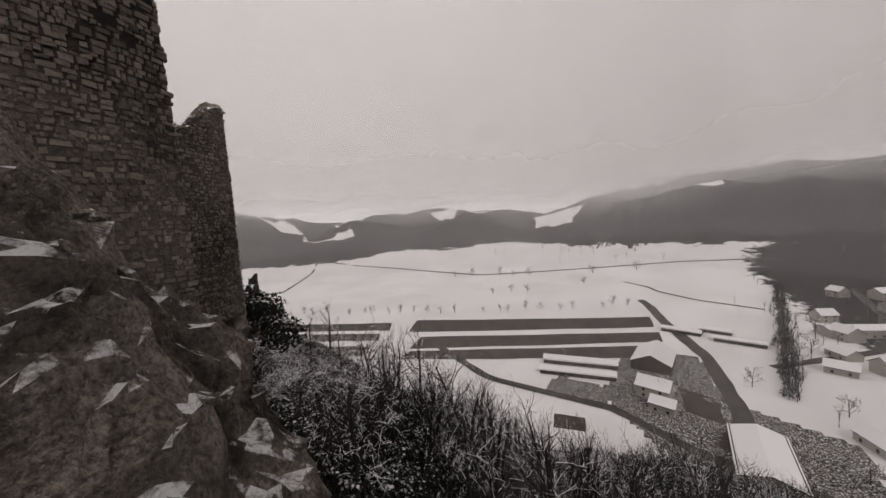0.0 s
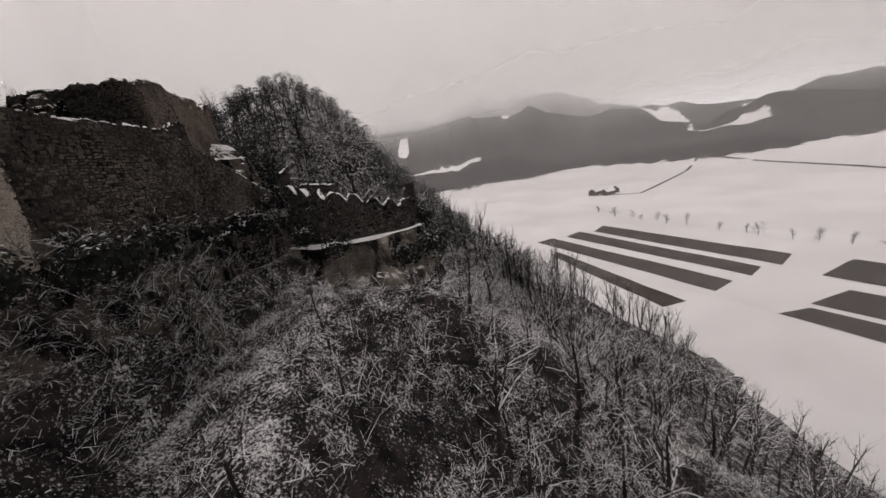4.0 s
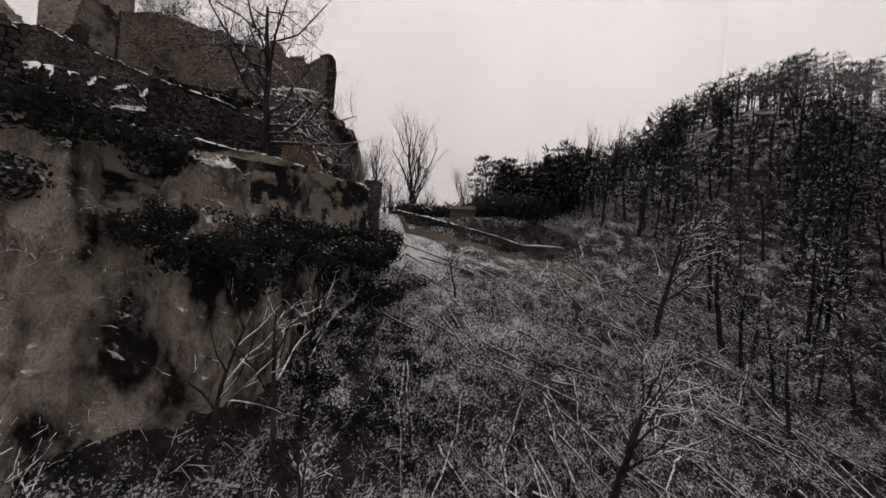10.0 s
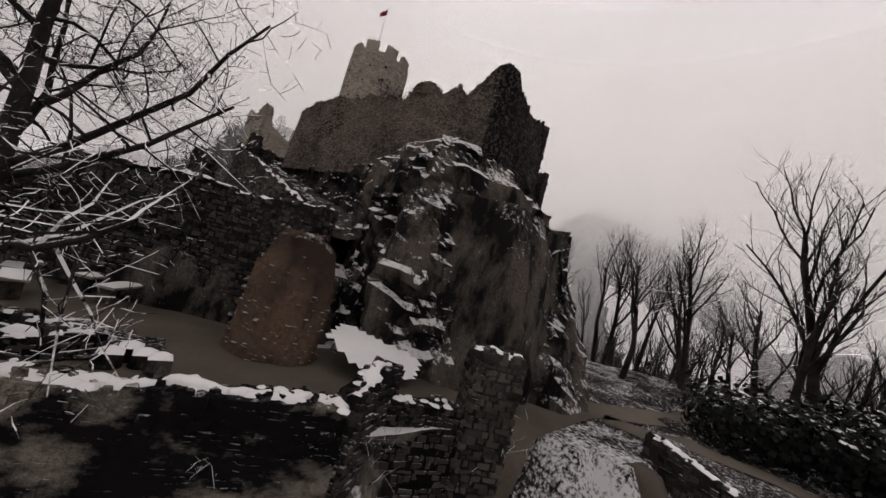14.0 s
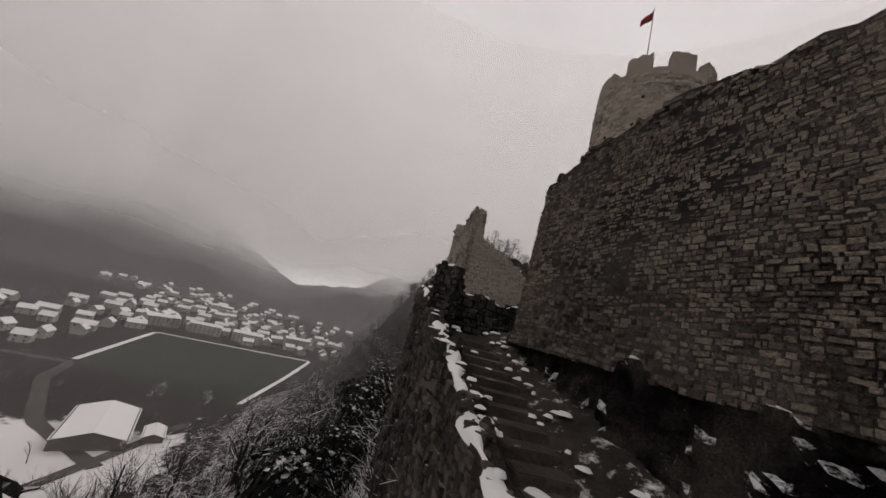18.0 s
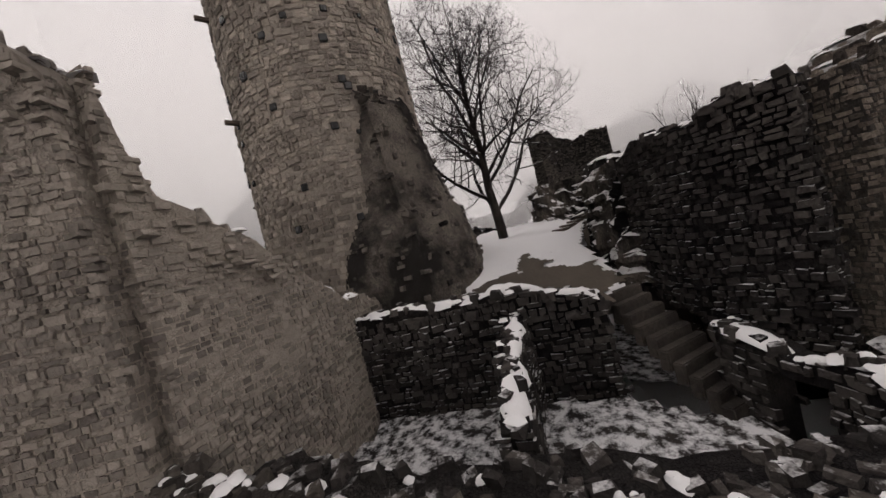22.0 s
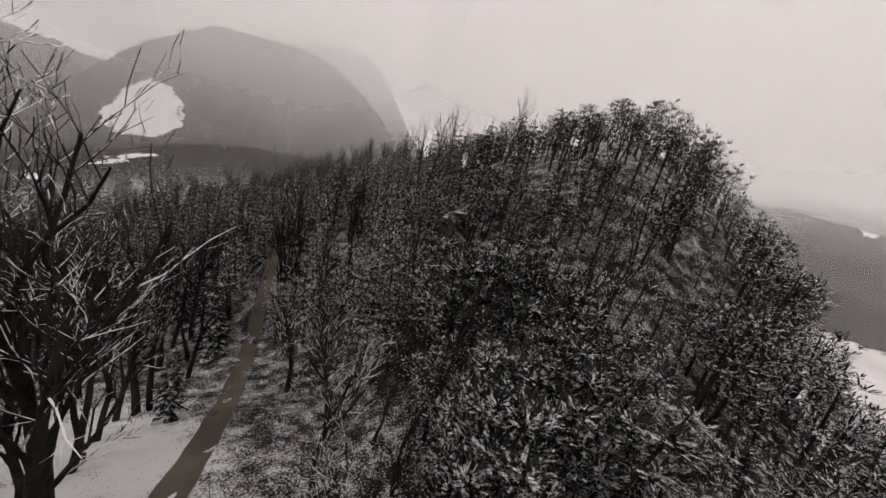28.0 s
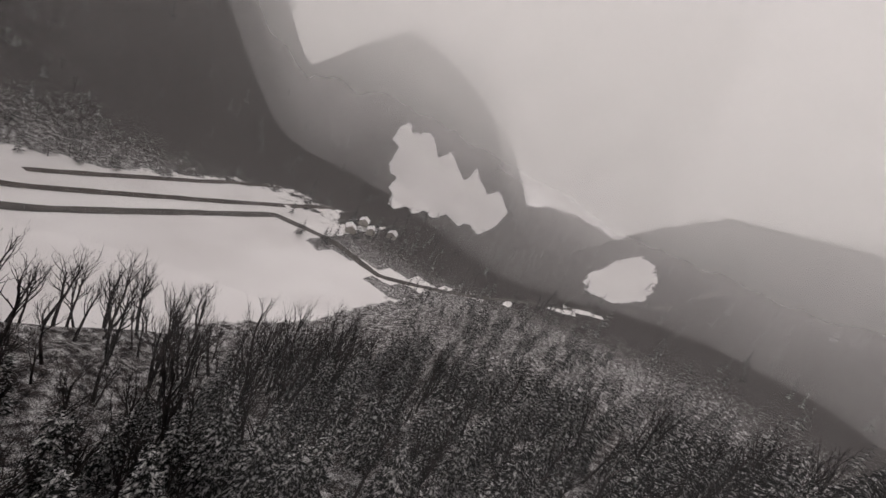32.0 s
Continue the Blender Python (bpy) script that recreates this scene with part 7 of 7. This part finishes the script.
# roads, tracks, stream
for pts, w, mat, lab, cat in (
    ([(-468, -564), (-460, -326), (-440, -162), (-507, -25), (-562, 87), (-600, 260)], 7, M_ASPHALT, "dark country road across the snow", "road"),
    ([(-468, -564), (-380, -470), (-259, -376), (-215, -410)], 4, M_ASPHALT, "side road to the hamlet", "road"),
    ([(-340, 48), (-318, 55), (-276, 64), (-215, 82), (-153, 87), (-128, 78)], 7, M_ASPHALT, "wet farm road", "road"),
    ([(-176, -70), (-146, -19), (-144, 4), (-141, 42), (-122, 70), (-112, 110), (-104, 200)], 5, M_ASPHALT, "muddy farm track below the slope", "track"),
    ([(-420, 30), (-396, 55), (-380, 60), (-350, 90), (-330, 130)], 3, M_SOIL, "dark winding brook in the snow", "brook"),
    ([(60, 172), (195, 170), (260, 172), (330, 170), (352, 120), (345, 60), (400, 0), (470, -60), (720, -350)], 9, M_ASPHALT, "dark road through the gorge", "road"),
    ([(60, 196), (185, 198), (260, 196), (330, 190), (420, 178)], 8, M_SOIL, "dark river in the gorge", "river"),
    ([(200, 222), (260, 228), (330, 232), (380, 226)], 7, M_SOIL, "upper gorge track", "track"),
    ([(-104, 150), (-152, 171), (-196, 214), (-212, 246), (-240, 236), (-292, 222)], 6, M_ASPHALT, "wet road past the hall", "road"),
    ([(-212, 108), (-254, 160), (-330, 190), (-420, 205)], 5, M_ASPHALT, "dark lane into the town", "road"),
    ([(-217, 252), (-265, 384), (-118, 443), (-98, 240)], 4, M_FIELD, "snowy lane round the sports field", "lane"),
):
    ribbon({"road": "road", "track": "track", "brook": "water", "river": "water", "lane": "pavement"}[cat], pts, w, ground, mat, lab, cat, 8.0, 0.2)

# ---- felled trunks ----
def fallen(length, seed):
    ob = part("fallen_trunk", None)
    rr = np.random.default_rng(seed)
    y = np.cumsum(rr.normal(0, 0.11, 9))
    seg = [(length * k / 8, y[k], 0.2, length * (k + 1) / 8, y[k + 1], 0.2, 0.125 - 0.0115 * k, 0.125 - 0.0115 * (k + 1)) for k in range(8)]
    part("trunk", raw("trunk", *bole(seg, 8), M_FELLED, True), ob)
    br = []
    for k in range(14):
        a = rr.uniform(0.35, 1.0) * length
        d = rr.normal(0, 1, 3) + [1.4, 0, 0.2]
        d /= np.linalg.norm(d)
        p = np.array([a, 0, 0.2])
        q = p + d * rr.uniform(0.6, 1.8)
        br.append((*p, *q, 0.02, 0.008))
    part("branch", raw("branch", *tubes(br, 4), M_FELLED), ob, kind="stuff")
    return tagged(ob, "felled trunk lying on the slope, snow along its top", "fallen trunk", "felled trunks on the slope")

M_FELLED = material("felled_wood", (0.09, 0.077, 0.066), (0.025, 0.022, 0.020), 5.0, 0.9, 0.4, 0.95, 0.62, 4.0)
kinds = [fallen(7.0, 1), fallen(9.0, 2), fallen(5.0, 3)]
r = np.random.default_rng(5)
used = set()
n = 0
while n < 190:
    x, y = r.uniform(-30, 7), r.uniform(-50, -17)
    z = ground_at(x, y)
    if inside_dist(np.array([x]), np.array([y]), np.array(LOWER))[0] > -4 or not off_path(np.array([x]), np.array([y]), 2.0)[0]:
        continue
    a = r.uniform(0, 360) if r.uniform() < 0.3 else r.normal(212, 24)
    k = int(r.integers(0, 3))
    dx, dy = 5 * math.cos(radians(a)), 5 * math.sin(radians(a))
    tip = math.degrees(math.atan2(ground_at(x + dx, y + dy) - z, 5))
    m = Matrix.Translation((x, y, z + r.uniform(-0.05, 0.25))) @ Matrix.Rotation(radians(a), 4, "Z") @ Matrix.Rotation(-radians(tip), 4, "Y")
    if k not in used:
        used.add(k)
        kinds[k].matrix_basis = m
    else:
        copy_thing(kinds[k], m)
    n += 1

# ---- trees that stand apart ----
def settle_tree(src, x, y, size, turn, sink=0.2):
    return copy_thing(src, Matrix.Translation((x, y, ground_at(x, y) - sink)) @ Matrix.Rotation(turn, 4, "Z") @ Matrix.Diagonal((size, size, size, 1)))

oaks = [tree("bare_tree", (34, -8, ground_at(34, -8) - 0.2), 15, 61, "tall bare tree beside the castle path", levels=4, kids=(10, 7, 6, 4), spread=0.5, bare=0.3),
        tree("bare_tree", (41, -3, ground_at(41, -3) - 0.2), 16, 62, "tall forked bare tree beside the castle path", levels=4, kids=(9, 7, 6, 4), spread=0.45, bare=0.35, upward=0.45),
        tree("bare_tree", (-27, -30, ground_at(-27, -30) - 0.2), 12, 63, "thin bare tree remaining on the felled slope", levels=4, kids=(9, 6, 5, 4), spread=0.75, bare=0.3)]
hedge = [tree("bare_tree", (x, y, ground_at(x, y) - 0.2), 9, q, "bare hedgerow tree beside the snowy fields", kids=(9, 5, 3), spread=0.75, bare=0.15, fine=0.07) for x, y, q in ((-160, 60, 71), (-440, -110, 72))]
r = np.random.default_rng(9)
for x, y, k, q in ((30, -2, 1, 0.9), (38, -12, 0, 1.2), (47, -10, 1, 1.3), (55, -6, 0, 1.1), (44, -19, 0, 1.45), (36, 4, 1, 0.9), (52, -20, 1, 2.1), (60, -14, 0, 1.9), (66, -26, 1, 1.1), (40, -33, 0, 1.0), (48, -40, 1, 1.0), (33, -30, 0, 0.9), (58, -41, 0, 1.1), (70, -52, 1, 1.1), (28, 8, 0, 0.7), (32, 14, 1, 0.7),
                   (-16, -32, 2, 1.0), (-34, -22, 2, 1.0), (-4, -44, 2, 1.1), (-30, -44, 2, 1.1), (-42, -30, 2, 1.2), (-36, -60, 2, 1.2), (-20, -60, 0, 0.8), (0, -24, 2, 0.5), (-22, 20, 2, 0.9), (-30, 34, 2, 0.9), (-14, 40, 2, 0.8), (-36, 12, 2, 0.8), (51, -13, 0, 1.15)):
    settle_tree(oaks[k], x, y, q * (0.9 if x > 26 else 1.0), r.uniform(0, 6.28))
hedge_pts = [(-168, -306), (-188, -240), (-227, -143), (-250, -80), (-278, -14), (-324, 62)]
u, _, xy, _ = along(hedge_pts, 13.0)
for k in range(len(xy)):
    if r.uniform() < 0.75:
        settle_tree(hedge[int(r.integers(0, 2))], xy[k, 0] - 9 + r.uniform(-4, 4), xy[k, 1] + r.uniform(-4, 4), r.uniform(0.55, 1.1), r.uniform(0, 6))
for x, y, q in ((-440, -130, 0.9), (-430, -170, 0.8), (-415, -190, 0.7), (-450, -90, 0.8), (-350, -80, 0.6), (-345, -60, 0.6), (-330, -95, 0.5), (-400, -10, 0.6), (-500, 40, 0.8), (-470, -10, 0.8), (-160, 48, 0.4), (-190, 10, 0.35), (-128, 110, 0.5), (-170, 120, 0.6), (-185, 95, 0.6), (-150, 140, 0.6), (-215, 118, 0.7), (-112, 225, 0.7), (-140, 225, 0.6), (-240, 130, 0.7), (-270, 140, 0.8)):
    settle_tree(hedge[int(r.integers(0, 2))], x, y, q * 1.7, r.uniform(0, 6))
k = r.uniform(0, 1, 330)
p = np.stack([-176 - 240 * k, 106 + 52 * k + r.normal(0, 2.2, 330)], -1)
scatter("tree_belt", FAR_FIR + FAR_BARE, p, ground(p[:, 0], p[:, 1]), r.uniform(6, 10, len(p)), M_FIRDARK, "dark belt of trees running out from the farm", 41)
p = np.stack([r.uniform(-640, -90, 380), r.uniform(110, 850, 380)], -1)
k = (inside_dist(p[:, 0], p[:, 1], field) < -6) & (ground(p[:, 0], p[:, 1]) < VALLEY + 3)
p = p[k]
scatter("town_trees", FAR_BARE, p, ground(p[:, 0], p[:, 1]), r.uniform(5, 9, len(p)), M_TWIG, "bare garden trees between the houses", 42)
p = np.stack([r.normal(-900, 170, 130), r.normal(-120, 120, 130)], -1)
scatter("copse", FAR_BARE, p, ground(p[:, 0], p[:, 1]), r.uniform(9, 14, len(p)), M_TWIG, "dark copse on the far fields", 43)

# ---- leafy bushes and ivy on the rocks ----
def leafy(seed, n=260, small=1.0):
    rr = np.random.default_rng(seed)
    d = rr.normal(0, 1, (n, 3))
    d /= np.linalg.norm(d, axis=1)[:, None]
    c = d * (rr.uniform(0.3, 1.0, n) ** 0.5)[:, None] * (1.0, 1.0, 0.75)
    c += 0.25 * fbm(c * 2 + seed, 1.3, 2)[:, None] * d
    t = np.cross(d, rr.normal(0, 1, (n, 3)))
    t /= np.linalg.norm(t, axis=1)[:, None]
    b = np.cross(d, t) + d * 0.5
    w = small * rr.uniform(0.08, 0.16, n)[:, None]
    V = np.stack([c - t * w, c + b * w, c + t * w, c - b * w], 1)
    return V.reshape(-1, 3), np.arange(4 * n).reshape(-1, 4)

LEAF = [leafy(q, 460, 0.42) for q in (51, 52, 53)]
IVY = [leafy(q, 640, 0.56) for q in (54, 55, 56)]
p = np.array([(-15.6, -2.6), (-15.9, -0.4), (-16.8, 1.0), (-14.6, -4.4), (-9.5, -12.5), (-6, -14.3), (-3.5, -15.0), (-1.5, -15.8), (0.5, -16.5), (2.5, -16.8), (-12.5, -9.5), (-14.5, -6), (5, -16.4), (-2, -17.5), (-5, -16.5), (-17.5, 0), (-18, 4), (-15, 7), (-2.5, 10), (-3, 14), (-2.2, 18), (-1.8, 22), (-2.5, 26), (-1.5, 30), (0, 34.5), (4, 35.5), (8, 35.5), (13, 35), (17, 35), (21, 32), (-6, 10), (-9, 10), (-1.6, 3.2), (-2.6, 2.0), (-1.2, 5.4), (-1.3, 1.2)])
z = np.array([-10.6, -10.4, -10.2, -11.4, -17, -16.5, -17, -17.5, -16, -15, -18, -17, -14.5, -20, -20, -14, -13, -13, -7, -6.5, -6.2, -6, -6, -5.5, -6.5, -7, -7.5, -8, -8.5, -8, -9, -10.5, -5.4, -5.6, -5.6, -5.8])
scatter("ivy_bush", IVY, p, z, rng.uniform(1.2, 2.2, len(p)), M_NEEDLE, "dark evergreen bushes and ivy dusted with snow on the cliff", 51, category="bush")
p, z, s = spots(230, 25, 75, -62, 4, 52, lambda x, y, z: wooded(x, y, z) & (np.abs((y + 26) + 0.9 * (x - 29)) > 6) & (y < -26) & south_of_path(x, y, 8))
scatter("evergreen_thicket", LEAF, p, z + 0.9, s * 2.2, M_FIR, "dark evergreen thicket beside the path", 52, category="bush")
p, z, s = spots(130, 21, 36, -32, -16, 82, lambda x, y, z: south_of_path(x, y, 3.5) & (x > np.interp(-y, (13.5, 20, 29, 38), (18, 21, 24, 27)) + 3.0))
scatter("evergreen_thicket", LEAF, p, z + 1.4, s * 3.0, M_NEEDLE, "dark evergreen thicket beside the upper path", 82, category="bush")
r = np.random.default_rng(81)
p = np.stack([r.uniform(13, 27, 26), r.uniform(-38, -30, 26)], -1)
scatter("evergreen_thicket", LEAF, p, ground(p[:, 0], p[:, 1]) + 1.7, r.uniform(2.4, 3.8, 26), M_FIRDARK, "dark evergreen bushes behind the concrete shed", 81, category="bush")

p, z, s = spots(240, -6, 34, 32, 48, 57, lambda x, y, z: wooded(x, y, z, 0.2))
scatter("ivy_bush", LEAF, p, z + 0.1, s * 1.3, M_NEEDLE, "dark evergreen scrub under the north walls", 57, category="bush")
r = np.random.default_rng(83)
p = np.stack([r.uniform(-9, 6, 90), r.uniform(34.5, 45.5, 90)], -1)
scatter("ivy_bush", LEAF, p, ground(p[:, 0], p[:, 1]) + 0.9, r.uniform(1.2, 2.3, 90), M_NEEDLE, "dark evergreen bushes below the north wall", 83, category="bush")
p, z, s = spots(160, -14, 4, -22, -10, 58, lambda x, y, z: wooded(x, y, z, 0.2))
scatter("ivy_bush", IVY, p[:40], z[:40] + 0.1, s[:40] * 1.1, M_NEEDLE, "dark ivy bushes with snow lumps under the curtain wall", 58, category="bush")

q = np.array([(-14.6, -3.0), (-9.8, -9.8), (-4.0, -12.4), (1.4, -14.4)])
u, _, xy, nrm = along(q, 0.55)
rr = np.random.default_rng(59)
off = rr.uniform(0.4, 2.6, len(u))
p = xy + nrm * np.where(((xy + nrm) @ np.array([-0.5, -0.86]) > xy @ np.array([-0.5, -0.86]))[:, None], 1, -1) * off[:, None]
scatter("ivy_bush", IVY, p, -14.4 - off * 0.8, rr.uniform(0.7, 1.5, len(u)), M_NEEDLE, "dark ivy along the foot of the curtain wall", 59, category="bush")

# farm yard and slope-foot houses
for pts in ([(-215, 40), (-150, 34), (-112, 62), (-108, 112), (-150, 118), (-168, 84), (-216, 80)], [(-165, 12), (-142, 10), (-140, 40), (-160, 42)]):
    sheet("farm_yard", pts, lambda x, y: ground(x, y) + 0.10, M_PATCHY, "trodden muddy snow round the farm", 2.5, 0.05)

# snow-laden trees on the west slope
snowy = tree("snowy_tree", (-21, 13, ground_at(-21, 13) - 0.2), 7.5, 91, "small tree on the slope with snow on every branch", M_BRUSH, levels=4, kids=(9, 6, 5), spread=1.0, bare=0.12, crook=0.22)
rr = np.random.default_rng(92)
for x, y, q in ((-17, 20, 1.0), (-23, 25, 1.1), (-14, 28, 0.9), (-26, 17, 1.0), (-18, 8, 0.8), (-12, 34, 1.0), (-27, 7, 1.0), (-8, 40, 1.1), (2, 43, 1.0), (-3, 47, 1.1), (-30, 24, 1.1), (-20, 33, 1.1), (-33, 12, 1.0), (-24, -3, 0.9), (-29, -10, 0.9), (-11, 22, 0.8), (10, 44, 1.1), (-31, 33, 1.2)):
    settle_tree(snowy, x, y, q, rr.uniform(0, 6))
# snow along the stair and on the crag
n = 80
yy = rr.uniform(-2.5, 13.5, n)
xx = 3.45 - 0.152 * (yy - 2) + np.where(rr.uniform(size=n) < 0.45, -0.62 + rr.normal(0, 0.12, n), 0.75 + rr.normal(0, 0.35, n))
zz = -3.42 + 0.318 * (yy - 2) + 0.28 * np.clip(xx - 3.7 + 0.15 * (yy - 2), 0, 3)
tagged(part("stair_snow", raw("stair_snow", *snow_lumps(np.stack([xx, yy, zz], -1), rr.uniform(0.06, 0.2, n), rr.uniform(0.03, 0.08, n), 93), M_SNOW, True)), "lumps of snow along the stair", "snow", kind="stuff")

p = np.stack([rr.uniform(7.6, 20, 46), rr.uniform(41.4, 45.2, 46)], -1)
scatter("ivy_bush", IVY, p, rr.uniform(-6.4, -5.4, 46), rr.uniform(0.6, 1.3, 46), M_NEEDLE, "dark ivy along the foot of the outer wall", 94, category="bush")
C = np.array([tuple(q.center) for q in bpy.data.objects["terrace_crag"].data.polygons if q.center.z > -6 and q.center.x < 9 and q.normal.z > 0.05])
k = rr.permutation(len(C))[:90]
tagged(part("crag_snow", raw("crag_snow", *snow_lumps(C[k], rr.uniform(0.05, 0.2, len(k)), rr.uniform(0.03, 0.09, len(k)), 95), M_SNOW, True)), "small patches of snow on the crag", "snow", kind="stuff")
